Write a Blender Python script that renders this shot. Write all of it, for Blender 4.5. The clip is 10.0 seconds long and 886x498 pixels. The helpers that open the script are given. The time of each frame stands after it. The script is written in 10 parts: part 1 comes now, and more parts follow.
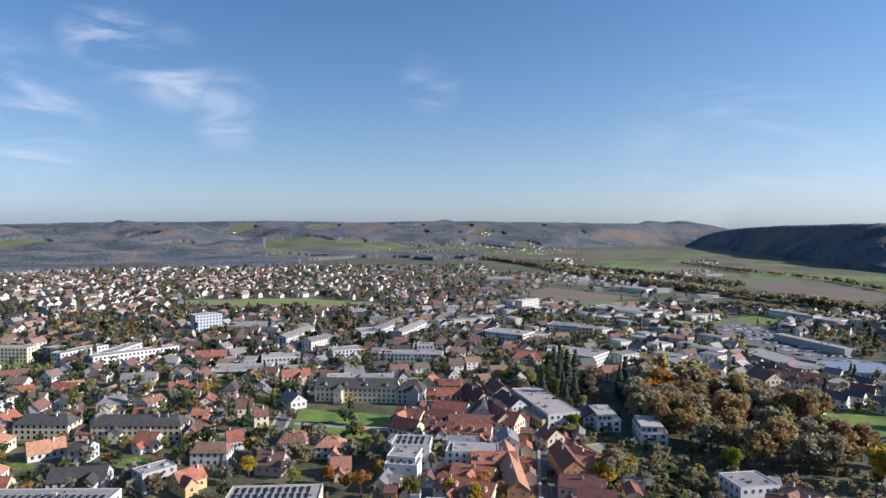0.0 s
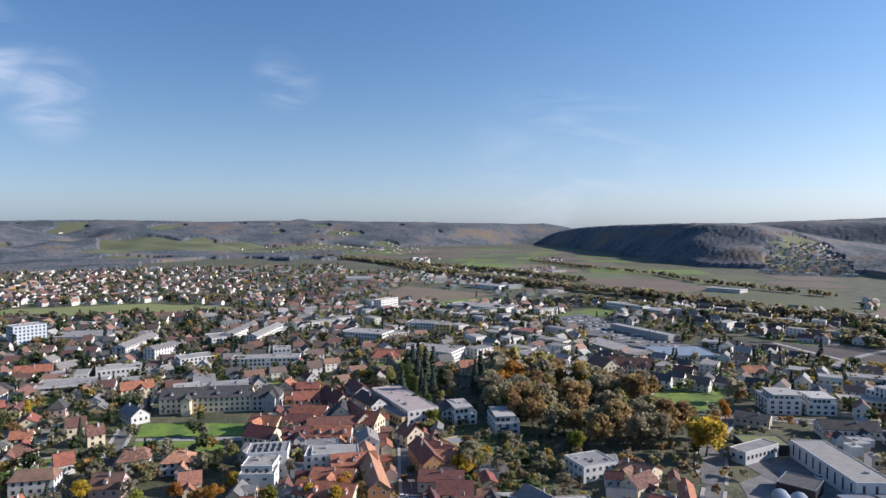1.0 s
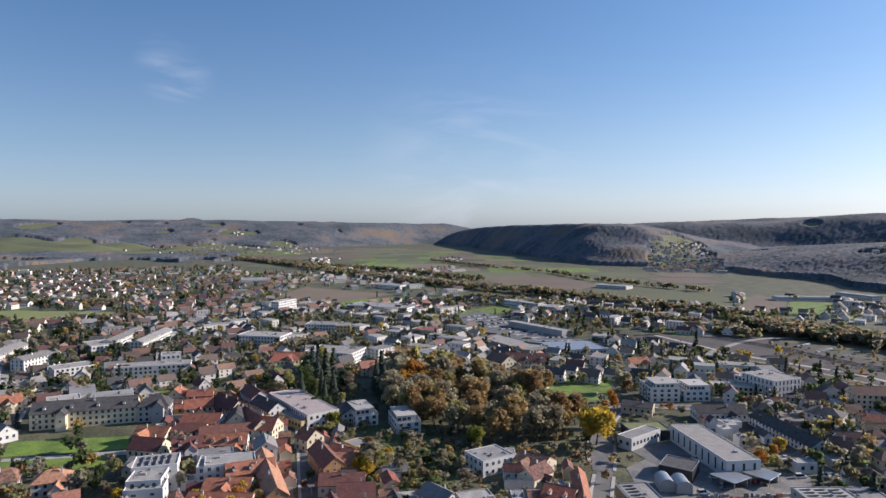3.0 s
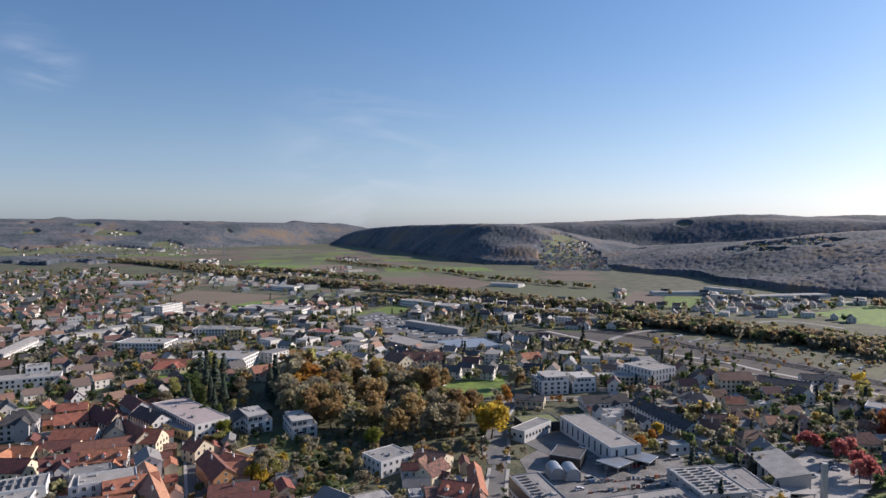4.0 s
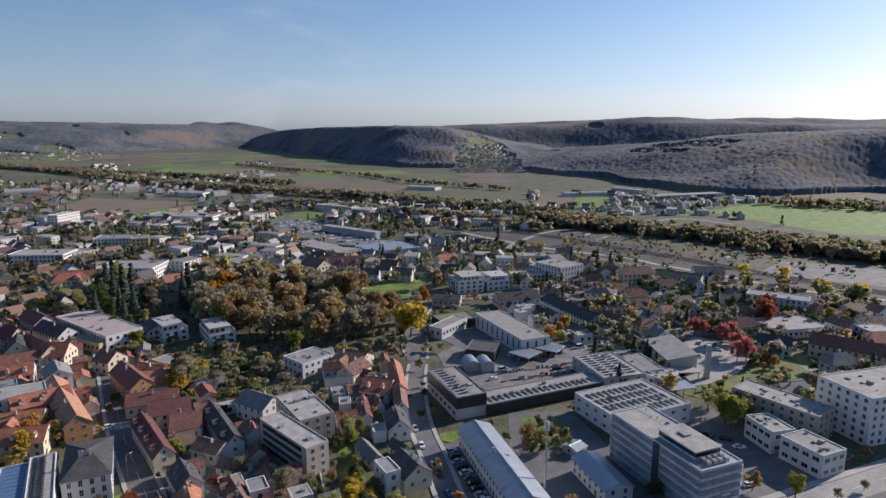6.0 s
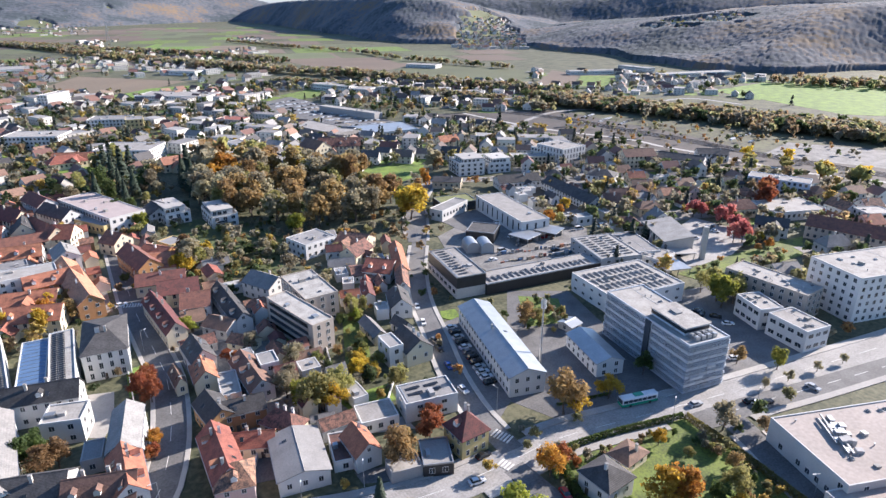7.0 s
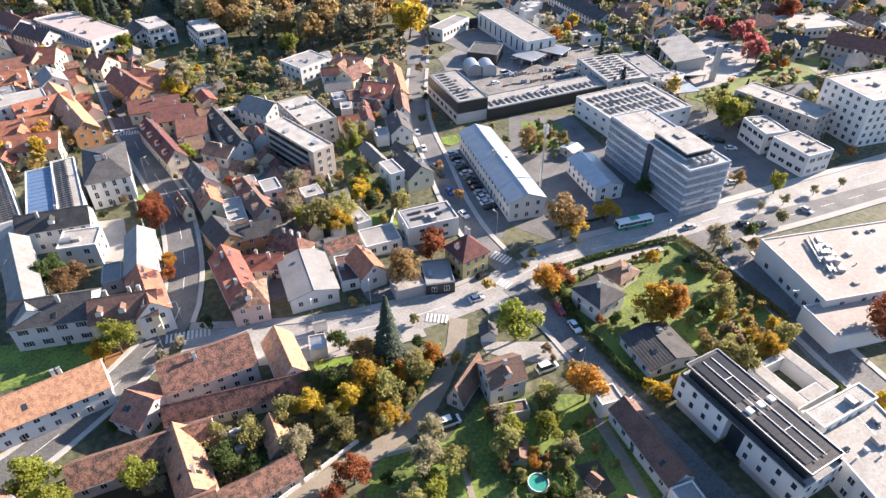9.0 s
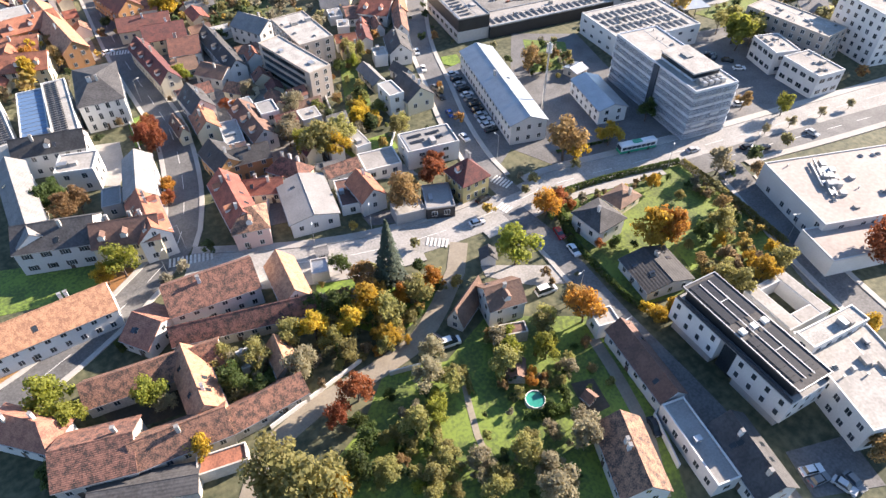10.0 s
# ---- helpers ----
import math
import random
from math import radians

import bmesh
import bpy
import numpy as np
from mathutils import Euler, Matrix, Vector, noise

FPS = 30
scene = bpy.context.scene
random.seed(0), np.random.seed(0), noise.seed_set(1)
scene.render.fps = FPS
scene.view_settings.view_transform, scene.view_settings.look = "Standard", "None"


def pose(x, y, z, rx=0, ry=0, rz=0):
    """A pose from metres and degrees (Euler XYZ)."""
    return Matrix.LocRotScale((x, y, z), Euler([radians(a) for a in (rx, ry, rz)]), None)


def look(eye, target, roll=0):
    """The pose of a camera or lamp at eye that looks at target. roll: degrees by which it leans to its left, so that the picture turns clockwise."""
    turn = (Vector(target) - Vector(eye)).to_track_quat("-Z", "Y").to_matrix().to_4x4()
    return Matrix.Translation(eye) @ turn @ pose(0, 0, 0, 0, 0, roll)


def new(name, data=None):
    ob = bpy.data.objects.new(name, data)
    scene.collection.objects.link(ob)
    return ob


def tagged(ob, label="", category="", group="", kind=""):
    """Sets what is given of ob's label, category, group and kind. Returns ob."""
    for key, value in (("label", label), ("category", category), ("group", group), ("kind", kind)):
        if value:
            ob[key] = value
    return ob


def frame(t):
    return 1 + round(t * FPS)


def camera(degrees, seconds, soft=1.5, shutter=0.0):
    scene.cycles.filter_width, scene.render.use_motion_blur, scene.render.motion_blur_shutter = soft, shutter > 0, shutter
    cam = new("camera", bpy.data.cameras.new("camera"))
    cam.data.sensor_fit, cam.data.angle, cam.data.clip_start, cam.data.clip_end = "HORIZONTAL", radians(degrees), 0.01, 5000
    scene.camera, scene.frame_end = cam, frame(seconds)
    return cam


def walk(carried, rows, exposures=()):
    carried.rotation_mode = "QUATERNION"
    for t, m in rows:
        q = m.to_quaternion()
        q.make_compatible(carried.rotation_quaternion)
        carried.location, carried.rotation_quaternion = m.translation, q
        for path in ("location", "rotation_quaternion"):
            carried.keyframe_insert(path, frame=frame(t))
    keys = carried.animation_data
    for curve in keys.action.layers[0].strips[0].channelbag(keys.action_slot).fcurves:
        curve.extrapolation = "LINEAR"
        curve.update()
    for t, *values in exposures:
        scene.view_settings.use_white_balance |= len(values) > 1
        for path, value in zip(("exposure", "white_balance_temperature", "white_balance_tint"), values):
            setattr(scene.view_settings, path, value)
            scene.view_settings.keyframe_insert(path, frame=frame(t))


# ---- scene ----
EYE = 110.0
cam = camera(71.2, 10.0, soft=1.45)
# seconds, heading to the right, pitch, lean: the camera turns where it hovers
ROWS = [
    (0.0, 0.0, -1.84, 0.15), (0.5, 6.62, -1.84, 0.13), (1.0, 13.05, -1.86, 0.08), (1.5, 14.70, -1.83, 0.11),
    (2.0, 17.22, -1.85, 0.14), (2.2, 18.20, -1.85, 0.14), (3.3, 24.88, -1.85, 0.17), (3.5, 27.15, -1.84, 0.18),
    (4.0, 31.77, -1.83, 0.16), (4.5, 35.53, -1.82, 0.18), (5.0, 38.90, -1.84, 0.15), (5.5, 39.48, -3.55, 0.14),
    (6.0, 39.48, -10.74, 0.15), (6.2, 39.47, -13.32, 0.14), (7.3, 39.45, -24.27, 0.07), (7.5, 39.45, -25.99, 0.03),
    (8.0, 39.42, -30.04, -0.11), (8.5, 39.36, -33.93, -0.22), (9.0, 39.34, -37.58, -0.26), (9.5, 39.29, -41.37, -0.28),
    (10.0, 39.25, -44.59, -0.38),
]
walk(cam, [(t, pose(0, 0, EYE, 0, 0, -yaw) @ pose(0, 0, 0, 90 + pitch) @ pose(0, 0, 0, 0, 0, lean)) for t, yaw, pitch, lean in ROWS],
     exposures=[(0.0, 0.54, 5950, 16), (2.0, 0.50, 6050, 17), (4.0, 0.39, 6250, 19), (5.0, 0.29, 6150, 19), (5.5, 0.25, 6150, 19), (6.0, 0.22, 6100, 19), (6.2, 0.38, 6100, 19), (7.3, 1.47, 6100, 18), (8.0, 1.55, 6450, 18), (10.0, 1.71, 6750, 18)])

# ---- light ----
SUN_AZ, SUN_EL = 98.0, 24.0
world = bpy.data.worlds.new("world")
scene.world = world
world.use_nodes = True
wn, wl = world.node_tree.nodes, world.node_tree.links
sky = wn.new("ShaderNodeTexSky")
sky.sky_type, sky.sun_disc = "NISHITA", False
sky.sun_elevation, sky.sun_rotation = radians(SUN_EL), radians(SUN_AZ)
sky.altitude, sky.air_density, sky.dust_density, sky.ozone_density = 300, 1.0, 0.6, 2.2
background = wn["Background"]
background.inputs["Strength"].default_value = 0.088
# thin cirrus: stretched noise, gathered where the streaks hang in the sky
ways = wn.new("ShaderNodeTexCoord")
stretch = wn.new("ShaderNodeMapping")
stretch.inputs["Scale"].default_value, stretch.inputs["Rotation"].default_value = (3.2, 3.2, 11.0), (0.0, radians(14), radians(30))
wisps = wn.new("ShaderNodeTexNoise")
wisps.inputs["Scale"].default_value, wisps.inputs["Detail"].default_value, wisps.inputs["Roughness"].default_value, wisps.inputs["Distortion"].default_value = 1.7, 7, 0.55, 0.9
wl.new(ways.outputs["Generated"], stretch.inputs["Vector"]), wl.new(stretch.outputs[0], wisps.inputs["Vector"])
thin = wn.new("ShaderNodeMapRange")
thin.interpolation_type = "SMOOTHSTEP"
thin.inputs["From Min"].default_value, thin.inputs["From Max"].default_value = 0.38, 0.68
wl.new(wisps.outputs["Fac"], thin.inputs["Value"])
gathered = None
for az_c, el_c, radius, amount in ((-28.0, 14.4, 4.5, 0.6), (-23.5, 12.8, 4.5, 0.6), (-19.0, 10.2, 4.2, 0.5), (-35.0, 8.2, 7.5, 0.6), (-1.0, 13.2, 3.6, 0.28), (-70.0, 18.0, 22.0, 0.6), (25.0, 5.0, 12.0, 0.2)):
    a_, e_ = radians(az_c), radians(el_c)
    near = wn.new("ShaderNodeVectorMath")
    near.operation = "DISTANCE"
    near.inputs[1].default_value = (math.sin(a_) * math.cos(e_), math.cos(a_) * math.cos(e_), math.sin(e_))
    wl.new(ways.outputs["Generated"], near.inputs[0])
    soft_ = wn.new("ShaderNodeMapRange")
    soft_.interpolation_type = "SMOOTHSTEP"
    soft_.inputs["From Min"].default_value, soft_.inputs["From Max"].default_value = radians(radius), radians(radius) * 0.25
    soft_.inputs["To Max"].default_value = amount
    wl.new(near.outputs["Value"], soft_.inputs["Value"])
    if gathered is None:
        gathered = soft_.outputs[0]
    else:
        most = wn.new("ShaderNodeMath")
        most.operation = "MAXIMUM"
        wl.new(gathered, most.inputs[0]), wl.new(soft_.outputs[0], most.inputs[1])
        gathered = most.outputs[0]
cover = wn.new("ShaderNodeMath")
cover.operation = "MULTIPLY"
wl.new(gathered, cover.inputs[0]), wl.new(thin.outputs[0], cover.inputs[1])
veil = wn.new("ShaderNodeMix")
veil.data_type = "RGBA"
veil.inputs[7].default_value = (6.2, 6.6, 7.2, 1)
# the haze of the lower air takes the yellow out of the sky near the horizon
parts_ = wn.new("ShaderNodeSeparateXYZ")
wl.new(ways.outputs["Generated"], parts_.inputs[0])
low_air = wn.new("ShaderNodeMapRange")
low_air.interpolation_type = "SMOOTHSTEP"
low_air.inputs["From Min"].default_value, low_air.inputs["From Max"].default_value = 0.16, -0.02
wl.new(parts_.outputs["Z"], low_air.inputs["Value"])
haze = wn.new("ShaderNodeMix")
haze.data_type, haze.blend_type = "RGBA", "MULTIPLY"
haze.inputs[7].default_value = (0.87, 0.91, 1.15, 1)
wl.new(low_air.outputs[0], haze.inputs[0]), wl.new(sky.outputs[0], haze.inputs[6])
# away from the sun the air is less bright
toward = wn.new("ShaderNodeVectorMath")
toward.operation = "DOT_PRODUCT"
toward.inputs[1].default_value = (math.sin(radians(SUN_AZ)), math.cos(radians(SUN_AZ)), 0)
wl.new(ways.outputs["Generated"], toward.inputs[0])
away = wn.new("ShaderNodeMapRange")
away.interpolation_type = "SMOOTHSTEP"
away.inputs["From Min"].default_value, away.inputs["From Max"].default_value = 0.25, -0.75
wl.new(toward.outputs["Value"], away.inputs["Value"])
dim = wn.new("ShaderNodeMix")
dim.data_type, dim.blend_type = "RGBA", "MULTIPLY"
dim.inputs[7].default_value = (0.76, 0.80, 0.84, 1)
wl.new(away.outputs[0], dim.inputs[0]), wl.new(haze.outputs[2], dim.inputs[6])
rim = wn.new("ShaderNodeMapRange")
rim.interpolation_type = "SMOOTHSTEP"
rim.inputs["From Min"].default_value, rim.inputs["From Max"].default_value = 0.055, -0.005
wl.new(parts_.outputs["Z"], rim.inputs["Value"])
pale = wn.new("ShaderNodeMix")
pale.data_type, pale.blend_type = "RGBA", "MULTIPLY"
pale.inputs[7].default_value = (0.80, 0.92, 1.06, 1)
wl.new(rim.outputs[0], pale.inputs[0]), wl.new(dim.outputs[2], pale.inputs[6])
deep = wn.new("ShaderNodeMapRange")
deep.interpolation_type = "SMOOTHSTEP"
deep.inputs["From Min"].default_value, deep.inputs["From Max"].default_value = 0.04, 0.36
wl.new(parts_.outputs["Z"], deep.inputs["Value"])
blue = wn.new("ShaderNodeMix")
blue.data_type, blue.blend_type = "RGBA", "MULTIPLY"
blue.inputs[7].default_value = (0.80, 1.0, 1.10, 1)
wl.new(deep.outputs[0], blue.inputs[0]), wl.new(pale.outputs[2], blue.inputs[6])
wl.new(cover.outputs[0], veil.inputs[0]), wl.new(blue.outputs[2], veil.inputs[6])
wl.new(veil.outputs[2], background.inputs["Color"])
sun = new("sun", bpy.data.lights.new("sun", "SUN"))
sun.data.energy, sun.data.angle, sun.data.color = 5.0, radians(0.6), (1.0, 0.90, 0.76)
a_, e_ = radians(SUN_AZ), radians(SUN_EL)
sun.matrix_world = look((0, 0, 400), (-math.sin(a_) * math.cos(e_), -math.cos(a_) * math.cos(e_), 400 - math.sin(e_)))

# ---- materials ----
MATS = {}


def mat(name, base, dark=None, rough=0.85, metal=0.0, scale=0.25, fine=3.0, contrast=0.5, bump=0.3, depth=0.05, rand=0.12, rows=0.0, island=False, leafy=0.0):
    """A worn surface: two base colours mixed by coarse and fine noise, with a little spread from object to object."""
    if name in MATS:
        return MATS[name]
    m = bpy.data.materials.new(name)
    m.use_nodes = True
    n, l = m.node_tree.nodes, m.node_tree.links
    b = n["Principled BSDF"]
    b.inputs["Roughness"].default_value, b.inputs["Metallic"].default_value = rough, metal
    dark = dark or tuple(c * 0.68 for c in base)
    geo = n.new("ShaderNodeNewGeometry")
    coarse, grain = n.new("ShaderNodeTexNoise"), n.new("ShaderNodeTexNoise")
    coarse.inputs["Scale"].default_value, coarse.inputs["Detail"].default_value = scale, 4
    grain.inputs["Scale"].default_value, grain.inputs["Detail"].default_value = fine, 3
    l.new(geo.outputs["Position"], coarse.inputs["Vector"]), l.new(geo.outputs["Position"], grain.inputs["Vector"])
    add = n.new("ShaderNodeMath")
    add.operation = "ADD"
    l.new(coarse.outputs["Fac"], add.inputs[0]), l.new(grain.outputs["Fac"], add.inputs[1])
    ramp = n.new("ShaderNodeMapRange")
    ramp.inputs["From Min"].default_value, ramp.inputs["From Max"].default_value = 1.0 - contrast * 0.5, 1.0 + contrast * 0.5
    l.new(add.outputs[0], ramp.inputs["Value"])
    mix = n.new("ShaderNodeMix")
    mix.data_type = "RGBA"
    mix.inputs[6].default_value, mix.inputs[7].default_value = (*dark, 1), (*base, 1)
    l.new(ramp.outputs["Result"], mix.inputs[0])
    out = mix.outputs[2]
    if rand > 0:
        src = geo.outputs["Random Per Island"] if island else n.new("ShaderNodeObjectInfo").outputs["Random"]
        spread = n.new("ShaderNodeMapRange")
        spread.inputs["To Min"].default_value, spread.inputs["To Max"].default_value = 1 - rand, 1 + rand
        l.new(src, spread.inputs["Value"])
        hsv = n.new("ShaderNodeHueSaturation")
        l.new(out, hsv.inputs["Color"]), l.new(spread.outputs["Result"], hsv.inputs["Value"])
        hue = n.new("ShaderNodeMapRange")
        hue.inputs["To Min"].default_value, hue.inputs["To Max"].default_value = 0.5 - rand * 0.06, 0.5 + rand * 0.06
        l.new(src, hue.inputs["Value"]), l.new(hue.outputs["Result"], hsv.inputs["Hue"])
        out = hsv.outputs["Color"]
    l.new(out, b.inputs["Base Color"])
    if bump > 0:
        bm_ = n.new("ShaderNodeBump")
        bm_.inputs["Strength"].default_value, bm_.inputs["Distance"].default_value = bump, depth
        if rows > 0:
            wave = n.new("ShaderNodeTexWave")
            wave.bands_direction = "Z"
            wave.inputs["Scale"].default_value, wave.inputs["Distortion"].default_value = rows, 0.6
            l.new(geo.outputs["Position"], wave.inputs["Vector"])
            two = n.new("ShaderNodeMath")
            two.operation = "ADD"
            l.new(wave.outputs["Fac"], two.inputs[0]), l.new(grain.outputs["Fac"], two.inputs[1])
            l.new(two.outputs[0], bm_.inputs["Height"])
        else:
            l.new(grain.outputs["Fac"], bm_.inputs["Height"])
        l.new(bm_.outputs["Normal"], b.inputs["Normal"])
    if leafy > 0:
        glow = n.new("ShaderNodeBsdfTranslucent")
        blend = n.new("ShaderNodeMixShader")
        blend.inputs[0].default_value = leafy
        l.new(out, glow.inputs["Color"])
        l.new(b.outputs[0], blend.inputs[1]), l.new(glow.outputs[0], blend.inputs[2])
        l.new(blend.outputs[0], n["Material Output"].inputs["Surface"])
    MATS[name] = m
    return m


# painted walls
mat("white", (0.68, 0.67, 0.65), (0.52, 0.51, 0.49), scale=0.15, contrast=0.9)
mat("cream", (0.68, 0.60, 0.44), (0.55, 0.47, 0.34), scale=0.15, contrast=0.9)
mat("yellow", (0.58, 0.45, 0.21), (0.47, 0.36, 0.17), scale=0.15, contrast=0.9)
mat("orange", (0.50, 0.265, 0.11), (0.40, 0.21, 0.09), scale=0.15, contrast=0.9)
mat("pink", (0.60, 0.44, 0.40), (0.50, 0.36, 0.33), scale=0.15, contrast=0.9)
mat("grey", (0.42, 0.41, 0.40), (0.33, 0.32, 0.31), scale=0.15, contrast=0.9)
mat("beige", (0.46, 0.40, 0.34), (0.38, 0.33, 0.28), scale=0.15, contrast=0.9)
mat("paleblue", (0.55, 0.60, 0.66), (0.45, 0.50, 0.56), scale=0.15, contrast=0.9)
mat("black", (0.03, 0.03, 0.033), (0.02, 0.02, 0.022), rough=0.5, bump=0.1)
mat("oldwall", (0.60, 0.56, 0.50), (0.33, 0.30, 0.26), scale=0.35, contrast=0.7)
# roofs
mat("redtile", (0.40, 0.15, 0.09), (0.19, 0.075, 0.05), scale=0.5, fine=3.0, contrast=0.45, rows=1.6, rand=0.2, bump=0.5)
# orangetile also stands in for sunlit slopes of darker old tiles
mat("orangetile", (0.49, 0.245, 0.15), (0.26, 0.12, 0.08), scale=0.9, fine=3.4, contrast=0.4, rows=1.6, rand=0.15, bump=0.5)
mat("oldtile", (0.32, 0.155, 0.105), (0.062, 0.044, 0.038), scale=0.8, fine=3.6, contrast=0.36, rows=1.6, rand=0.2, bump=0.6)
mat("winetile", (0.225, 0.082, 0.062), (0.085, 0.044, 0.040), scale=0.6, fine=2.2, contrast=0.6, rows=1.6, rand=0.25, bump=0.5)
mat("browntile", (0.205, 0.115, 0.085), (0.11, 0.066, 0.052), scale=0.4, fine=2.0, contrast=0.5, rows=1.6, rand=0.25, bump=0.5)
mat("darktile", (0.085, 0.082, 0.082), (0.042, 0.040, 0.041), scale=0.4, fine=2.0, contrast=0.5, rows=1.6, rand=0.25, bump=0.5)
mat("greytile", (0.26, 0.25, 0.24), (0.17, 0.165, 0.16), scale=0.4, fine=2.0, contrast=0.5, rows=1.6, rand=0.2, bump=0.5)
mat("metal", (0.42, 0.44, 0.46), (0.32, 0.34, 0.36), rough=0.45, metal=0.6, scale=0.3, bump=0.1)
mat("gravel", (0.42, 0.40, 0.37), (0.24, 0.226, 0.208), scale=0.3, fine=2.5, contrast=0.45)
mat("greyroof", (0.30, 0.29, 0.28), (0.20, 0.195, 0.19), scale=0.2, fine=2.5, contrast=0.6)
mat("whiteroof", (0.37, 0.35, 0.325), (0.25, 0.235, 0.215), scale=0.25, fine=1.6, contrast=0.5)
mat("beigeroof", (0.40, 0.335, 0.30), (0.28, 0.24, 0.215), scale=0.1, fine=1.0, contrast=0.6)
mat("concrete", (0.46, 0.44, 0.415), (0.38, 0.365, 0.34), scale=0.2, fine=1.6, contrast=0.6)
mat("pinkroof", (0.48, 0.40, 0.375), (0.36, 0.30, 0.28), scale=0.2, contrast=0.7)
mat("greenroof", (0.22, 0.24, 0.09), (0.13, 0.13, 0.06), scale=0.3, fine=2.0, contrast=0.5)
# ground
mat("soil", (0.135, 0.13, 0.072), (0.042, 0.05, 0.024), scale=0.05, fine=0.6, contrast=0.4, bump=0.5, depth=0.3, rand=0)
mat("lawn", (0.165, 0.23, 0.036), (0.075, 0.105, 0.025), scale=0.12, fine=1.3, contrast=0.34, bump=0.5, depth=0.1, rand=0.15)
mat("orchardgrass", (0.10, 0.125, 0.04), (0.06, 0.075, 0.028), scale=0.1, fine=0.7, contrast=0.5, bump=0.5, depth=0.2, rand=0)
mat("yard", (0.25, 0.24, 0.225), (0.12, 0.115, 0.11), scale=0.12, fine=1.3, contrast=0.4, bump=0.3, rand=0.1)
mat("soilbed", (0.085, 0.065, 0.045), (0.05, 0.042, 0.03), scale=0.3, fine=1.5, contrast=0.5, bump=0.6, depth=0.2, rand=0)
mat("brightlawn", (0.18, 0.265, 0.035), (0.085, 0.135, 0.026), scale=0.1, fine=1.1, contrast=0.38, bump=0.4, depth=0.1, rand=0.1)
mat("dullfield", (0.125, 0.135, 0.062), (0.082, 0.088, 0.042), scale=0.01, fine=0.2, contrast=0.7, bump=0.3, depth=0.2, rand=0.3)
mat("brownfield", (0.19, 0.14, 0.098), (0.13, 0.098, 0.07), scale=0.01, fine=0.2, contrast=0.7, bump=0.3, depth=0.2, rand=0.2)
mat("asphalt", (0.185, 0.182, 0.18), (0.10, 0.098, 0.097), scale=0.15, fine=1.8, contrast=0.5, bump=0.3, rand=0.1)
# on the main street this raised base colour holds the low sun's glare
mat("paleasphalt", (0.36, 0.345, 0.33), (0.22, 0.212, 0.20), scale=0.15, fine=1.8, contrast=0.5, bump=0.3, rand=0.1)
mat("paving", (0.42, 0.40, 0.37), (0.31, 0.295, 0.275), scale=0.2, fine=2.0, contrast=0.6, rand=0.1)
mat("palemeadow", (0.235, 0.25, 0.085), (0.16, 0.18, 0.06), scale=0.02, fine=0.4, contrast=0.6, bump=0.3, depth=0.1, rand=0.1)
mat("scrub", (0.12, 0.122, 0.056), (0.05, 0.047, 0.034), scale=0.05, fine=0.3, contrast=0.35, bump=0.5, depth=0.3, rand=0)
mat("gravelpath", (0.30, 0.26, 0.20), (0.22, 0.19, 0.145), scale=0.3, fine=2.0, contrast=0.6, rand=0.1)
mat("paint", (0.72, 0.72, 0.70), (0.50, 0.50, 0.48), scale=0.8, fine=5, contrast=0.5, rand=0)
mat("leaflitter", (0.36, 0.17, 0.05), (0.20, 0.11, 0.045), scale=0.4, fine=2.0, contrast=0.5)
# glass, panels, metal
mat("glass", (0.045, 0.055, 0.065), (0.03, 0.036, 0.042), rough=0.08, bump=0.0, rand=0.5)
mat("panel", (0.016, 0.018, 0.024), (0.011, 0.013, 0.018), rough=0.42, bump=0.0)
mat("blueglass", (0.105, 0.175, 0.275), (0.08, 0.14, 0.23), rough=0.15, bump=0.0)
mat("frame", (0.70, 0.70, 0.68), rough=0.6, bump=0.0)
mat("steel", (0.45, 0.46, 0.47), rough=0.45, metal=0.7, bump=0.1)
mat("silver", (0.60, 0.63, 0.67), (0.48, 0.51, 0.55), rough=0.35, metal=0.1, bump=0.05)
mat("bark", (0.13, 0.095, 0.07), (0.07, 0.05, 0.04), scale=1.5, fine=6, bump=0.5)
mat("tyre", (0.02, 0.02, 0.02), rough=0.9, bump=0.0)
mat("pool", (0.04, 0.30, 0.22), rough=0.08, bump=0.05)
LEAVES = {"yellow": ((0.62, 0.43, 0.05), (0.38, 0.26, 0.045)), "orange": ((0.58, 0.30, 0.05), (0.36, 0.18, 0.045)), "brown": ((0.41, 0.28, 0.12), (0.25, 0.17, 0.085)),
          "green": ((0.13, 0.18, 0.05), (0.06, 0.09, 0.03)), "lime": ((0.36, 0.37, 0.06), (0.20, 0.22, 0.045)), "red": ((0.62, 0.235, 0.20), (0.42, 0.14, 0.12)),
          "rust": ((0.42, 0.15, 0.06), (0.24, 0.09, 0.04)), "bare": ((0.41, 0.365, 0.235), (0.265, 0.235, 0.16)), "conifer": ((0.040, 0.062, 0.034), (0.020, 0.034, 0.022)),
          "olive": ((0.39, 0.36, 0.13), (0.24, 0.225, 0.09))}
for key_, (c1_, c2_) in LEAVES.items():
    mat("leaf_" + key_, c1_, c2_, rough=0.8, scale=0.35, fine=1.5, contrast=0.5, bump=0.0, rand=0.2, leafy=0.0 if key_ == "conifer" else 0.62)
    # far copies of the leaf tints, dulled in colour as distance haze would
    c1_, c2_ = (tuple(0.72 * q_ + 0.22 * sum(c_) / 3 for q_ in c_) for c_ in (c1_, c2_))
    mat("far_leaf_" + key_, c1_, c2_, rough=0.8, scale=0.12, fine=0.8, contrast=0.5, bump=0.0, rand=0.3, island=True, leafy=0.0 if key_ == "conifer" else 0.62)
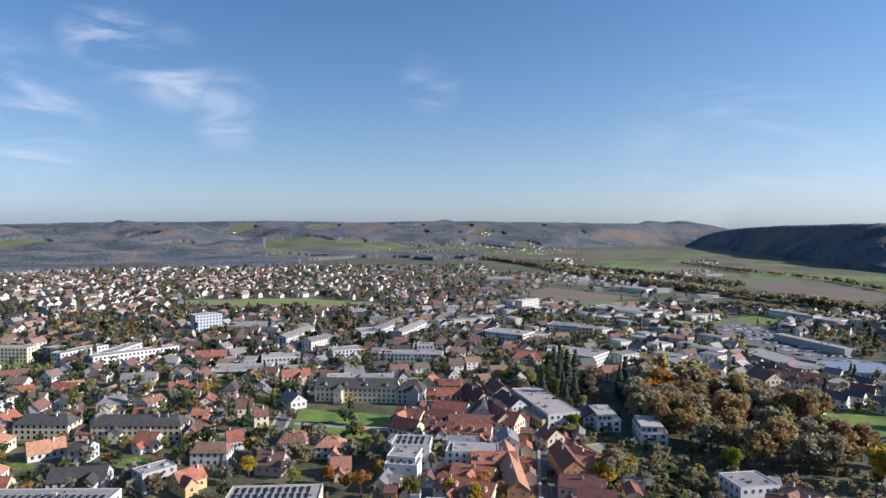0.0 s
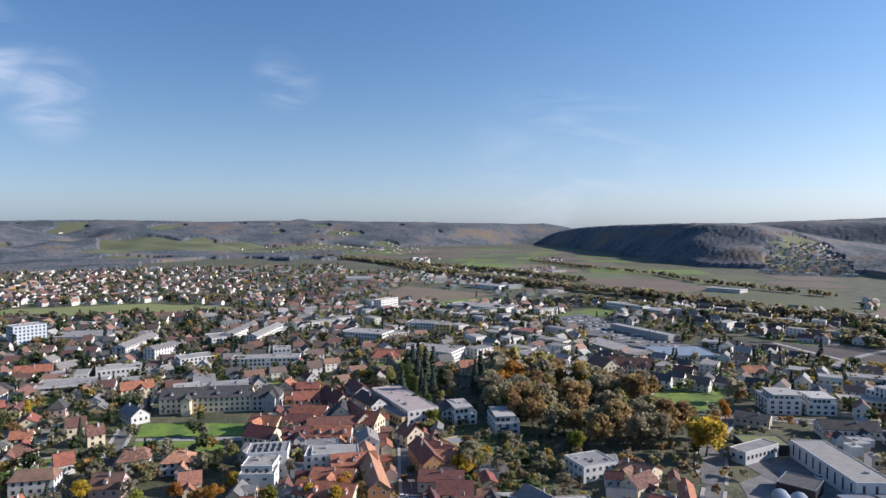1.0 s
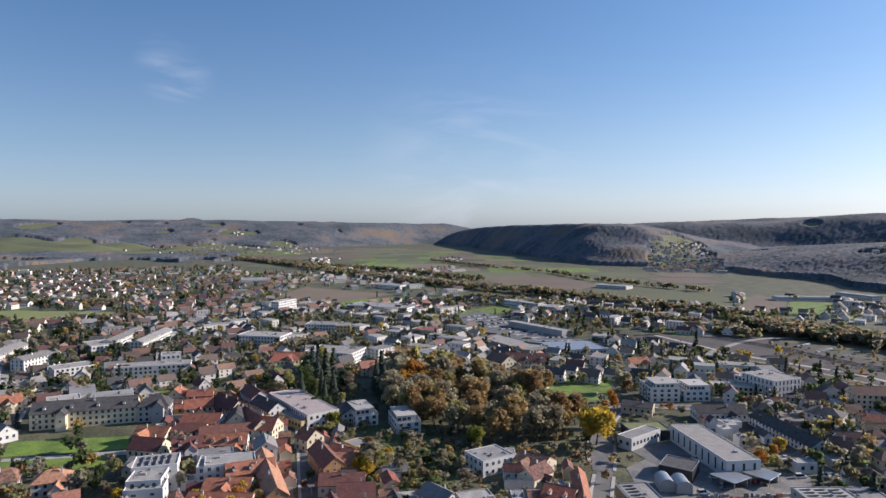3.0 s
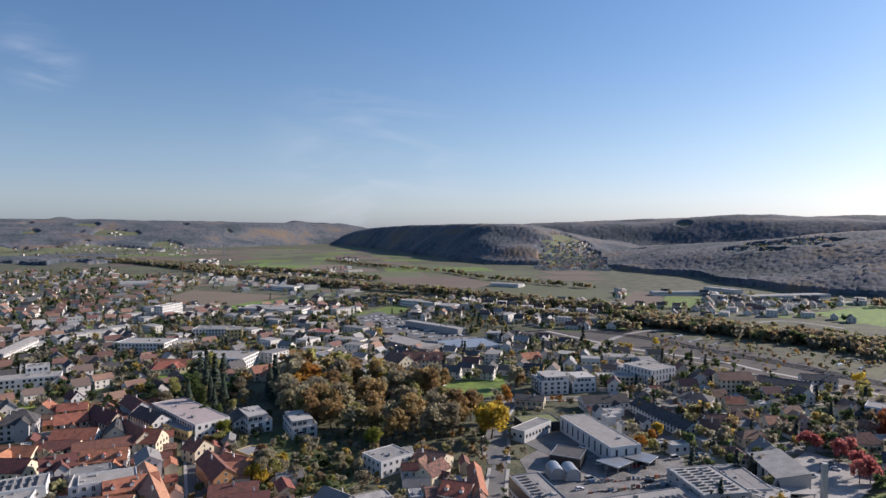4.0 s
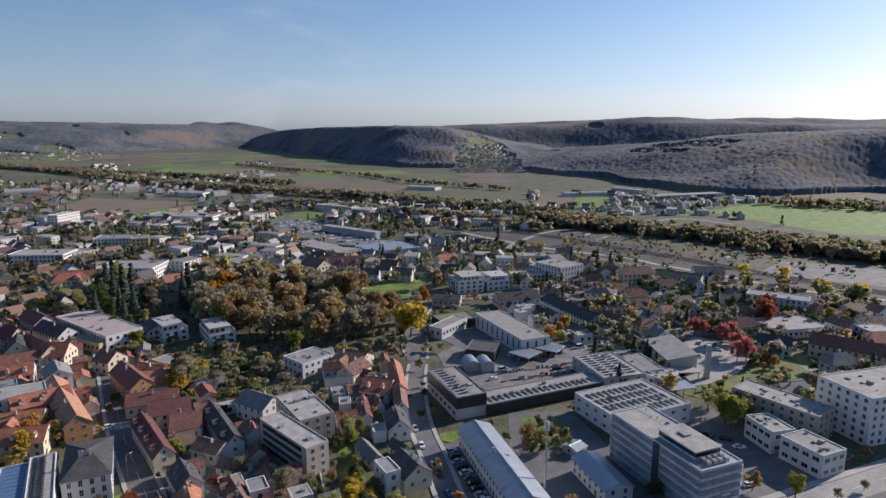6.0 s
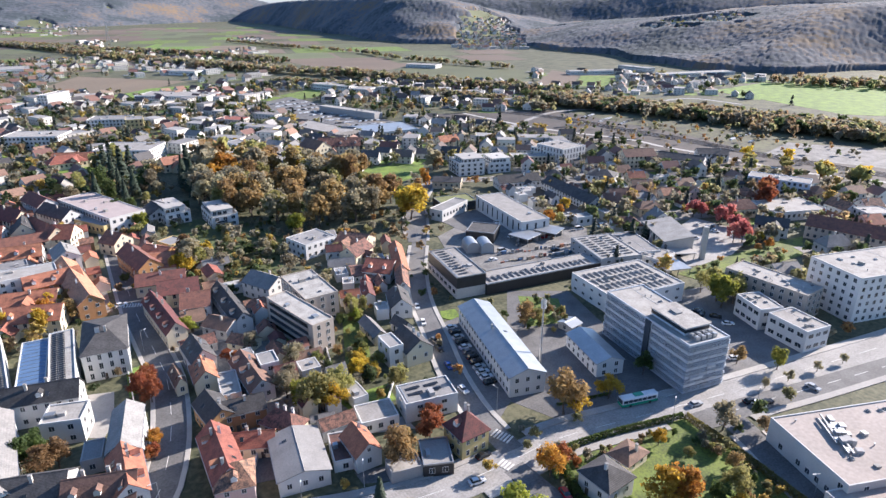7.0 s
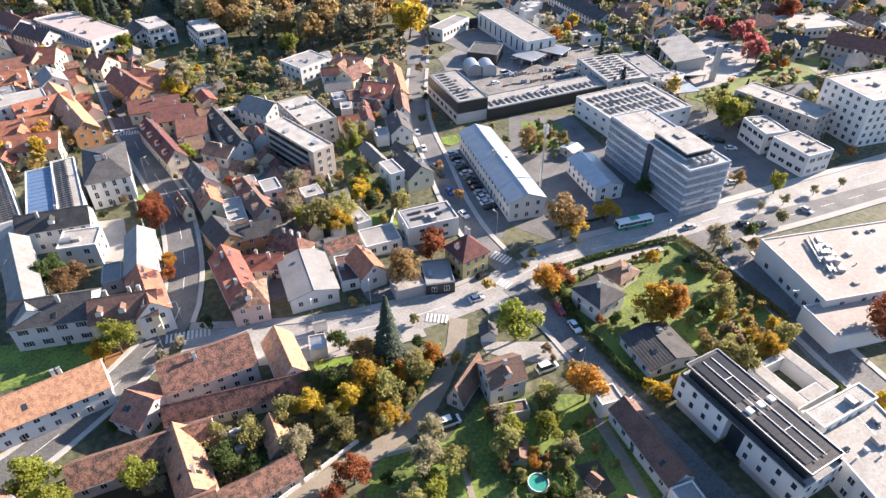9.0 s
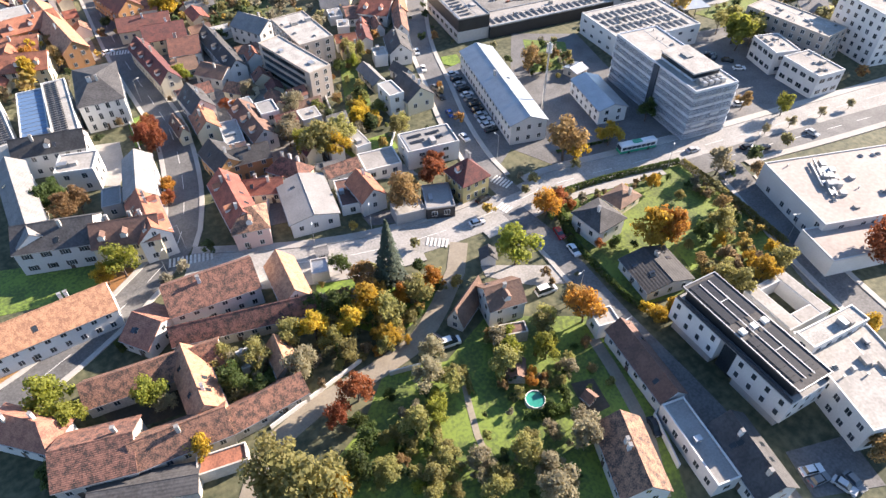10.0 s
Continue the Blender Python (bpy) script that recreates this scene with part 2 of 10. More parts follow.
mat("ballast", (0.105, 0.088, 0.075), (0.055, 0.048, 0.043), scale=0.05, fine=0.5, contrast=0.5, bump=0.4, depth=0.1, rand=0.1)
mat("rail", (0.30, 0.26, 0.23), rough=0.4, metal=0.8, bump=0.0)
mat("far_wall", (0.67, 0.64, 0.60), (0.50, 0.47, 0.43), scale=0.02, contrast=0.8, bump=0.0, rand=0.2, island=True)
mat("far_redroof", (0.25, 0.135, 0.105), (0.15, 0.088, 0.072), scale=0.05, fine=0.8, contrast=0.6, bump=0.0, rand=0.35, island=True)
mat("far_brownroof", (0.19, 0.135, 0.11), (0.11, 0.085, 0.075), scale=0.05, fine=0.8, contrast=0.6, bump=0.0, rand=0.35, island=True)
mat("far_darkroof", (0.10, 0.095, 0.095), (0.055, 0.053, 0.055), scale=0.05, fine=0.8, contrast=0.6, bump=0.0, rand=0.35, island=True)
mat("far_greyroof", (0.32, 0.305, 0.29), (0.20, 0.195, 0.19), scale=0.05, fine=0.8, contrast=0.6, bump=0.0, rand=0.35, island=True)
def hazy_forest():
    """Woods in late autumn, distance haze mixed into their colours: every crown its own tint, in drifts of conifers,
    bare twigs and russet leaves.
    """
    m = bpy.data.materials.new("hazy_forest")
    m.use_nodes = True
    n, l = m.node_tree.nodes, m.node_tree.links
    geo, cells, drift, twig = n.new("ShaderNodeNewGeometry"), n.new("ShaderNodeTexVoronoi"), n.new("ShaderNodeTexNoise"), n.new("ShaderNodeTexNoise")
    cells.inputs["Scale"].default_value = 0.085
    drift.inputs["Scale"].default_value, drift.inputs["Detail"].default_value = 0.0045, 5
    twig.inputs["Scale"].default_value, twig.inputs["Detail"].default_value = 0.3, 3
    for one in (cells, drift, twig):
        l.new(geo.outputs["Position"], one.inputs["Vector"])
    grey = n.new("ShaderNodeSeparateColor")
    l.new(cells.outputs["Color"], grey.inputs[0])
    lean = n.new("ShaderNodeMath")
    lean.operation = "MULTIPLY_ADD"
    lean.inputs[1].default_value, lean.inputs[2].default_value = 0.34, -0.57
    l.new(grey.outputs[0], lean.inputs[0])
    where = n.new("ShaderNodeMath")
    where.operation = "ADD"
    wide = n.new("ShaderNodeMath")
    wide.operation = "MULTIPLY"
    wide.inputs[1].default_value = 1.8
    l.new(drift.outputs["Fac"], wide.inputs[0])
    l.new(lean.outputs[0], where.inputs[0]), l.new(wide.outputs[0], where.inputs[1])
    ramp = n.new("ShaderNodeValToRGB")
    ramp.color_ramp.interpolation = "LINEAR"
    # the blue-grey stops hold the haze over the far hills
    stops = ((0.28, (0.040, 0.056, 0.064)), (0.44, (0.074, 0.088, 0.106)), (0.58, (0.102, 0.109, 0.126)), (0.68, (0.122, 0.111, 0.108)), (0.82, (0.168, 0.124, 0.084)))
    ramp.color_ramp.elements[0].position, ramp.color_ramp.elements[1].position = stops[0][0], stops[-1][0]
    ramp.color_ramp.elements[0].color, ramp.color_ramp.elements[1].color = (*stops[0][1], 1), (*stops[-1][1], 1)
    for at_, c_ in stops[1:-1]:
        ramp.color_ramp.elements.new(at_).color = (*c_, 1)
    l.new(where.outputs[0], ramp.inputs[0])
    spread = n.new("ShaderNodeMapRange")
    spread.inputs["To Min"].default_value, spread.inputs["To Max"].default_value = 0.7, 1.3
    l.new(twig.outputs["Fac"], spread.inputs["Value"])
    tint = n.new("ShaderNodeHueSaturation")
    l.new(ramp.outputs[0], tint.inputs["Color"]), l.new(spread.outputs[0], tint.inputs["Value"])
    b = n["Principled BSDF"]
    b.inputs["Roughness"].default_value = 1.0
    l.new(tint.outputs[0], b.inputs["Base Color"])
    MATS["hazy_forest"] = m


hazy_forest()
for key_, c1_ in {"car_white": (0.72, 0.72, 0.72), "car_black": (0.015, 0.015, 0.017), "car_grey": (0.16, 0.165, 0.17), "car_silver": (0.45, 0.46, 0.47), "car_red": (0.35, 0.02, 0.02), "car_blue": (0.02, 0.06, 0.25), "bus_green": (0.03, 0.30, 0.17)}.items():
    mat(key_, c1_, c1_, rough=0.25, bump=0.0, rand=0.05)

# ---- building blocks ----


class Shape:
    """Collects corners and faces with a material each, for one mesh."""

    def __init__(self):
        self.v, self.f, self.m = [], [], []

    def face(self, pts, k=0):
        i = len(self.v)
        self.v += pts
        self.f.append(tuple(range(i, i + len(pts))))
        self.m.append(k)

    def box(self, x0, x1, y0, y1, z0, z1, k=0, top=None):
        i = len(self.v)
        self.v += [(x0, y0, z0), (x1, y0, z0), (x1, y1, z0), (x0, y1, z0), (x0, y0, z1), (x1, y0, z1), (x1, y1, z1), (x0, y1, z1)]
        self.f += [(i + a, i + b, i + c, i + d) for a, b, c, d in ((3, 2, 1, 0), (4, 5, 6, 7), (0, 1, 5, 4), (1, 2, 6, 5), (2, 3, 7, 6), (3, 0, 4, 7))]
        self.m += [k, k if top is None else top, k, k, k, k]
        return self

    def prism(self, profile, x0, x1, k=0):
        """A closed profile of (y, z), anticlockwise seen from +x, drawn out along x."""
        i, n = len(self.v), len(profile)
        self.v += [(x0, y, z) for y, z in profile] + [(x1, y, z) for y, z in profile]
        self.f += [tuple(i + j for j in reversed(range(n))), tuple(i + n + j for j in range(n))]
        self.f += [(i + j, i + (j + 1) % n, i + n + (j + 1) % n, i + n + j) for j in range(n)]
        self.m += [k] * (n + 2)
        return self

    def tube(self, x, y, z0, z1, r0, r1, n=8, k=0):
        i = len(self.v)
        for z, r in ((z0, r0), (z1, r1)):
            self.v += [(x + r * math.cos(2 * math.pi * j / n), y + r * math.sin(2 * math.pi * j / n), z) for j in range(n)]
        self.f += [(i + j, i + (j + 1) % n, i + n + (j + 1) % n, i + n + j) for j in range(n)]
        self.f += [tuple(i + j for j in reversed(range(n))), tuple(i + n + j for j in range(n))]
        self.m += [k] * (n + 2)
        return self

    def mesh(self, name, *materials):
        me = bpy.data.meshes.new(name)
        me.from_pydata(self.v, [], self.f)
        for one in materials:
            me.materials.append(MATS[one] if isinstance(one, str) else one)
        if len(materials) > 1:
            me.polygons.foreach_set("material_index", self.m)
        me.update()
        return me


FOOT = []


def part(name, data, parent, label="", m=None):
    ob = new(name, data)
    ob.parent = parent
    if m is not None:
        ob.matrix_basis = m
    if label:
        ob["label"] = label
    return ob


def thing(name, label, category, m, group="", kind=""):
    ob = new(name)
    if len(label.split()) < 4:
        label += " among neighbouring roofs"
    ob.empty_display_size = 0.5
    ob.matrix_basis = m
    return tagged(ob, label, category, group, kind)


def window_mesh(w, h, bars=1):
    """A window standing a little proud of its wall: a framed grid with panes and a sill edge, in one piece."""
    s = Shape()
    xs = [-w / 2 - 0.09, -w / 2]
    for j in range(bars):
        x = -w / 2 + w * (j + 1) / (bars + 1)
        xs += [x - 0.04, x + 0.04]
    xs += [w / 2, w / 2 + 0.09]
    zs = [-h / 2 - 0.12, -h / 2, h / 2, h / 2 + 0.09]
    n = len(xs)
    s.v = [(x, -0.06, z) for z in zs for x in xs] + [(x, 0.05, z) for z in (zs[0], zs[-1]) for x in (xs[0], xs[-1])]
    for k in range(3):
        for j in range(n - 1):
            s.f.append((k * n + j, k * n + j + 1, (k + 1) * n + j + 1, (k + 1) * n + j))
            s.m.append(1 if k == 1 and j % 2 == 1 else 0)
    c, q = 4 * n, (0, n - 1, 3 * n, 4 * n - 1)
    s.f += [(c, c + 1, q[1], q[0]), (q[2], q[3], c + 3, c + 2), (c, q[0], q[2], c + 2), (q[1], c + 1, c + 3, q[3])]
    s.m += [0] * 4
    return s


WINDOWS = {}


def window_data(w, h, bars, frame_name="frame"):
    key = (w, h, bars, frame_name)
    if key not in WINDOWS:
        WINDOWS[key] = window_mesh(w, h, bars).mesh("window", frame_name, "glass")
    return WINDOWS[key]


def facade(parent, l, w, base, storeys, step, x, y, rot, size=(1.05, 1.4), gap=2.9, bars=1, sides="nsew", frame_name="frame", skip=0.0):
    """Windows, storey by storey, on the sides of a block that look towards the open town; far off they are one joined part."""
    data = window_data(*size, bars, frame_name)
    far = math.hypot(x, y) > 300
    joined = Shape()
    rnd = random.Random(int(x * 7 + y * 13))
    for side, nx, ny, length, off in (("s", 0, -1, l, w / 2), ("n", 0, 1, l, w / 2), ("e", 1, 0, w, l / 2), ("w", -1, 0, w, l / 2)):
        r = radians(rot)
        gx, gy = nx * math.cos(r) - ny * math.sin(r), nx * math.sin(r) + ny * math.cos(r)
        if side not in sides or gx * (x + gx * off) + gy * (y + gy * off) > -4:
            continue
        count = max(1, int((length - 1.2) / gap))
        turn = {"s": 0, "n": 180, "e": 90, "w": -90}[side]
        for k in range(storeys):
            for j in range(count):
                if rnd.random() < skip:
                    continue
                along = (j - (count - 1) / 2) * (length - 1.0) / count
                px, py = (along, ny * off) if nx == 0 else (nx * off, along)
                if far:
                    z, hw, hh = base + k * step, size[0] / 2 + 0.1, size[1] / 2 + 0.1
                    ox, oy = nx * 0.06, ny * 0.06
                    joined.face([(px + ox + hw * ny * -1 * sgn, py + oy + hw * nx * sgn, z + zz) for sgn, zz in ((-1, -hh), (1, -hh), (1, hh), (-1, hh))])
                else:
                    part("window", data, parent, m=pose(px, py, base + k * step, 0, 0, turn))
    if joined.f:
        tagged(part("glazing", joined.mesh("glazing", "glass"), parent), kind="stuff")


def chimney(parent, x, y, z0, z1, roof_name="redtile"):
    s = Shape().box(-0.35, 0.35, -0.3, 0.3, z0, z1, 0).box(-0.42, 0.42, -0.37, 0.37, z1, z1 + 0.12, 1)
    part("chimney", s.mesh("chimney", "white" if int(x * 7 + y * 3) % 3 == 0 else "oldwall", "greyroof"), parent, m=pose(x, y, 0))


SKYLIGHT = Shape().box(-0.45, 0.45, -0.65, 0.65, 0, 0.06, 0, 1).mesh("skylight", "steel", "glass")
DOOR = Shape().box(-0.5, 0.5, -0.05, 0.05, 0, 2.1).mesh("door", "bark")


def house(x, y, l, w, rot, eave, rise, wall="white", roof="redtile", hip=0.0, storeys=None, label="", chimneys=1, windows=True, name="house", over=0.45, dormers=0, z=0.0, gap=2.9, size=(1.05, 1.4), sides="nsew"):
    """A house with a pitched roof, ridge along its length; hip: how far each end of the ridge is drawn in."""
    root = thing(name, label or f"{wall} plastered house with a {roof} roof", "house", pose(x, y, z, 0, 0, rot))
    FOOT.append((x, y, l, w, rot))
    t = 0.22
    drop = over * rise / (w / 2)
    s = Shape()
    if hip > 0:
        s.box(-l / 2, l / 2, -w / 2, w / 2, -0.3, eave - 0.02)
    else:
        s.prism([(-w / 2, -0.3), (w / 2, -0.3), (w / 2, eave - 0.05), (0, eave + rise - 0.05), (-w / 2, eave - 0.05)], -l / 2, l / 2)
    wall_ob = part("wall", s.mesh("wall", wall), root)
    s = Shape()
    if hip > 0:
        a, b, e = l / 2 + over, w / 2 + over, eave - drop
        h = max(0.0, min(hip, l / 2))
        c = [(-a, -b, e), (a, -b, e), (a, b, e), (-a, b, e)]
        lo = [(p, q, e - t) for p, q, _ in c]
        r0, r1 = (-l / 2 + h, 0, eave + rise), (l / 2 - h, 0, eave + rise)
        if h >= l / 2 - 0.01:
            for i in range(4):
                s.face([c[i], c[(i + 1) % 4], (0, 0, eave + rise)])
        else:
            s.face([c[0], c[1], r1, r0]), s.face([c[2], c[3], r0, r1]), s.face([c[1], c[2], r1]), s.face([c[3], c[0], r0])
        for i in range(4):
            s.face([lo[i], lo[(i + 1) % 4], c[(i + 1) % 4], c[i]])
        s.face(lo[::-1])
    else:
        b = w / 2 + over
        s.prism([(-b, eave - drop - t), (0, eave + rise - t), (b, eave - drop - t), (b, eave - drop), (0, eave + rise), (-b, eave - drop)], -l / 2 - over * 0.6, l / 2 + over * 0.6)
        s.prism([(-0.16, eave + rise - 0.05), (0.16, eave + rise - 0.05), (0, eave + rise + 0.1)], -l / 2 - over * 0.6, l / 2 + over * 0.6)
    roof_ob = part("roof", s.mesh("roof", roof), root)
    rnd = random.Random(int(x * 3 + y * 5))
    if chimneys == 1 and math.hypot(x, y) < 210:
        chimneys = rnd.choice((1, 1, 2, 2, 3))
    for j in range(chimneys):
        cx, cy = rnd.uniform(-0.32, 0.32) * l, rnd.choice((-1, 1)) * w * 0.12
        chimney(root, cx, cy, eave + rise * 0.4, eave + rise + 0.9)
    if windows:
        storeys = storeys or max(1, int((eave - 0.3) / 2.8))
        step = eave / storeys
        facade(root, l, w, step * 0.55, storeys, step, x, y, rot, size=size, gap=gap, sides=sides)
        if hip == 0 and rise > 2.6:
            data = window_data(0.9, 1.1, 1)
            for sx, turn in ((1, 90), (-1, -90)):
                gx, gy = sx * math.cos(radians(rot)), sx * math.sin(radians(rot))
                if gx * x + gy * y < 0:
                    part("window", data, root, m=pose(sx * l / 2, 0, eave + rise * 0.3, 0, 0, turn))
    if math.hypot(x, y) < 235 and windows:
        slope = math.atan2(rise, w / 2)
        for j in range(rnd.choice((0, 1, 2, 3, 4)) if hip == 0 and roof != "oldtile" else 0):
            sy = rnd.choice((-1, 1))
            q = rnd.uniform(0.25, 0.6)
            part("skylight", SKYLIGHT, root, m=pose(rnd.uniform(-0.3, 0.3) * l, sy * w / 2 * (1 - q), eave + rise * q + 0.06, -sy * math.degrees(slope)))
        side = -1 if math.sin(radians(rot)) * x - math.cos(radians(rot)) * y < 0 else 1
        part("door", DOOR, root, m=pose(rnd.uniform(-0.25, 0.25) * l, side * w / 2, 0, 0, 0, 0 if side < 0 else 180))
        part("gutter", Shape().box(-l / 2 - 0.2, l / 2 + 0.2, -0.08, 0.08, 0, 0.14).mesh("gutter", "steel"), root, m=pose(0, side * (w / 2 + over + 0.05), eave - drop - 0.2))
    if windows and 235 < math.hypot(x, y) < 560 and l > 9 and eave > 3.4 and rnd.random() < 0.5:
        side = -1 if math.sin(radians(rot)) * x - math.cos(radians(rot)) * y < 0 else 1
        wl_, ww_, drop_ = rnd.uniform(3.0, 6.0), rnd.uniform(4.5, 6.5), rnd.uniform(0.3, 1.0)
        at_ = pose(rnd.uniform(-0.28, 0.28) * l, side * w / 2, 0, 0, 0, 90 * side)
        e2, r2 = eave * rnd.choice((1.0, 0.62)), min(rise * 0.8, ww_ * 0.5)
        wing = part("cross_wing", Shape().prism([(-ww_ / 2, -0.3), (ww_ / 2, -0.3), (ww_ / 2, e2), (0, e2 + r2), (-ww_ / 2, e2)], 0, wl_).mesh("cross_wing", wall), root, m=at_)
        part("wing_roof", Shape().prism([(-ww_ / 2 - 0.4, e2 - 0.5), (0, e2 + r2 - 0.15), (ww_ / 2 + 0.4, e2 - 0.5), (ww_ / 2 + 0.4, e2 - 0.25), (0, e2 + r2 + 0.12), (-ww_ / 2 - 0.4, e2 - 0.25)], -w * 0.22, wl_ + 0.4).mesh("wing_roof", roof), wing)
        part("window", window_data(0.95, 1.3, 1), wing, m=pose(wl_, 0, e2 * 0.62, 0, 0, 90))
    if dormers == 0 and roof in ("redtile", "browntile", "winetile") and hip == 0 and windows and l > 12 and rise > 2.9 and math.hypot(x, y) < 330 and rnd.random() < 0.55:
        dormers = int(l / rnd.uniform(4.5, 7))
    for j in range(dormers):
        gx, gy = math.sin(radians(rot)), -math.cos(radians(rot))
        sy = -1 if gx * x + gy * y < 0 else 1
        dx = (j - (dormers - 1) / 2) * l / dormers
        d = Shape().prism([(-0.7, 0), (0.7, 0), (0.7, 1.1), (0, 1.7), (-0.7, 1.1)], 0, 1.9)
        dm = part("dormer", d.mesh("dormer", "white"), root, m=pose(dx, sy * w * 0.34, eave + rise * 0.30, 0, 0, 90 if sy < 0 else -90) @ pose(-0.9 if sy > 0 else -0.9, 0, 0))
        part("dormer_roof", Shape().prism([(-0.95, 0.98), (0, 1.8), (0.95, 0.98), (0.95, 1.1), (0, 1.95), (-0.95, 1.1)], -0.1, 2.1).mesh("dormer_roof", roof), dm)
    return root


ROOF_LIGHT = Shape().box(-0.6, 0.6, -0.5, 0.5, 0, 0.3, 0).box(-0.5, 0.5, -0.4, 0.4, 0.3, 0.42, 1).mesh("roof_light", "metal", "glass")
VENT = Shape().box(-0.12, 0.12, -0.12, 0.12, 0, 0.7, 0).box(-0.2, 0.2, -0.2, 0.2, 0.7, 0.8, 0).mesh("vent_pipe", "metal")


def block(x, y, l, w, rot, h, wall="white", roof="gravel", storeys=3, label="", z=0.0, windows=True, name="building", category="building", parapet=0.45, gap=3.0, size=(1.3, 1.5), bars=1, boxes=2, sides="nsew", frame_name="frame", skip=0.0):
    """A block with a flat roof behind a low parapet, and small housings on it."""
    root = thing(name, label or f"{wall} {storeys}-storey flat-roofed building", category, pose(x, y, z, 0, 0, rot))
    FOOT.append((x, y, l, w, rot))
    a, b, p = l / 2, w / 2, 0.3
    part("wall", Shape().box(-a, a, -b, b, -0.3, h).mesh("wall", wall), root)
    s = Shape()
    for x0, x1, y0, y1 in ((-a, a, -b, -b + p), (-a, a, b - p, b), (-a, -a + p, -b + p, b - p), (a - p, a, -b + p, b - p)):
        s.box(x0, x1, y0, y1, h, h + parapet)
    part("parapet", s.mesh("parapet", wall if wall not in ("black",) else "steel"), root)
    part("roof", Shape().box(-a + p, a - p, -b + p, b - p, h + 0.004, h + 0.12).mesh("roof", roof), root)
    rnd = random.Random(int(x * 3 + y * 5))
    if math.hypot(x, y) < 300 and l > 11 and w > 9 and boxes:
        for j in range(2 + int(l * w / 120)):
            part("roof_light", ROOF_LIGHT, root, m=pose(rnd.uniform(-0.42, 0.42) * l, rnd.uniform(-0.36, 0.36) * w, h + 0.12, 0, 0, rnd.choice((0, 90))))
        part("roof_seam", Shape().box(-a + 0.4, a - 0.4, -0.06, 0.06, 0, 0.05).mesh("roof_seam", "metal"), root, m=pose(0, 0.13 * w, h + 0.122))
        for j in range(int(l / 9)):
            part("vent_pipe", VENT, root, m=pose(rnd.uniform(-0.45, 0.45) * l, rnd.uniform(-0.4, 0.4) * w, h + 0.12))
    for j in range(boxes):
        bx, by = rnd.uniform(-0.35, 0.35) * l, rnd.uniform(-0.3, 0.3) * w
        q, r2 = rnd.uniform(0.5, 1.4), rnd.uniform(0.4, 0.9)
        part("roof_housing", Shape().box(-q, q, -r2, r2, 0, rnd.uniform(0.5, 1.3)).mesh("roof_housing", rnd.choice(("metal", "grey", "whiteroof"))), root, m=pose(bx, by, h + 0.12))
    if windows and storeys:
        step = h / storeys
        facade(root, l, w, step * 0.55, storeys, step, x, y, rot, size=size, gap=gap, bars=bars, sides=sides, frame_name=frame_name, skip=skip)
    return root


PANEL = Shape().box(-0.5, 0.5, -0.8, 0.8, -0.02, 0.02).mesh("solar_panel", "panel")


def panels(parent, x0, x1, y0, y1, z, dx, dy, sx=1.0, sy=1.0, tilt=8):
    """Rows of solar panels on a flat roof, each panel a part."""
    nx, ny = int((x1 - x0) / dx), int((y1 - y0) / dy)
    for i in range(nx):
        for j in range(ny):
            part("solar_panel", PANEL, parent, m=pose(x0 + (i + 0.5) * dx, y0 + (j + 0.5) * dy, z + 0.22, tilt) @ Matrix.Diagonal((sx, sy, 1, 1)))

# ---- ground, hills and fields ----


def smooth(v):
    v = np.clip(v, 0, 1)
    return v * v * (3 - 2 * v)


WAVES = {}


def wobble(x, y, s, seed):
    """A soft, hilly pattern of waves between about -1 and 1."""
    if seed not in WAVES:
        r = np.random.RandomState(seed)
        WAVES[seed] = [(math.cos(a), math.sin(a), p, f) for a, p, f in ((r.uniform(0, 2 * math.pi), r.uniform(0, 6.3), r.uniform(0.5, 1.9) * 6.28) for k in range(7))]
    out = 0.0
    for c, d, p, f in WAVES[seed]:
        out = out + np.sin((x * c + y * d) * (f / s) + p)
    return out / 3.2


def line_of(az, *pairs):
    """Reads a value along the compass from pairs of (degrees, value)."""
    at, value = [p[0] for p in pairs], [p[1] for p in pairs]
    return sum(np.interp(az + o, at, value) for o in (-1.6, -0.8, 0.0, 0.8, 1.6)) / 5


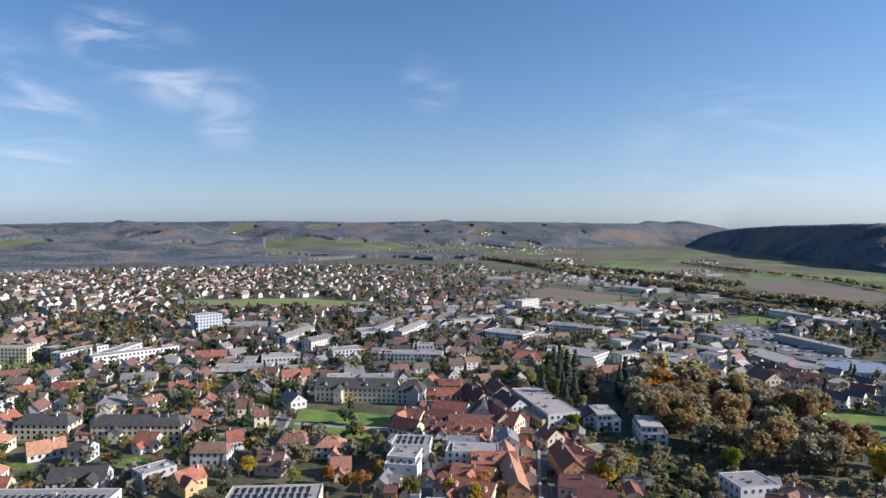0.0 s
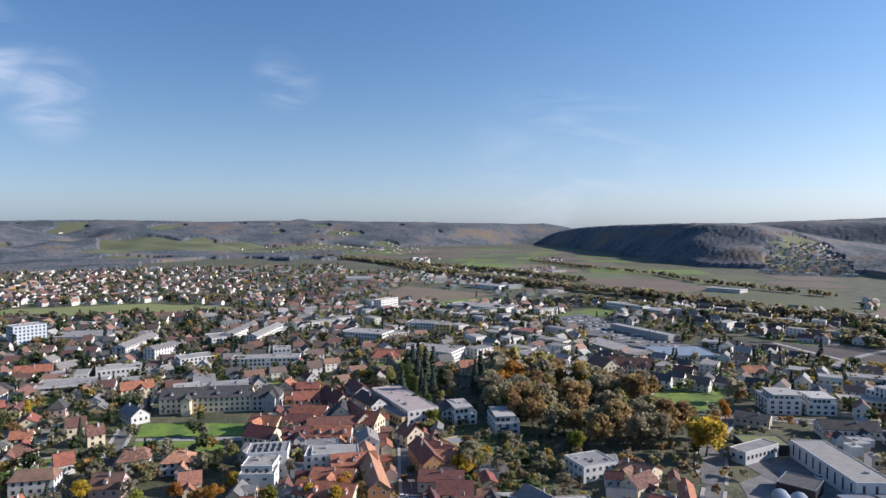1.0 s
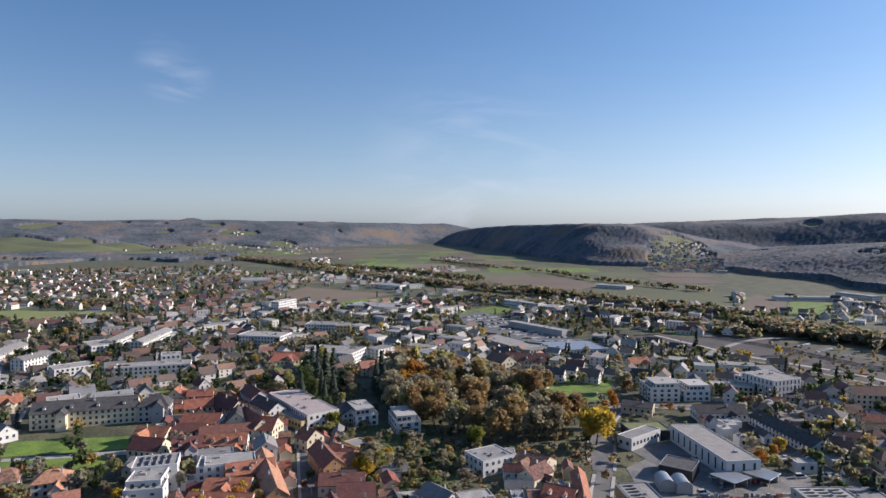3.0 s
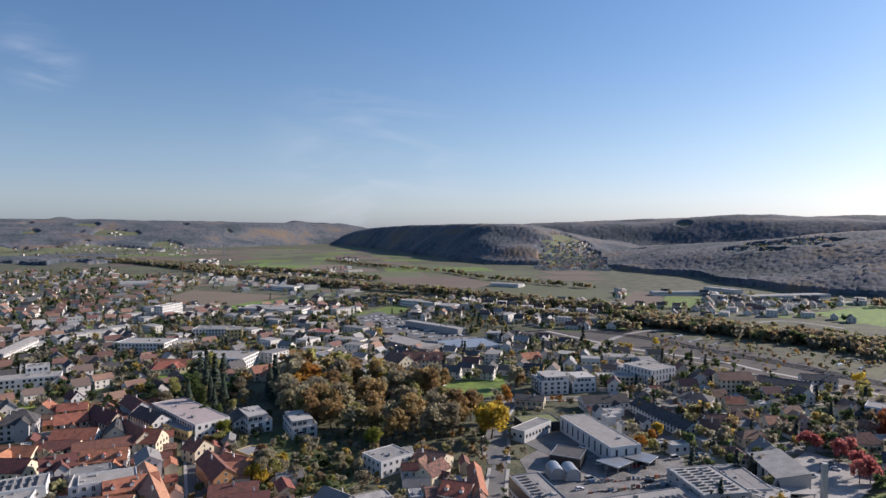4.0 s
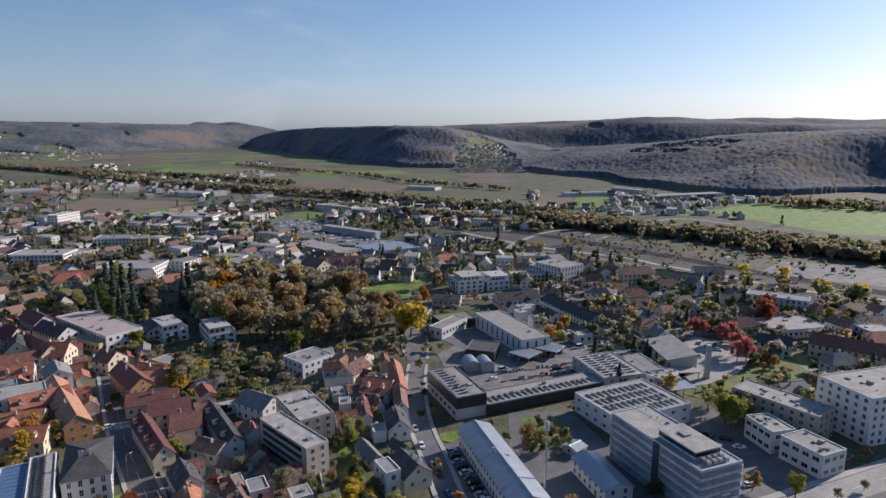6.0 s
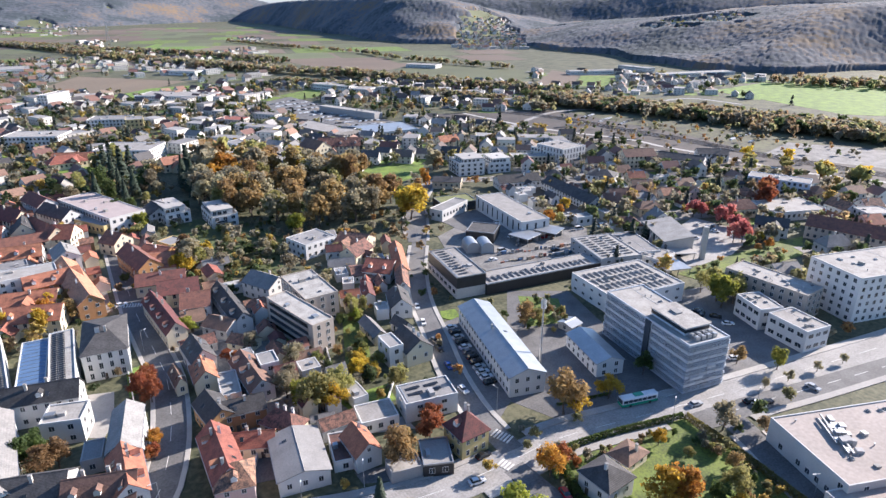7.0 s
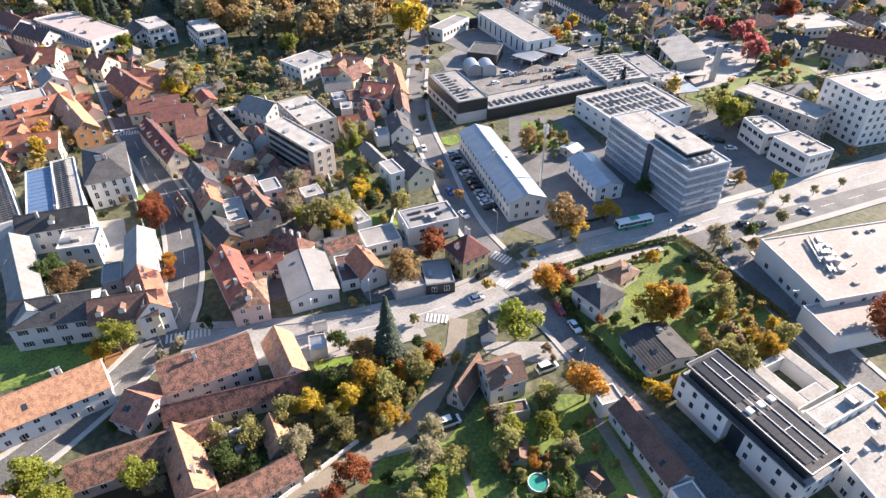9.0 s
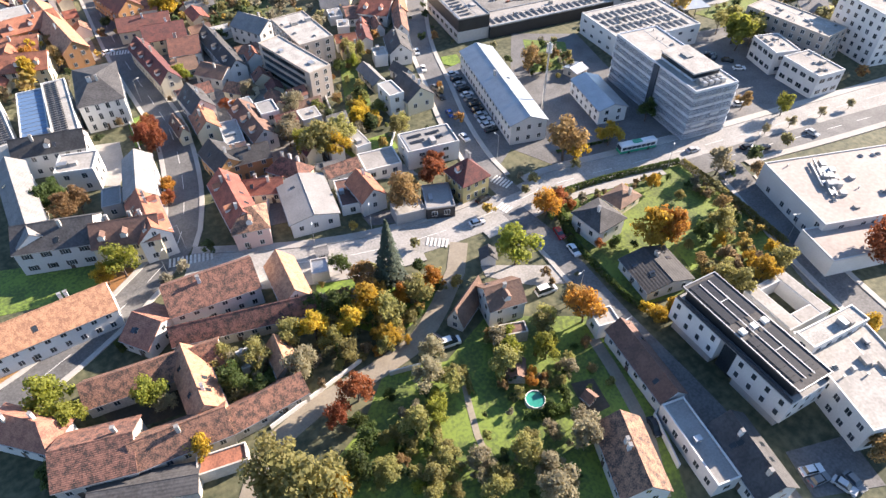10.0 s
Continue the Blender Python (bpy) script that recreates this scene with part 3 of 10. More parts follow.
def rise_at(x, y):
    """Height of the land: a flat valley floor with rolling hills to the north, and three wooded ridges to the east."""
    x, y = np.asarray(x, float), np.asarray(y, float)
    az, r = np.degrees(np.arctan2(x, y)), np.hypot(x, y)
    # rolling northern hills: a low front and a higher skyline
    foot = line_of(az, (-60, 1750), (-36, 1850), (-15, 2150), (0, 2900), (12, 3600), (20, 4300), (24, 4500))
    fade = smooth((30.0 - az) / 8.0)
    front = line_of(az, (-60, 84), (-36, 88), (-15, 92), (0, 96), (12, 100), (20, 112)) * smooth((r - foot) / line_of(az, (-60, 2600), (-15, 2500), (12, 1300), (20, 500)))
    front = front * (1 + 0.42 * wobble(x, y, 900, 3)) + 14 * wobble(x, y, 420, 5) * smooth((r - foot) / 500)
    back = line_of(az, (-60, 112), (-36, 118), (-30, 134), (-21, 146), (-16, 154), (-9, 146), (-2, 158), (4, 154), (11, 146), (20, 140)) * smooth((r - 3300) / 1300) * smooth((r - foot) / 500)
    north = np.maximum(front, back * (1 + 0.025 * wobble(x, y, 700, 8))) * fade
    # the long dark ridge with its steep nose, ending at the village
    foot_a = line_of(az, (20.5, 4500), (22.5, 4200), (25, 3500), (28, 2750), (30, 2420), (33, 2080), (36, 1850), (40, 1760), (44, 1820), (50, 1950))
    top_a = line_of(az, (21.4, 0), (22.4, 46), (23.9, 99), (27.4, 117), (32.6, 121), (37, 122), (40.5, 116), (42.5, 94), (44.5, 66), (46.5, 52), (48.5, 40), (51.5, 0))
    steep = line_of(az, (21, 600), (37, 620), (43, 760), (50, 800))
    ridge_a = top_a * smooth((r - foot_a) / steep + 0.10 * wobble(x, y, 380, 15)) * smooth((r - foot_a + 60) / 120)
    # the nearer rounded hill with houses on its shoulder
    foot_b = line_of(az, (44, 1900), (46.2, 1750), (47, 1680), (53, 1400), (60, 1215), (68, 1170), (80, 1160))
    top_b = line_of(az, (44.5, 0), (46.5, 15), (49.3, 32), (53, 52), (58, 66), (64.7, 96), (70, 103), (75, 109), (85, 112))
    ridge_b = top_b * smooth((r - foot_b) / 600 + 0.14 * wobble(x, y, 330, 16)) * smooth((r - foot_b + 60) / 120) * (1 - 0.3 * smooth((r - foot_b - 700) / 900))
    # the high ridge behind both
    start = line_of(az, (20, 5000), (26, 4200), (32, 3300), (38, 2750), (42, 2450), (60, 2350), (80, 2300))
    top_c = line_of(az, (22, 60), (27, 112), (30, 120), (36, 126), (43, 135), (46.5, 147), (50, 155), (53, 161), (58.6, 172), (62.5, 160), (66.5, 168), (75, 154), (90, 152))
    ridge_c = top_c * smooth((r - start) / 950 + 0.16 * wobble(x, y, 760, 17)) * (1 + 0.025 * wobble(x, y, 500, 18)) * smooth((az - 22) / 4.0) * smooth((r - start + 150) / 300)
    return np.maximum(np.maximum(north, ridge_a), np.maximum(np.maximum(ridge_b, ridge_c), 0))


def ground_at(x, y):
    """Height of the land at one place; the town itself is flat."""
    return 0.0 if x * x + y * y < 1080.0 ** 2 else float(rise_at(x, y))


def crowns(x, y, cell, table):
    """Rounded tree heads on a jittered lattice: how high the canopy stands at a place, from 0 to 1."""
    n = table.shape[1]
    i, j = np.floor(x / cell).astype(int), np.floor(y / cell).astype(int)
    best = np.zeros_like(x)
    for a in (-1, 0, 1):
        for b in (-1, 0, 1):
            q = table[:, (i + a) % n, (j + b) % n]
            d2 = ((i + a + q[0]) * cell - x) ** 2 + ((j + b + q[1]) * cell - y) ** 2
            best = np.maximum(best, (0.45 + 0.55 * q[2]) * np.sqrt(np.clip(1 - d2 / (0.8 * cell) ** 2, 0, 1)))
    return best


def wooded_at(x, y, z):
    """Where the hills and the town's edge carry woods."""
    az, r = np.degrees(np.arctan2(x, y)), np.hypot(x, y)
    wave = wobble(x, y, 700, 9)
    flat_wood = ((az < -13) & (r > 1830 + 60 * wave) & (r < 2700)) | ((az >= -13) & (az < 4) & (r > 2250 + 150 * wave) & (r < 2750 + 120 * wave))
    clearing = ((wave < -0.75) | (wobble(x, y, 300, 33) < -1.25)) & (az < 18) & (r > 2150)
    strip = (az > -16) & (az < 9) & (r > 2800 + 60 * wave) & (r < 3500 + 90 * wave)
    village = ((az - 43.6) / 2.9) ** 2 + ((r - 2030) / 400.0) ** 2 + 0.35 * wobble(x, y, 140, 41) < 0.9
    shoulder = ((az - 60.5) / 3.8) ** 2 + ((r - 1730) / 130.0) ** 2 + 0.9 * wobble(x, y, 120, 42) < 0.55
    meadow = (wobble(x, y, 420, 21) < -1.45) & (az >= 21)
    return ((z > 3) | flat_wood) & ~clearing & ~strip & ~village & ~shoulder & ~meadow


def sheet():
    """The land as one sheet, out to the horizon."""
    radii = np.concatenate([[0], np.geomspace(40, 1000, 14), np.linspace(1018, 2700, 96), np.linspace(2735, 5200, 66)])
    ang = np.radians(np.concatenate([np.linspace(-42, 82, 480, endpoint=False), np.linspace(82, 318, 90, endpoint=False)]))
    n = len(ang)
    rr, aa = np.meshgrid(radii[1:], ang, indexing="ij")
    xs, ys = rr * np.sin(aa), rr * np.cos(aa)
    zs = rise_at(xs, ys)
    v = [(0.0, 0.0, 0.0)] + list(zip(xs.ravel().tolist(), ys.ravel().tolist(), zs.ravel().tolist()))
    f = [(0, 1 + (j + 1) % n, 1 + j) for j in range(n)]
    quads, m = [], len(radii) - 1
    for k in range(m - 1):
        a, b = 1 + k * n, 1 + (k + 1) * n
        quads += [(a + j, a + (j + 1) % n, b + (j + 1) % n, b + j) for j in range(n)]
    me = bpy.data.meshes.new("ground")
    me.from_pydata(v, [], f + quads)
    me.materials.append(MATS["soil"])
    me.materials.append(MATS["dullfield"])
    high = (zs > 2).ravel()
    me.polygons.foreach_set("material_index", [0] * len(f) + [1 if high[q[0] - 1] else 0 for q in quads])
    me.polygons.foreach_set("use_smooth", [True] * (len(f) + len(quads)))
    tagged(new("ground", me), "green-brown valley floor rising into hills", "ground", kind="structure")


def canopy_sheet():
    """The woods on the hills: one uneven canopy of rounded crowns that falls to the ground at its edges."""
    radii = np.geomspace(1090, 5150, 350)
    ang = np.radians(np.arange(-42.0, 84.0, 0.105))
    rr, aa = np.meshgrid(radii, ang, indexing="ij")
    xs, ys = rr * np.sin(aa), rr * np.cos(aa)
    zs = rise_at(xs, ys)
    grid = wooded_at(xs, ys, zs)
    inner = grid.copy()
    for sh, ax in ((1, 0), (-1, 0), (1, 1), (-1, 1)):
        inner &= np.roll(grid, sh, ax)
    table = np.random.RandomState(6).rand(3, 256, 256)
    head = np.where(rr < 2300, crowns(xs, ys, 9.0, table), crowns(xs, ys, 17.0, table))
    tall = np.where(rr < 2300, 8.0 + 3.4 * head, 9.0 + 2.4 * head) + 2.0 * wobble(xs, ys, 150, 31) + np.random.RandomState(7).normal(size=rr.shape) * np.where(rr < 2300, 0.45, 0.5)
    top = zs + np.where(inner, tall, np.where(grid, 2.0, -2.0))
    m, n = grid.shape
    q = grid[:-1, :-1] | grid[1:, :-1] | grid[:-1, 1:] | grid[1:, 1:]
    a = np.arange(m * n).reshape(m, n)
    faces = np.stack([a[:-1, :-1][q], a[:-1, 1:][q], a[1:, 1:][q], a[1:, :-1][q]], 1)
    used, back = np.unique(faces, return_inverse=True)
    co = np.stack([xs.ravel()[used], ys.ravel()[used], top.ravel()[used]], 1)
    faces = back.reshape(-1, 4).astype(np.int32)
    me = bpy.data.meshes.new("wooded_hills")
    me.vertices.add(len(co)), me.loops.add(faces.size), me.polygons.add(len(faces))
    me.vertices.foreach_set("co", co.ravel())
    me.loops.foreach_set("vertex_index", faces.ravel())
    me.polygons.foreach_set("loop_start", np.arange(0, faces.size, 4, dtype=np.int32))
    me.update(calc_edges=True)
    me.materials.append(MATS["hazy_forest"])
    me.polygons.foreach_set("use_smooth", [True] * len(faces))
    tagged(new("wooded_hills", me), "grey-brown and dark green woods covering the hills, tinted with haze", "woodland", kind="stuff")


canopy_sheet()
sheet()


LEVEL = [0]


def patch(name, material, pts, z=0.03, label="", category="ground", thick=0.0):
    """A flat piece of ground given by its corners."""
    s = Shape()
    LEVEL[0] += 1
    z = z + LEVEL[0] * 0.0011
    area = sum(a[0] * b[1] - b[0] * a[1] for a, b in zip(pts, pts[1:] + pts[:1]))
    pts = pts if area > 0 else pts[::-1]
    s.face([(p, q, z) for p, q in pts])
    n = len(pts)
    for i in range(n):
        (p, q), (p2, q2) = pts[i], pts[(i + 1) % n]
        s.face([(p, q, -0.3), (p2, q2, -0.3), (p2, q2, z), (p, q, z)])
    return tagged(new(name, s.mesh(name, material)), label, category, kind="structure")


def spline(pts, step=6.0):
    """Points along a smooth line through the given ones."""
    out = []
    p = [2 * Vector(pts[0]) - Vector(pts[1])] + [Vector(q) for q in pts] + [2 * Vector(pts[-1]) - Vector(pts[-2])]
    for i in range(1, len(p) - 2):
        n = max(1, int((p[i + 1] - p[i]).length / step))
        for j in range(n):
            t = j / n
            out.append(0.5 * (2 * p[i] + (p[i + 1] - p[i - 1]) * t + (2 * p[i - 1] - 5 * p[i] + 4 * p[i + 1] - p[i + 2]) * t * t + (3 * p[i] - p[i - 1] - 3 * p[i + 1] + p[i + 2]) * t ** 3))
    out.append(p[-2])
    return out


def side_line(line, off):
    out = []
    for i, p in enumerate(line):
        d = (line[min(i + 1, len(line) - 1)] - line[max(i - 1, 0)]).normalized()
        out.append(Vector((p.x + d.y * off, p.y - d.x * off)))
    return out


def strip(name, line, o0, o1, z, material, label="", category="road", parent=None, kind="structure"):
    """A band along a line, between two offsets to its right, with sides down into the ground."""
    a, b = side_line(line, o0), side_line(line, o1)
    s = Shape()
    for i in range(len(line) - 1):
        q = [(b[i].x, b[i].y, z), (b[i + 1].x, b[i + 1].y, z), (a[i + 1].x, a[i + 1].y, z), (a[i].x, a[i].y, z)]
        s.face(q)
        for m_, k_ in ((0, 1), (2, 3)):
            u, w_ = q[m_], q[k_]
            s.face([w_, u, (u[0], u[1], -0.3), (w_[0], w_[1], -0.3)])
    ob = new(name, s.mesh(name, material))
    if parent:
        ob.parent = parent
        return ob
    return tagged(ob, label, category, kind=kind)


STREETS = []


def road(pts, width, material="asphalt", walks=(1.8, 1.8), label="grey asphalt street", dashes=False, z=0.10):
    line = spline(pts)
    LEVEL[0] += 1
    z = z + LEVEL[0] * 0.0011
    ob = strip("road", line, -width / 2, width / 2, z, material, label)
    STREETS.append((line, width, walks, z))
    if dashes:
        for i in range(1, len(line) - 1, 2):
            strip("lane_mark", line[i:i + 2], -0.08, 0.08, z + 0.012, "paint", parent=ob)
    return ob


def pavements():
    """Raised pavements along the streets, left open where another street joins."""
    for k, (line, width, walks, z) in enumerate(STREETS):
        for side, w_ in zip((-1, 1), walks):
            if w_ <= 0:
                continue
            o0, o1 = sorted((side * width / 2, side * (width / 2 + w_)))
            mid = side_line(line, side * (width / 2 + w_ / 2))
            runs, run_ = [], []
            for i in range(len(line) - 1):
                c = (mid[i] + mid[i + 1]) / 2
                clear = all((c - q).length > ow / 2 + 3.4 for j, (other, ow, _, _) in enumerate(STREETS) if j != k for q in other)
                if clear:
                    run_ = run_ or [i]
                    run_.append(i + 1)
                elif run_:
                    runs.append(run_)
                    run_ = []
            if run_:
                runs.append(run_)
            for q in runs:
                LEVEL[0] += 1
                strip("pavement", line[q[0]:q[-1] + 1], o0, o1, z + 0.13 + LEVEL[0] * 0.0003, "paving", "pale paved pavement with a raised kerb", "pavement")


def zebra(x, y, rot, length, width=3.0):
    """A zebra crossing: white bars laid on the road."""
    root = thing("zebra_crossing", "white painted zebra crossing bars on asphalt", "road marking", pose(x, y, 0, 0, 0, rot), kind="structure")
    bar = Shape().box(-0.25, 0.25, -width / 2, width / 2, 0.1, 0.235).mesh("bar", "paint")
    n = int(length / 1.0)
    for j in range(n):
        part("bar", bar, root, m=pose((j - (n - 1) / 2) * 1.0, 0, 0))


# ---- trees ----


def crown_points(rnd, kind, h):
    """Lobes (centre, radii) of a crown of that kind and height."""
    lobes = []
    if kind == "tall":
        for k in range(11):
            z = rnd.uniform(0.38, 0.94)
            spread = 0.17 * h * (1 - abs(z - 0.6) * 1.3)
            a, q = rnd.uniform(0, 6.28), rnd.uniform(0.1, 1) * spread
            lobes.append((q * math.cos(a), q * math.sin(a), z * h, rnd.uniform(0.10, 0.16) * h))
    elif kind == "poplar":
        for k in range(10):
            z = 0.2 + 0.075 * k
            lobes.append((rnd.uniform(-0.02, 0.02) * h, rnd.uniform(-0.02, 0.02) * h, z * h, (0.11 - 0.07 * k / 10) * h))
    elif kind == "bush":
        for k in range(8):
            a, q = rnd.uniform(0, 6.28), rnd.uniform(0, 0.34) * h
            lobes.append((q * math.cos(a), q * math.sin(a), rnd.uniform(0.3, 0.72) * h, rnd.uniform(0.2, 0.3) * h))
    else:
        for k in range(19):
            a, q, z = rnd.uniform(0, 6.28), rnd.uniform(0.05, 0.34) * h, rnd.uniform(0.42, 0.86)
            q *= 1.0 - max(0, z - 0.62) * 1.6
            lobes.append((q * math.cos(a), q * math.sin(a), z * h, rnd.uniform(0.09, 0.17) * h))
    return lobes


def crown_mesh(name, kind, h, leaves, leaf, seed, thin=1.0):
    """Many small bent leaf sprays spread over the lobes of a crown."""
    r = np.random.RandomState(seed)
    rnd = random.Random(seed)
    if kind == "conifer":
        z = h * (0.10 + 0.90 * r.rand(leaves) ** 1.15)
        tier = np.abs(((z / h * 13) % 1.0) - 0.0)
        rad = 0.25 * h * (1.02 - z / h) * (0.62 + 0.38 * (1 - tier)) * np.sqrt(r.uniform(0.45, 1, leaves))
        a = r.uniform(0, 6.283, leaves)
        p = np.stack([rad * np.cos(a), rad * np.sin(a), z - 0.10 * rad], 1)
        nrm = np.stack([np.cos(a) * 0.5, np.sin(a) * 0.5, 0.85 * np.ones(leaves)], 1)
    else:
        lobes = np.array(crown_points(rnd, kind, h))
        pick = r.choice(len(lobes), leaves, p=(lobes[:, 3] ** 2) / (lobes[:, 3] ** 2).sum())
        d = r.normal(size=(leaves, 3))
        d /= np.linalg.norm(d, axis=1)[:, None]
        depth = r.uniform(0.35, 1.12, leaves) ** thin
        p = lobes[pick, :3] + d * (lobes[pick, 3] * depth)[:, None]
        nrm = d + r.normal(size=(leaves, 3)) * 0.45
    nrm /= np.linalg.norm(nrm, axis=1)[:, None]
    t = np.cross(nrm, r.normal(size=(leaves, 3)))
    t /= np.linalg.norm(t, axis=1)[:, None]
    b = np.cross(nrm, t)
    s = (leaf * r.uniform(0.6, 1.4, leaves))[:, None]
    v = np.stack([p - t * s - b * s * 0.5, p + t * s * 0.9 - b * s * 0.6 + nrm * s * 0.2, p + t * s * 0.5 + b * s * 0.8, p - t * s * 0.7 + b * s * 0.6 - nrm * s * 0.25], 1).reshape(-1, 3)
    me = bpy.data.meshes.new(name)
    me.from_pydata(v.tolist(), [], np.arange(leaves * 4).reshape(-1, 4).tolist())
    return me


def trunk_mesh(h, kind, seed):
    rnd = random.Random(seed)
    s = Shape()
    r0 = 0.022 * h + 0.05
    top = 0.9 if kind in ("conifer", "poplar") else 0.55
    z, x, y, r = 0.0, 0.0, 0.0, r0
    path = []
    for k in range(4):
        path.append((x, y, z, r))
        z, r = z + top * h / 3, r * 0.62
        x, y = x + rnd.uniform(-0.02, 0.02) * h, y + rnd.uniform(-0.02, 0.02) * h

    def limb(p, q, ra, rb, n=6):
        p, q = Vector(p), Vector(q)
        d = (q - p).normalized()
        u = d.orthogonal().normalized()
        w_ = d.cross(u)
        ring = lambda c, rr: [tuple(c + (u * math.cos(6.2832 * j / n) + w_ * math.sin(6.2832 * j / n)) * rr) for j in range(n)]
        lo, hi = ring(p, ra), ring(q, rb)
        for j in range(n):
            s.face([lo[j], lo[(j + 1) % n], hi[(j + 1) % n], hi[j]])
        s.face(hi)

    for a, b in zip(path, path[1:]):
        limb(a[:3], b[:3], a[3], b[3])
    if kind not in ("conifer",):
        for k in range(9):
            f = rnd.uniform(0.3, 1.0)
            i = min(2, int(f * 3))
            g = f * 3 - i
            base = Vector(path[i][:3]).lerp(Vector(path[i + 1][:3]), g)
            a, ln = rnd.uniform(0, 6.28), rnd.uniform(0.18, 0.32) * h
            limb(base, base + Vector((math.cos(a) * 0.75, math.sin(a) * 0.75, 0.75)) * ln, r0 * 0.4, r0 * 0.08, 4)
    return s.mesh("trunk", "bark")


TREES = {}
SIZES = {"round": 11.0, "tall": 15.0, "poplar": 18.0, "bush": 3.0, "conifer": 17.0}


def tree_data(kind, fine, variant):
    """Shared crown and trunk: fine 2 near, 1 at middle distance, 0 far."""
    key = (kind, fine, variant)
    if key not in TREES:
        h = SIZES[kind]
        count = {"bush": (90, 300, 800), "conifer": (130, 900, 2400)}.get(kind, (110, 1150, 2300))[fine]
        leaf = {"bush": (0.36, 0.22, 0.13), "conifer": (1.1, 0.50, 0.28)}.get(kind, (1.0, 0.40, 0.27))[fine]
        TREES[key] = (crown_mesh("crown", kind, h, count, leaf, variant * 17 + fine + 3, 1.0), trunk_mesh(h, kind, variant + 5))
    return TREES[key]


TREE_WORDS = {"yellow": "golden yellow autumn", "orange": "orange autumn", "brown": "brown, half bare autumn", "green": "still green", "lime": "yellow-green autumn", "red": "pinkish red autumn", "rust": "rusty red autumn",
              "bare": "bare greyish brown", "conifer": "dark green", "olive": "olive-brown autumn"}
TREE_COUNT = [0]


def tree(x, y, h, colour="brown", kind="round", z=0.0, group="", wide=1.0):
    d = math.hypot(x, y)
    fine = 2 if d < 210 else 1 if d < 430 else 0
    TREE_COUNT[0] += 1
    k = TREE_COUNT[0]
    crown, trunk = tree_data(kind, fine, k % 4)
    word = "bush" if kind == "bush" else "conifer" if kind == "conifer" else "shrub" if h < 5.6 else "tree"
    s = h / SIZES[kind]
    label = {"bush": f"{TREE_WORDS[colour]} garden bush", "conifer": "tall dark green spruce with drooping boughs", "shrub": f"{TREE_WORDS[colour]} small garden fruit tree", "tree": f"{TREE_WORDS[colour]} deciduous tree with a loose crown"}[word]
    root = thing({"bush": "bush", "conifer": "spruce", "shrub": "small_tree", "tree": "tree"}[word], label, word, pose(x, y, z, 0, 0, (k * 77) % 360) @ Matrix.Diagonal((s * wide, s * wide, s, 1)), group=group)
    part("trunk", trunk, root)
    c = part("crown", crown, root)
    if not crown.materials:
        crown.materials.append(None)
    c.material_slots[0].link = "OBJECT"
    c.material_slots[0].material = MATS["leaf_" + colour]
    return root


# ---- cars ----
CAR_DATA = {}


def car_data(kind):
    if kind in CAR_DATA:
        return CAR_DATA[kind]
    l, w, h, hood, boot = {"car": (4.3, 1.75, 1.45, 1.15, 0.5), "estate": (4.6, 1.8, 1.5, 1.15, 0.1), "van": (5.2, 2.0, 2.2, 0.6, 0.05)}[kind]
    belt = 0.62 * h if kind != "van" else 0.5 * h
    body = Shape().prism([(-w / 2, 0.28), (w / 2, 0.28), (w / 2, belt - 0.05), (w / 2 - 0.1, belt), (-w / 2 + 0.1, belt), (-w / 2, belt - 0.05)], -l / 2, l / 2)
    roof = Shape()
    x0, x1 = -l / 2 + boot, l / 2 - hood
    a = [(x0, -w / 2 + 0.08, belt), (x1, -w / 2 + 0.08, belt), (x1, w / 2 - 0.08, belt), (x0, w / 2 - 0.08, belt)]
    b = [(x0 + 0.35, -w / 2 + 0.25, h), (x1 - 0.75 * (h - belt) / 0.55, -w / 2 + 0.25, h), (x1 - 0.75 * (h - belt) / 0.55, w / 2 - 0.25, h), (x0 + 0.35, w / 2 - 0.25, h)]
    for i in range(4):
        roof.face([a[i], a[(i + 1) % 4], b[(i + 1) % 4], b[i]], 1)
    roof.face(b, 0)
    roof.box(b[0][0] - 0.02, b[1][0] + 0.02, b[0][1] - 0.02, b[2][1] + 0.02, h, h + 0.04, 0)
    wheel = Shape()
    n = 10
    for sy in (-0.1, 0.1):
        wheel.face([(0.31 * math.cos(6.2832 * j / n), sy, 0.31 * math.sin(6.2832 * j / n)) for j in (range(n) if sy < 0 else reversed(range(n)))])
    for j in range(n):
        p, q = 6.2832 * j / n, 6.2832 * (j + 1) / n
        wheel.face([(0.31 * math.cos(p), 0.1, 0.31 * math.sin(p)), (0.31 * math.cos(q), 0.1, 0.31 * math.sin(q)), (0.31 * math.cos(q), -0.1, 0.31 * math.sin(q)), (0.31 * math.cos(p), -0.1, 0.31 * math.sin(p))])
    lights = Shape().box(-0.03, 0.03, -0.22, 0.22, -0.08, 0.08)
    CAR_DATA[kind] = (l, w, belt, body, roof, wheel.mesh("wheel", "tyre"), lights.mesh("headlight", "frame"), lights.mesh("tail_light", "car_red"), {})
    return CAR_DATA[kind]


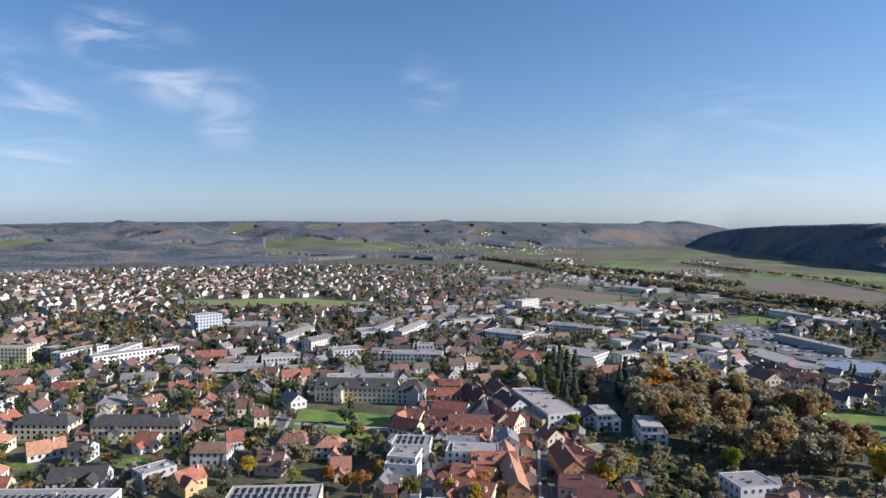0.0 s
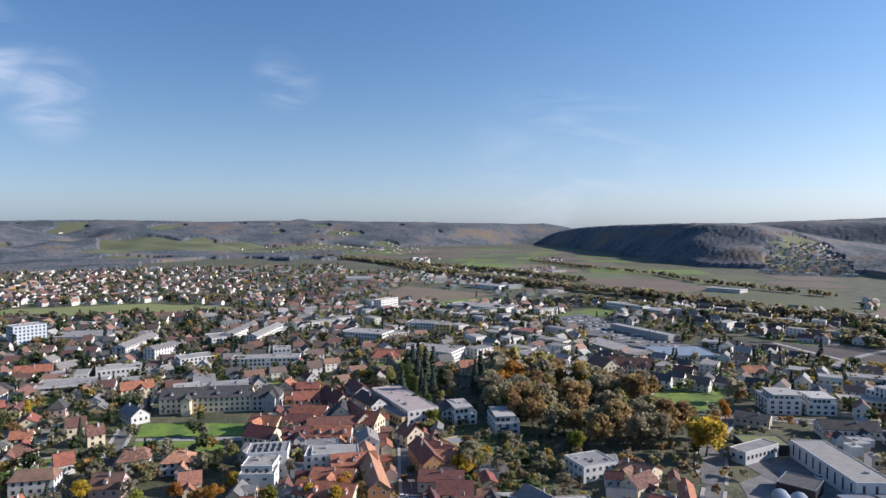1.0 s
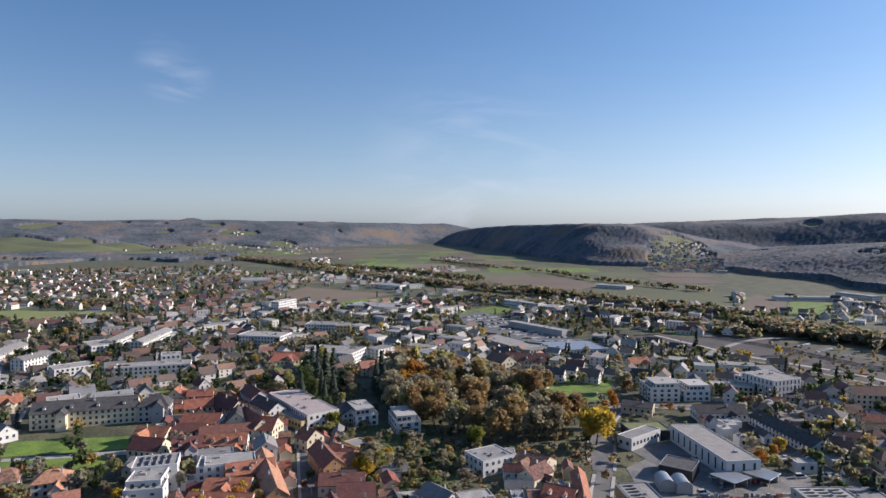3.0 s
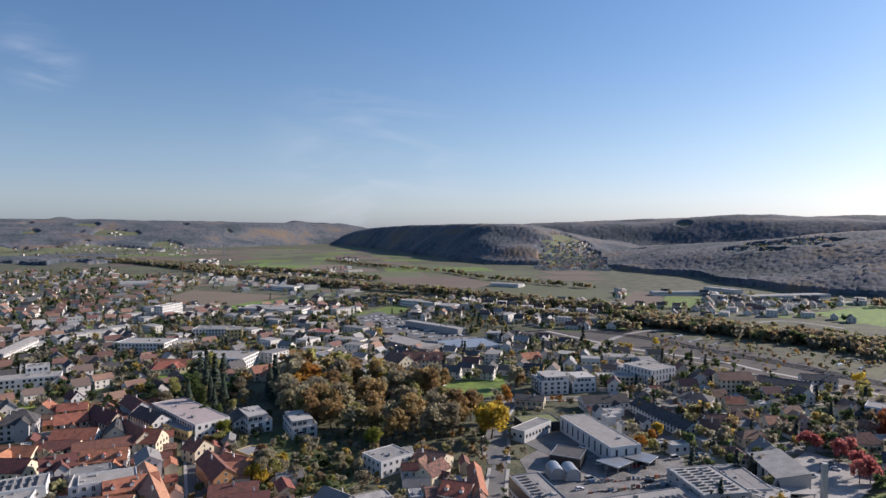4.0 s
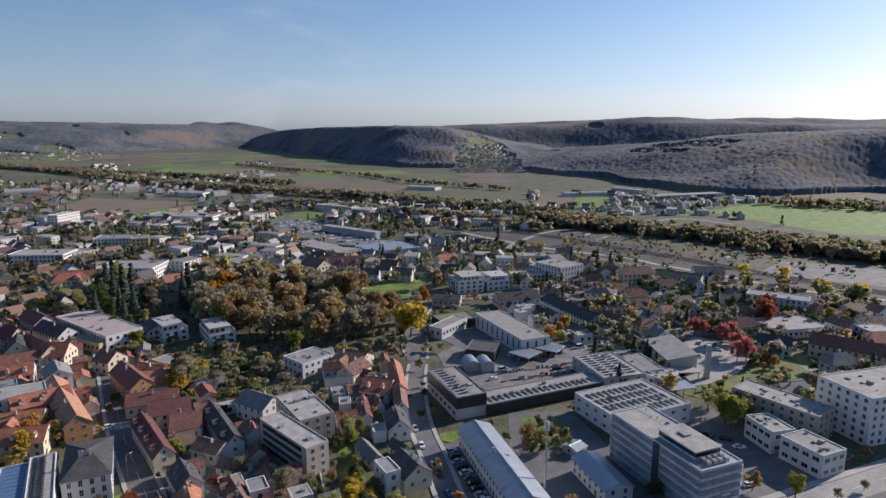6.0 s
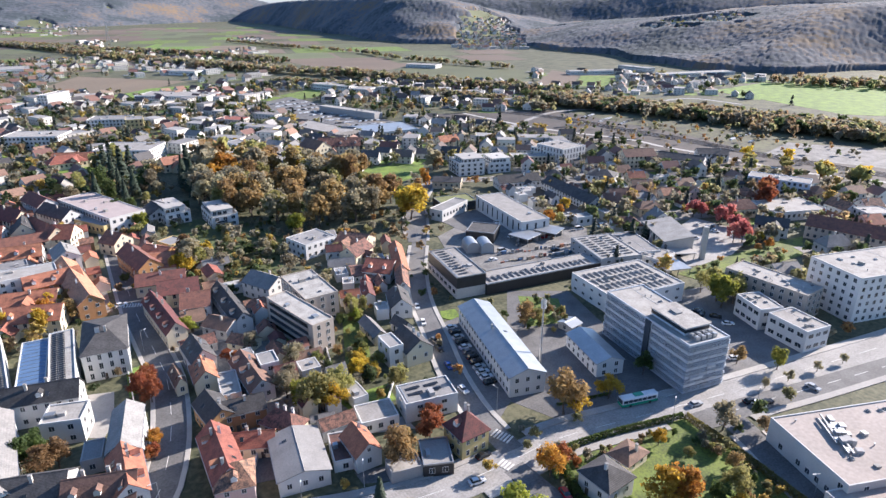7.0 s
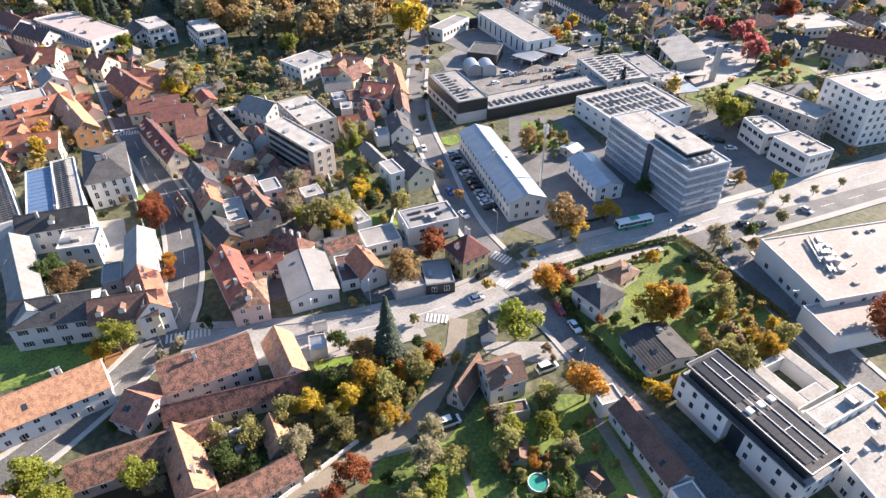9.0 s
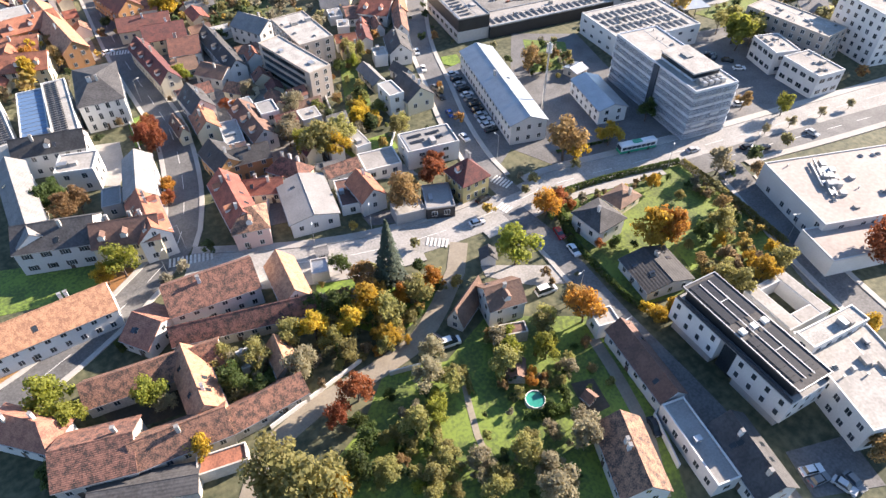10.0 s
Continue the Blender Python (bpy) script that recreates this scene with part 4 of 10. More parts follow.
def car(x, y, rot, colour="car_white", kind="car", group=""):
    l, w, belt, body, roof, wheel, head, tail, made = car_data(kind)
    if colour not in made:
        made[colour] = (body.mesh("body", colour), roof.mesh("cabin", colour, "glass"))
    root = thing({"van": "van"}.get(kind, "car"), f"{colour[4:]} {'delivery van' if kind == 'van' else 'passenger car'} on asphalt", "van" if kind == "van" else "car", pose(x, y, 0.06, 0, 0, rot), group=group)
    part("body", made[colour][0], root)
    part("cabin", made[colour][1], root)
    for sx in (-0.31, 0.30):
        for sy in (-1, 1):
            part("wheel", wheel, root, m=pose(sx * l, sy * (w / 2 - 0.08), 0.31))
    if math.hypot(x, y) < 230:
        for sy in (-1, 1):
            part("headlight", head, root, m=pose(l / 2, sy * (w / 2 - 0.35), belt - 0.2))
            part("tail_light", tail, root, m=pose(-l / 2, sy * (w / 2 - 0.35), belt - 0.2))
    return root


def car_lot(pts, count, seed, label="rows of parked cars far off"):
    """A far yard full of parked cars, past counting."""
    s = Shape()
    rnd = random.Random(seed)
    (x0, y0), (x1, y1), (x2, y2), (x3, y3) = pts
    rows_ = max(2, count // 16)
    for k in range(rows_):
        for j in range(16):
            u, v = (j + 0.5) / 16, (k + 0.5) / rows_
            if rnd.random() < 0.25:
                continue
            x = (x0 * (1 - u) + x1 * u) * (1 - v) + (x3 * (1 - u) + x2 * u) * v
            y = (y0 * (1 - u) + y1 * u) * (1 - v) + (y3 * (1 - u) + y2 * u) * v
            a, c = rnd.uniform(0.9, 1.1), rnd.choice((0, 0, 1, 2, 3))
            s.box(x - 2.1, x + 2.1, y - 0.9, y + 0.9, 0.3, 0.95, c)
            s.box(x - 1.3, x + 1.1, y - 0.75, y + 0.75, 0.95, 1.45, c)
    return tagged(new("parked_cars", s.mesh("parked_cars", "car_white", "car_black", "car_silver", "car_grey")), label, "cars", kind="stuff")


HEDGES = [0]


def hedge(pts, width, h, colour="green", label=""):
    """A clipped hedge along a line: leaf sprays over a rounded core."""
    HEDGES[0] += 1
    line = spline(pts, 2.0)
    r = np.random.RandomState(HEDGES[0])
    length = sum((b - a).length for a, b in zip(line, line[1:]))
    n = int(length * (2 * h + width) * 28)
    i = r.randint(0, len(line) - 1, n)
    f = r.rand(n)
    P0 = np.array([[line[k].x, line[k].y] for k in range(len(line))])
    base = P0[i] + (P0[i + 1] - P0[i]) * f[:, None]
    d = P0[i + 1] - P0[i]
    d /= np.linalg.norm(d, axis=1)[:, None]
    ang = r.uniform(0, math.pi, n)
    off, z = np.cos(ang) * width / 2 * r.uniform(0.75, 1.1, n), (0.25 + 0.75 * np.sin(ang)) * h * r.uniform(0.7, 1.08, n)
    p = np.stack([base[:, 0] + d[:, 1] * off, base[:, 1] - d[:, 0] * off, z], 1)
    t = r.normal(size=(n, 3))
    t /= np.linalg.norm(t, axis=1)[:, None]
    b = np.cross(t, r.normal(size=(n, 3)))
    b /= np.linalg.norm(b, axis=1)[:, None]
    s = (0.17 * r.uniform(0.6, 1.4, n))[:, None]
    v = np.stack([p - t * s, p + b * s, p + t * s, p - b * s], 1).reshape(-1, 3)
    me = bpy.data.meshes.new("hedge")
    me.from_pydata(v.tolist(), [], np.arange(n * 4).reshape(-1, 4).tolist())
    me.materials.append(MATS["leaf_" + colour])
    return tagged(new("hedge", me), label or f"{TREE_WORDS[colour]} clipped garden hedge", "hedge")


def lamp_post(x, y, rot, h=8.0):
    root = thing("street_lamp", "grey steel street lamp with a short arm", "street lamp", pose(x, y, 0, 0, 0, rot), group="street lamps")
    part("pole", Shape().tube(0, 0, 0, h, 0.09, 0.05, 8).mesh("pole", "steel"), root)
    part("arm", Shape().box(0, 1.4, -0.04, 0.04, h - 0.08, h).mesh("arm", "steel"), root)
    part("lamp_head", Shape().box(1.2, 2.0, -0.14, 0.14, h - 0.06, h + 0.08).mesh("lamp_head", "frame"), root)
    return root


def bus(x, y, rot):
    root = thing("bus", "white and green city bus standing at its stop", "bus", pose(x, y, 0.12, 0, 0, rot))
    part("body", Shape().prism([(-1.25, 1.15), (1.25, 1.15), (1.25, 2.75), (1.05, 3.0), (-1.05, 3.0), (-1.25, 2.75)], -6, 6).mesh("body", "car_white"), root, "white upper body")
    part("skirt", Shape().box(-6.02, 6.02, -1.27, 1.27, 0.3, 1.2).mesh("skirt", "bus_green"), root, "green lower body")
    for sy in (-1, 1):
        for j in range(7):
            part("window", Shape().box(-0.72, 0.72, -0.02, 0.02, 1.45, 2.4).mesh("window", "glass"), root, m=pose(-4.9 + j * 1.6, sy * 1.26, 0))
    for sx in (-1, 1):
        part("windscreen", Shape().box(-0.02, 0.02, -1.1, 1.1, 1.3, 2.6).mesh("windscreen", "glass"), root, m=pose(sx * 6.02, 0, 0))
    wheel = car_data("car")[5]
    for sx in (-3.2, 3.4):
        for sy in (-1, 1):
            part("wheel", wheel, root, m=pose(sx, sy * 1.15, 0.42) @ Matrix.Diagonal((1.5, 1.5, 1.5, 1)))
    part("roof_unit", Shape().box(-1.6, 1.2, -0.8, 0.8, 3.0, 3.25).mesh("roof_unit", "bus_green"), root)
    part("roof_unit", Shape().box(2.6, 4.4, -0.7, 0.7, 3.0, 3.2).mesh("roof_unit", "car_white"), root)
    return root


def radio_mast(x, y, h):
    root = thing("radio_mast", "slim grey radio mast with white antenna panels", "mast", pose(x, y, 0))
    part("pole", Shape().tube(0, 0, 0, h, 0.42, 0.25, 10).mesh("pole", "steel"), root)
    for j in range(6):
        a = j * 60
        part("antenna", Shape().box(-0.18, 0.18, -0.08, 0.08, -1.2, 1.2).mesh("antenna", "frame"), root, m=pose(0.75 * math.cos(radians(a)), 0.75 * math.sin(radians(a)), h - 1.6, 0, 0, a + 90))
    part("platform", Shape().tube(0, 0, h - 3.2, h - 3.05, 0.9, 0.9, 12).mesh("platform", "steel"), root)
    return root


def pool(x, y, r):
    root = thing("swimming_pool", "round garden pool with green water", "pool", pose(x, y, 0))
    n = 20
    s = Shape()
    for j in range(n):
        p, q = 6.2832 * j / n, 6.2832 * (j + 1) / n
        ring = lambda a, rr, z: (rr * math.cos(a), rr * math.sin(a), z)
        s.face([ring(p, r, 0), ring(q, r, 0), ring(q, r, 1.2), ring(p, r, 1.2)])
        s.face([ring(p, r, 1.2), ring(q, r, 1.2), ring(q, r - 0.18, 1.2), ring(p, r - 0.18, 1.2)])
        s.face([ring(q, r - 0.18, 0.5), ring(p, r - 0.18, 0.5), ring(p, r - 0.18, 1.2), ring(q, r - 0.18, 1.2)])
    part("rim", s.mesh("rim", "frame"), root)
    w_ = Shape()
    w_.face([((r - 0.18) * math.cos(6.2832 * j / n), (r - 0.18) * math.sin(6.2832 * j / n), 0.98) for j in range(n)])
    part("water", w_.mesh("water", "pool"), root, "still green pool water")
    return root


def pylon(x, y, h):
    root = thing("power_pylon", "grey lattice power pylon on the plain", "pylon", pose(x, y, 0))
    s = Shape()
    for sx in (-1, 1):
        for sy in (-1, 1):
            for k in range(6):
                z0, z1 = k * h / 6, (k + 1) * h / 6
                a, b = 4.5 * (1 - z0 / h) + 0.4, 4.5 * (1 - z1 / h) + 0.4
                s.face([(sx * a - 0.25, sy * a, z0), (sx * a + 0.25, sy * a, z0), (sx * b + 0.25, sy * b, z1), (sx * b - 0.25, sy * b, z1)])
                s.face([(sx * a, sy * a - 0.25, z0), (sx * a, sy * a + 0.25, z0), (-sx * b, sy * b + 0.25, z1), (-sx * b, sy * b - 0.25, z1)])
    part("tower", s.mesh("tower", "steel"), root)
    for z in (0.72, 0.86, 0.97):
        part("arm", Shape().box(-7, 7, -0.3, 0.3, z * h, z * h + 0.6).mesh("arm", "steel"), root)
    return root


def vault_shed(x, y, w, l, rot):
    """An open store under a barrel roof of pale metal."""
    root = thing("vaulted_shed", "pale grey barrel-roofed shed in the works yard", "shed", pose(x, y, 0, 0, 0, rot))
    n, h = 12, 2.8
    arch = [(w / 2 * math.cos(math.pi * j / n), h + 0.42 * w * math.sin(math.pi * j / n)) for j in range(n + 1)]
    inner = [(p * 0.95, q - 0.12) for p, q in arch]
    roof = Shape().prism(arch + inner[::-1], -l / 2, l / 2)
    part("roof", roof.mesh("roof", "metal"), root)
    for sx in (-1, 1):
        part("end_wall", Shape().prism([(-w / 2 + 0.2, -0.2), (w / 2 - 0.2, -0.2)] + inner, -0.1, 0.1).mesh("end_wall", "grey"), root, m=pose(sx * (l / 2 - 0.4), 0, 0))
    for sy in (-1, 1):
        part("side_wall", Shape().box(-l / 2, l / 2, -0.12, 0.12, -0.2, h).mesh("side_wall", "grey"), root, m=pose(0, sy * (w / 2 - 0.15), 0))
    return root


def rails(pts, offsets):
    """Pairs of rails along a line of the track bed."""
    line = spline(pts, 14)
    for o in offsets:
        for d in (-0.75, 0.75):
            strip("rail", line, o + d - 0.12, o + d + 0.12, 0.34, "rail", "worn steel rail of the railway", "railway")


def wall_run(pts, h, t=0.3, material="white", label="white plastered garden wall"):
    line = [Vector(p) for p in pts]
    s = Shape()
    for a, b in zip(line, line[1:]):
        d = (b - a).normalized()
        n = Vector((d.y, -d.x)) * t / 2
        q = [a + n, b + n, b - n, a - n]
        lo, hi = [(v.x, v.y, -0.2) for v in q], [(v.x, v.y, h) for v in q]
        s.face(hi[::-1])
        for i in range(4):
            s.face([lo[(i + 1) % 4], lo[i], hi[i], hi[(i + 1) % 4]])
    return tagged(new("garden_wall", s.mesh("garden_wall", material)), label, "wall")

# ---- special buildings ----


def solar_office(x, y, l, w, rot, h, wall="white", storeys=3, roof="gravel", label=""):
    """Two white wings with a glazed recess between them, under one dark set-back floor and a roof full of panels."""
    root = thing("office_building", label, "building", pose(x, y, 0, 0, 0, rot))
    FOOT.append((x, y, l, w, rot))
    gap0, gap1 = -l * 0.07, l * 0.07
    a, b = l / 2, w / 2
    for x0, x1 in ((-a, gap0), (gap1, a)):
        wing = part("wing", Shape().box(x0, x1, -b, b, h / storeys, h).mesh("wing", wall), root)
        part("ground_floor", Shape().box(x0 + 0.9, x1 - 0.9, -b + 1.1, b - 1.1, -0.3, h / storeys).mesh("ground_floor", "grey"), root, "recessed grey ground floor")
        n = int((x1 - x0) / 2.6)
        for sy, turn in ((-1, 0), (1, 180)):
            for k in range(1, storeys):
                for j in range(n):
                    part("window", window_data(0.95, 1.5, 0), wing, m=pose(x0 + (j + 0.5) * (x1 - x0) / n, sy * b, 1.9 + k * h / storeys, 0, 0, turn))
    for k in range(1, storeys):
        for j in range(int(w / 2.6)):
            for sx, turn in ((-a, -90), (a, 90)):
                part("window", window_data(0.95, 1.5, 0), root, m=pose(sx, -b + (j + 0.5) * w / int(w / 2.6), 1.9 + k * h / storeys, 0, 0, turn))
    part("glazed_link", Shape().box(gap0, gap1, -b + 2.2, b - 2.2, -0.3, h).mesh("glazed_link", "glass"), root, "dark glazed recess between the wings")
    part("terrace", Shape().box(-a + 0.1, a - 0.1, -b + 0.1, b - 0.1, h, h + 0.15).mesh("terrace", "greyroof"), root)
    a, b = a - 1.2, b - 1.5
    part("top_floor", Shape().box(-a, a, -b, b, h + 0.15, h + 3.0).mesh("top_floor", "black"), root, "dark set-back top floor")
    part("top_roof", Shape().box(-a - 0.9, a + 0.9, -b - 0.9, b + 0.9, h + 3.0, h + 3.3).mesh("top_roof", "darktile"), root)
    rail = Shape()
    for x0, x1, y0, y1 in ((-a - 0.9, a + 0.9, -b - 0.9, -b - 0.7), (-a - 0.9, a + 0.9, b + 0.7, b + 0.9), (-a - 0.9, -a - 0.7, -b - 0.7, b + 0.7), (a + 0.7, a + 0.9, -b - 0.7, b + 0.7)):
        rail.box(x0, x1, y0, y1, h + 3.3, h + 3.55)
    part("roof_edge", rail.mesh("roof_edge", "steel"), root)
    for py in (-b * 0.33, b * 0.33):
        part("roof_pipe", Shape().box(-a + 0.5, a - 0.5, -0.09, 0.09, 0, 0.12).mesh("roof_pipe", "white"), root, "long white pipe between panel rows", m=pose(0, py, h + 3.62))
    for px in (-a * 0.55, a * 0.45):
        part("roof_pipe", Shape().box(-0.08, 0.08, -b * 0.32, b * 0.32, 0, 0.1).mesh("roof_pipe", "white"), root, m=pose(px, 0, h + 3.74))
    for sy in (-1, 1):
        part("balustrade", Shape().box(-a - 1.0, a + 1.0, -0.03, 0.03, 0, 0.95).mesh("balustrade", "glass"), root, "dark glass balustrade of the roof terrace", m=pose(0, sy * (b + 1.35), h + 0.15))
    for y0, y1 in ((-b, -b * 0.36), (-b * 0.30, b * 0.30), (b * 0.36, b)):
        panels(root, -a, -1.6, y0, y1, h + 3.3, 1.12, (y1 - y0) / 3 - 0.01, 1.05, (y1 - y0) / 5.2, tilt=5)
        panels(root, 1.6, a, y0, y1, h + 3.3, 1.12, (y1 - y0) / 3 - 0.01, 1.05, (y1 - y0) / 5.2, tilt=5)
    for j in range(3):
        part("skylight", Shape().box(-0.7, 0.7, -0.6, 0.6, 0, 0.7).mesh("skylight", "frame"), root, m=pose(0, (j - 1) * 3.0, h + 3.3))
    return root


def court_block(x, y, l, w, rot, h, wall="white", storeys=1, roof="whiteroof", label=""):
    root = thing("building", label, "building", pose(x, y, 0, 0, 0, rot))
    FOOT.append((x, y, l, w, rot))
    a, b = l / 2, w / 2
    for x0, x1, y0, y1 in ((-a, a, -b, -b * 0.45), (-a, a, b * 0.5, b), (-a, -a * 0.75, -b * 0.45, b * 0.5), (a * 0.5, a, -b * 0.45, b * 0.5)):
        part("wing", Shape().box(x0, x1, y0, y1, -0.3, h).mesh("wing", wall), root)
        part("roof", Shape().box(x0 + 0.25, x1 - 0.25, y0 + 0.25, y1 - 0.25, h, h + 0.1).mesh("roof", roof), root)
    return root


def glass_tower(x, y, l, w, rot, h, label=""):
    root = block(x, y, l, w, rot, h, "silver", "whiteroof", 6, label, windows=False, boxes=3, name="office_tower")
    step = h / 6
    for k in range(6):
        z = k * step + 0.55
        part("window_band", Shape().box(-l / 2 - 0.05, l / 2 + 0.05, -w / 2 - 0.05, w / 2 + 0.05, z, z + 1.75).mesh("window_band", "glass"), root)
        for j in range(5):
            zz = z + 0.1 + j * 0.36
            part("louvre", Shape().box(-l / 2 - 0.24, l / 2 + 0.24, -w / 2 - 0.24, w / 2 + 0.24, zz, zz + 0.11).mesh("louvre", "silver"), root)
    part("stair_bay", Shape().box(l * 0.02, l * 0.08, -w / 2 - 0.5, w / 2 + 0.5, 0, h).mesh("stair_bay", "glass"), root, "tall glazed stair bay")
    for sx in (-1, 1):
        for j in range(int(w / 3.2)):
            part("mullion", Shape().box(-0.05, 0.05, -0.06, 0.06, 0.4, h - 0.3).mesh("mullion", "steel"), root, m=pose(sx * (l / 2 + 0.27), -w / 2 + (j + 0.5) * 3.2, 0))
    for sy in (-1, 1):
        for j in range(int(l / 3.2)):
            part("mullion", Shape().box(-0.06, 0.06, -0.05, 0.05, 0.4, h - 0.3).mesh("mullion", "steel"), root, m=pose(-l / 2 + (j + 0.5) * 3.2, sy * (w / 2 + 0.27), 0))
    for sy, sz, sw in ((0.12, 0.47, 1.6), (-0.22, 0.3, 2.6), (0.2, 0.22, 1.3)):
        part("sign_plate", Shape().box(-0.05, 0.05, -sw, sw, -0.4, 0.4).mesh("sign_plate", "white"), root, "plain white sign plate", m=pose(l / 2 + 0.38, sy * w, sz * h))
    part("penthouse", Shape().box(-l * 0.02, l * 0.36, -w * 0.30, w * 0.30, h + 0.13, h + 2.6).mesh("penthouse", "silver"), root)
    part("penthouse_glazing", Shape().box(-l * 0.021, l * 0.361, -w * 0.305, w * 0.305, h + 0.9, h + 2.1).mesh("penthouse_glazing", "glass"), root)
    part("penthouse_roof", Shape().box(-l * 0.03, l * 0.37, -w * 0.33, w * 0.33, h + 2.6, h + 2.8).mesh("penthouse_roof", "gravel"), root)
    part("roof_hatch", Shape().box(-1.6, 1.6, -1.2, 1.2, 0, 0.5).mesh("roof_hatch", "greyroof"), root, m=pose(l * 0.12, 0, h + 2.8))
    for j in range(8):
        part("cooling_unit", Shape().box(-0.7, 0.7, -0.8, 0.8, 0, 1.2).box(-0.5, 0.5, -0.5, 0.5, 1.2, 1.35).mesh("cooling_unit", "steel"), root, m=pose(l * 0.40 + (j % 2) * 1.8, (j // 2 - 1.5) * 2.2, h + 0.13))
    return root


def solar_hall(x, y, l, w, rot, h, wall="white", label="", roof="whiteroof", storeys=2):
    root = block(x, y, l, w, rot, h, wall, roof, storeys, label, boxes=1, windows=wall != "black", size=(1.6, 1.0), gap=5.0, name="hall")
    part("cable_tray", Shape().box(-l / 2 + 0.8, l / 2 - 0.8, -0.15, 0.15, 0, 0.16).mesh("cable_tray", "metal"), root, m=pose(0, -w / 2 + 0.9, h + 0.124))
    panels(root, -l / 2 + 1.4, l / 2 - 1.4, -w / 2 + 1.4, w / 2 - 1.4, h + 0.12, 2.75, 5.6, 1.25, 2.75, tilt=4)
    return root


def panel_bay(x, y, l, w, rot, h, wall="white", label=""):
    """A hall bay whose pale roof carries close rows of panels."""
    root = block(x, y, l, w, rot, h, wall, "gravel", 1, label, boxes=0, windows=False, name="hall_bay")
    panels(root, -l / 2 + 0.8, l / 2 - 0.8, -w / 2 + 0.7, w / 2 - 0.7, h + 0.12, 1.36, 1.9, 0.86, 1.12, tilt=3)
    return root


def canopy(x, y, l, w, rot, h, roof="metal", label=""):
    """A flat roof on posts over an open yard, with a low back wall."""
    root = thing("open_shed", label, "shed", pose(x, y, 0, 0, 0, rot))
    FOOT.append((x, y, l, w, rot))
    part("roof", Shape().box(-l / 2, l / 2, -w / 2, w / 2, h - 0.35, h).mesh("roof", roof), root)
    part("fascia", Shape().box(-l / 2 - 0.08, l / 2 + 0.08, -w / 2 - 0.08, w / 2 + 0.08, h - 0.3, h - 0.08).mesh("fascia", "steel"), root)
    for sx in (-1, 0, 1):
        for sy in (-1, 1):
            part("post", Shape().box(-0.12, 0.12, -0.12, 0.12, -0.2, h - 0.35).mesh("post", "steel"), root, m=pose(sx * (l / 2 - 0.4), sy * (w / 2 - 0.4), 0))
    part("back_wall", Shape().box(-l / 2 + 0.6, l / 2 - 0.6, -0.1, 0.1, -0.2, h - 0.36).mesh("back_wall", "steel"), root, m=pose(0, w * 0.32, 0))
    rnd = random.Random(int(x + y))
    for j in range(3):
        part("stored_crate", Shape().box(-0.8, 0.8, -0.6, 0.6, -0.05, rnd.uniform(0.8, 1.6)).mesh("stored_crate", rnd.choice(("bark", "grey", "whiteroof"))), root, m=pose(rnd.uniform(-0.35, 0.35) * l, rnd.uniform(-0.3, 0.2) * w, 0, 0, 0, rnd.uniform(0, 90)))
    return root


def apartments(x, y, l, w, rot, h, wall="beige", storeys=4, roof="gravel", label=""):
    root = block(x, y, l, w, rot, h, wall, roof, storeys, label, boxes=2, gap=3.2, size=(1.2, 1.6), sides="ew", name="apartment_house")
    step = h / storeys
    for sy in (-1, 1):
        for k in range(storeys):
            # dark band on the flat wall stands in for a shaded balcony recess
            part("balcony_recess", Shape().box(-l / 2 + 2, l / 2 - 3, -0.1, 0.1, k * step + 0.9, k * step + 2.3).mesh("balcony_recess", "glass"), root, m=pose(0, sy * w / 2, 0))
            part("balcony_rail", Shape().box(-l / 2 + 2, l / 2 - 3, -0.3, 0.3, k * step + 0.1, k * step + 0.9).mesh("balcony_rail", wall), root, m=pose(0, sy * (w / 2 + 0.2), 0))
    return root



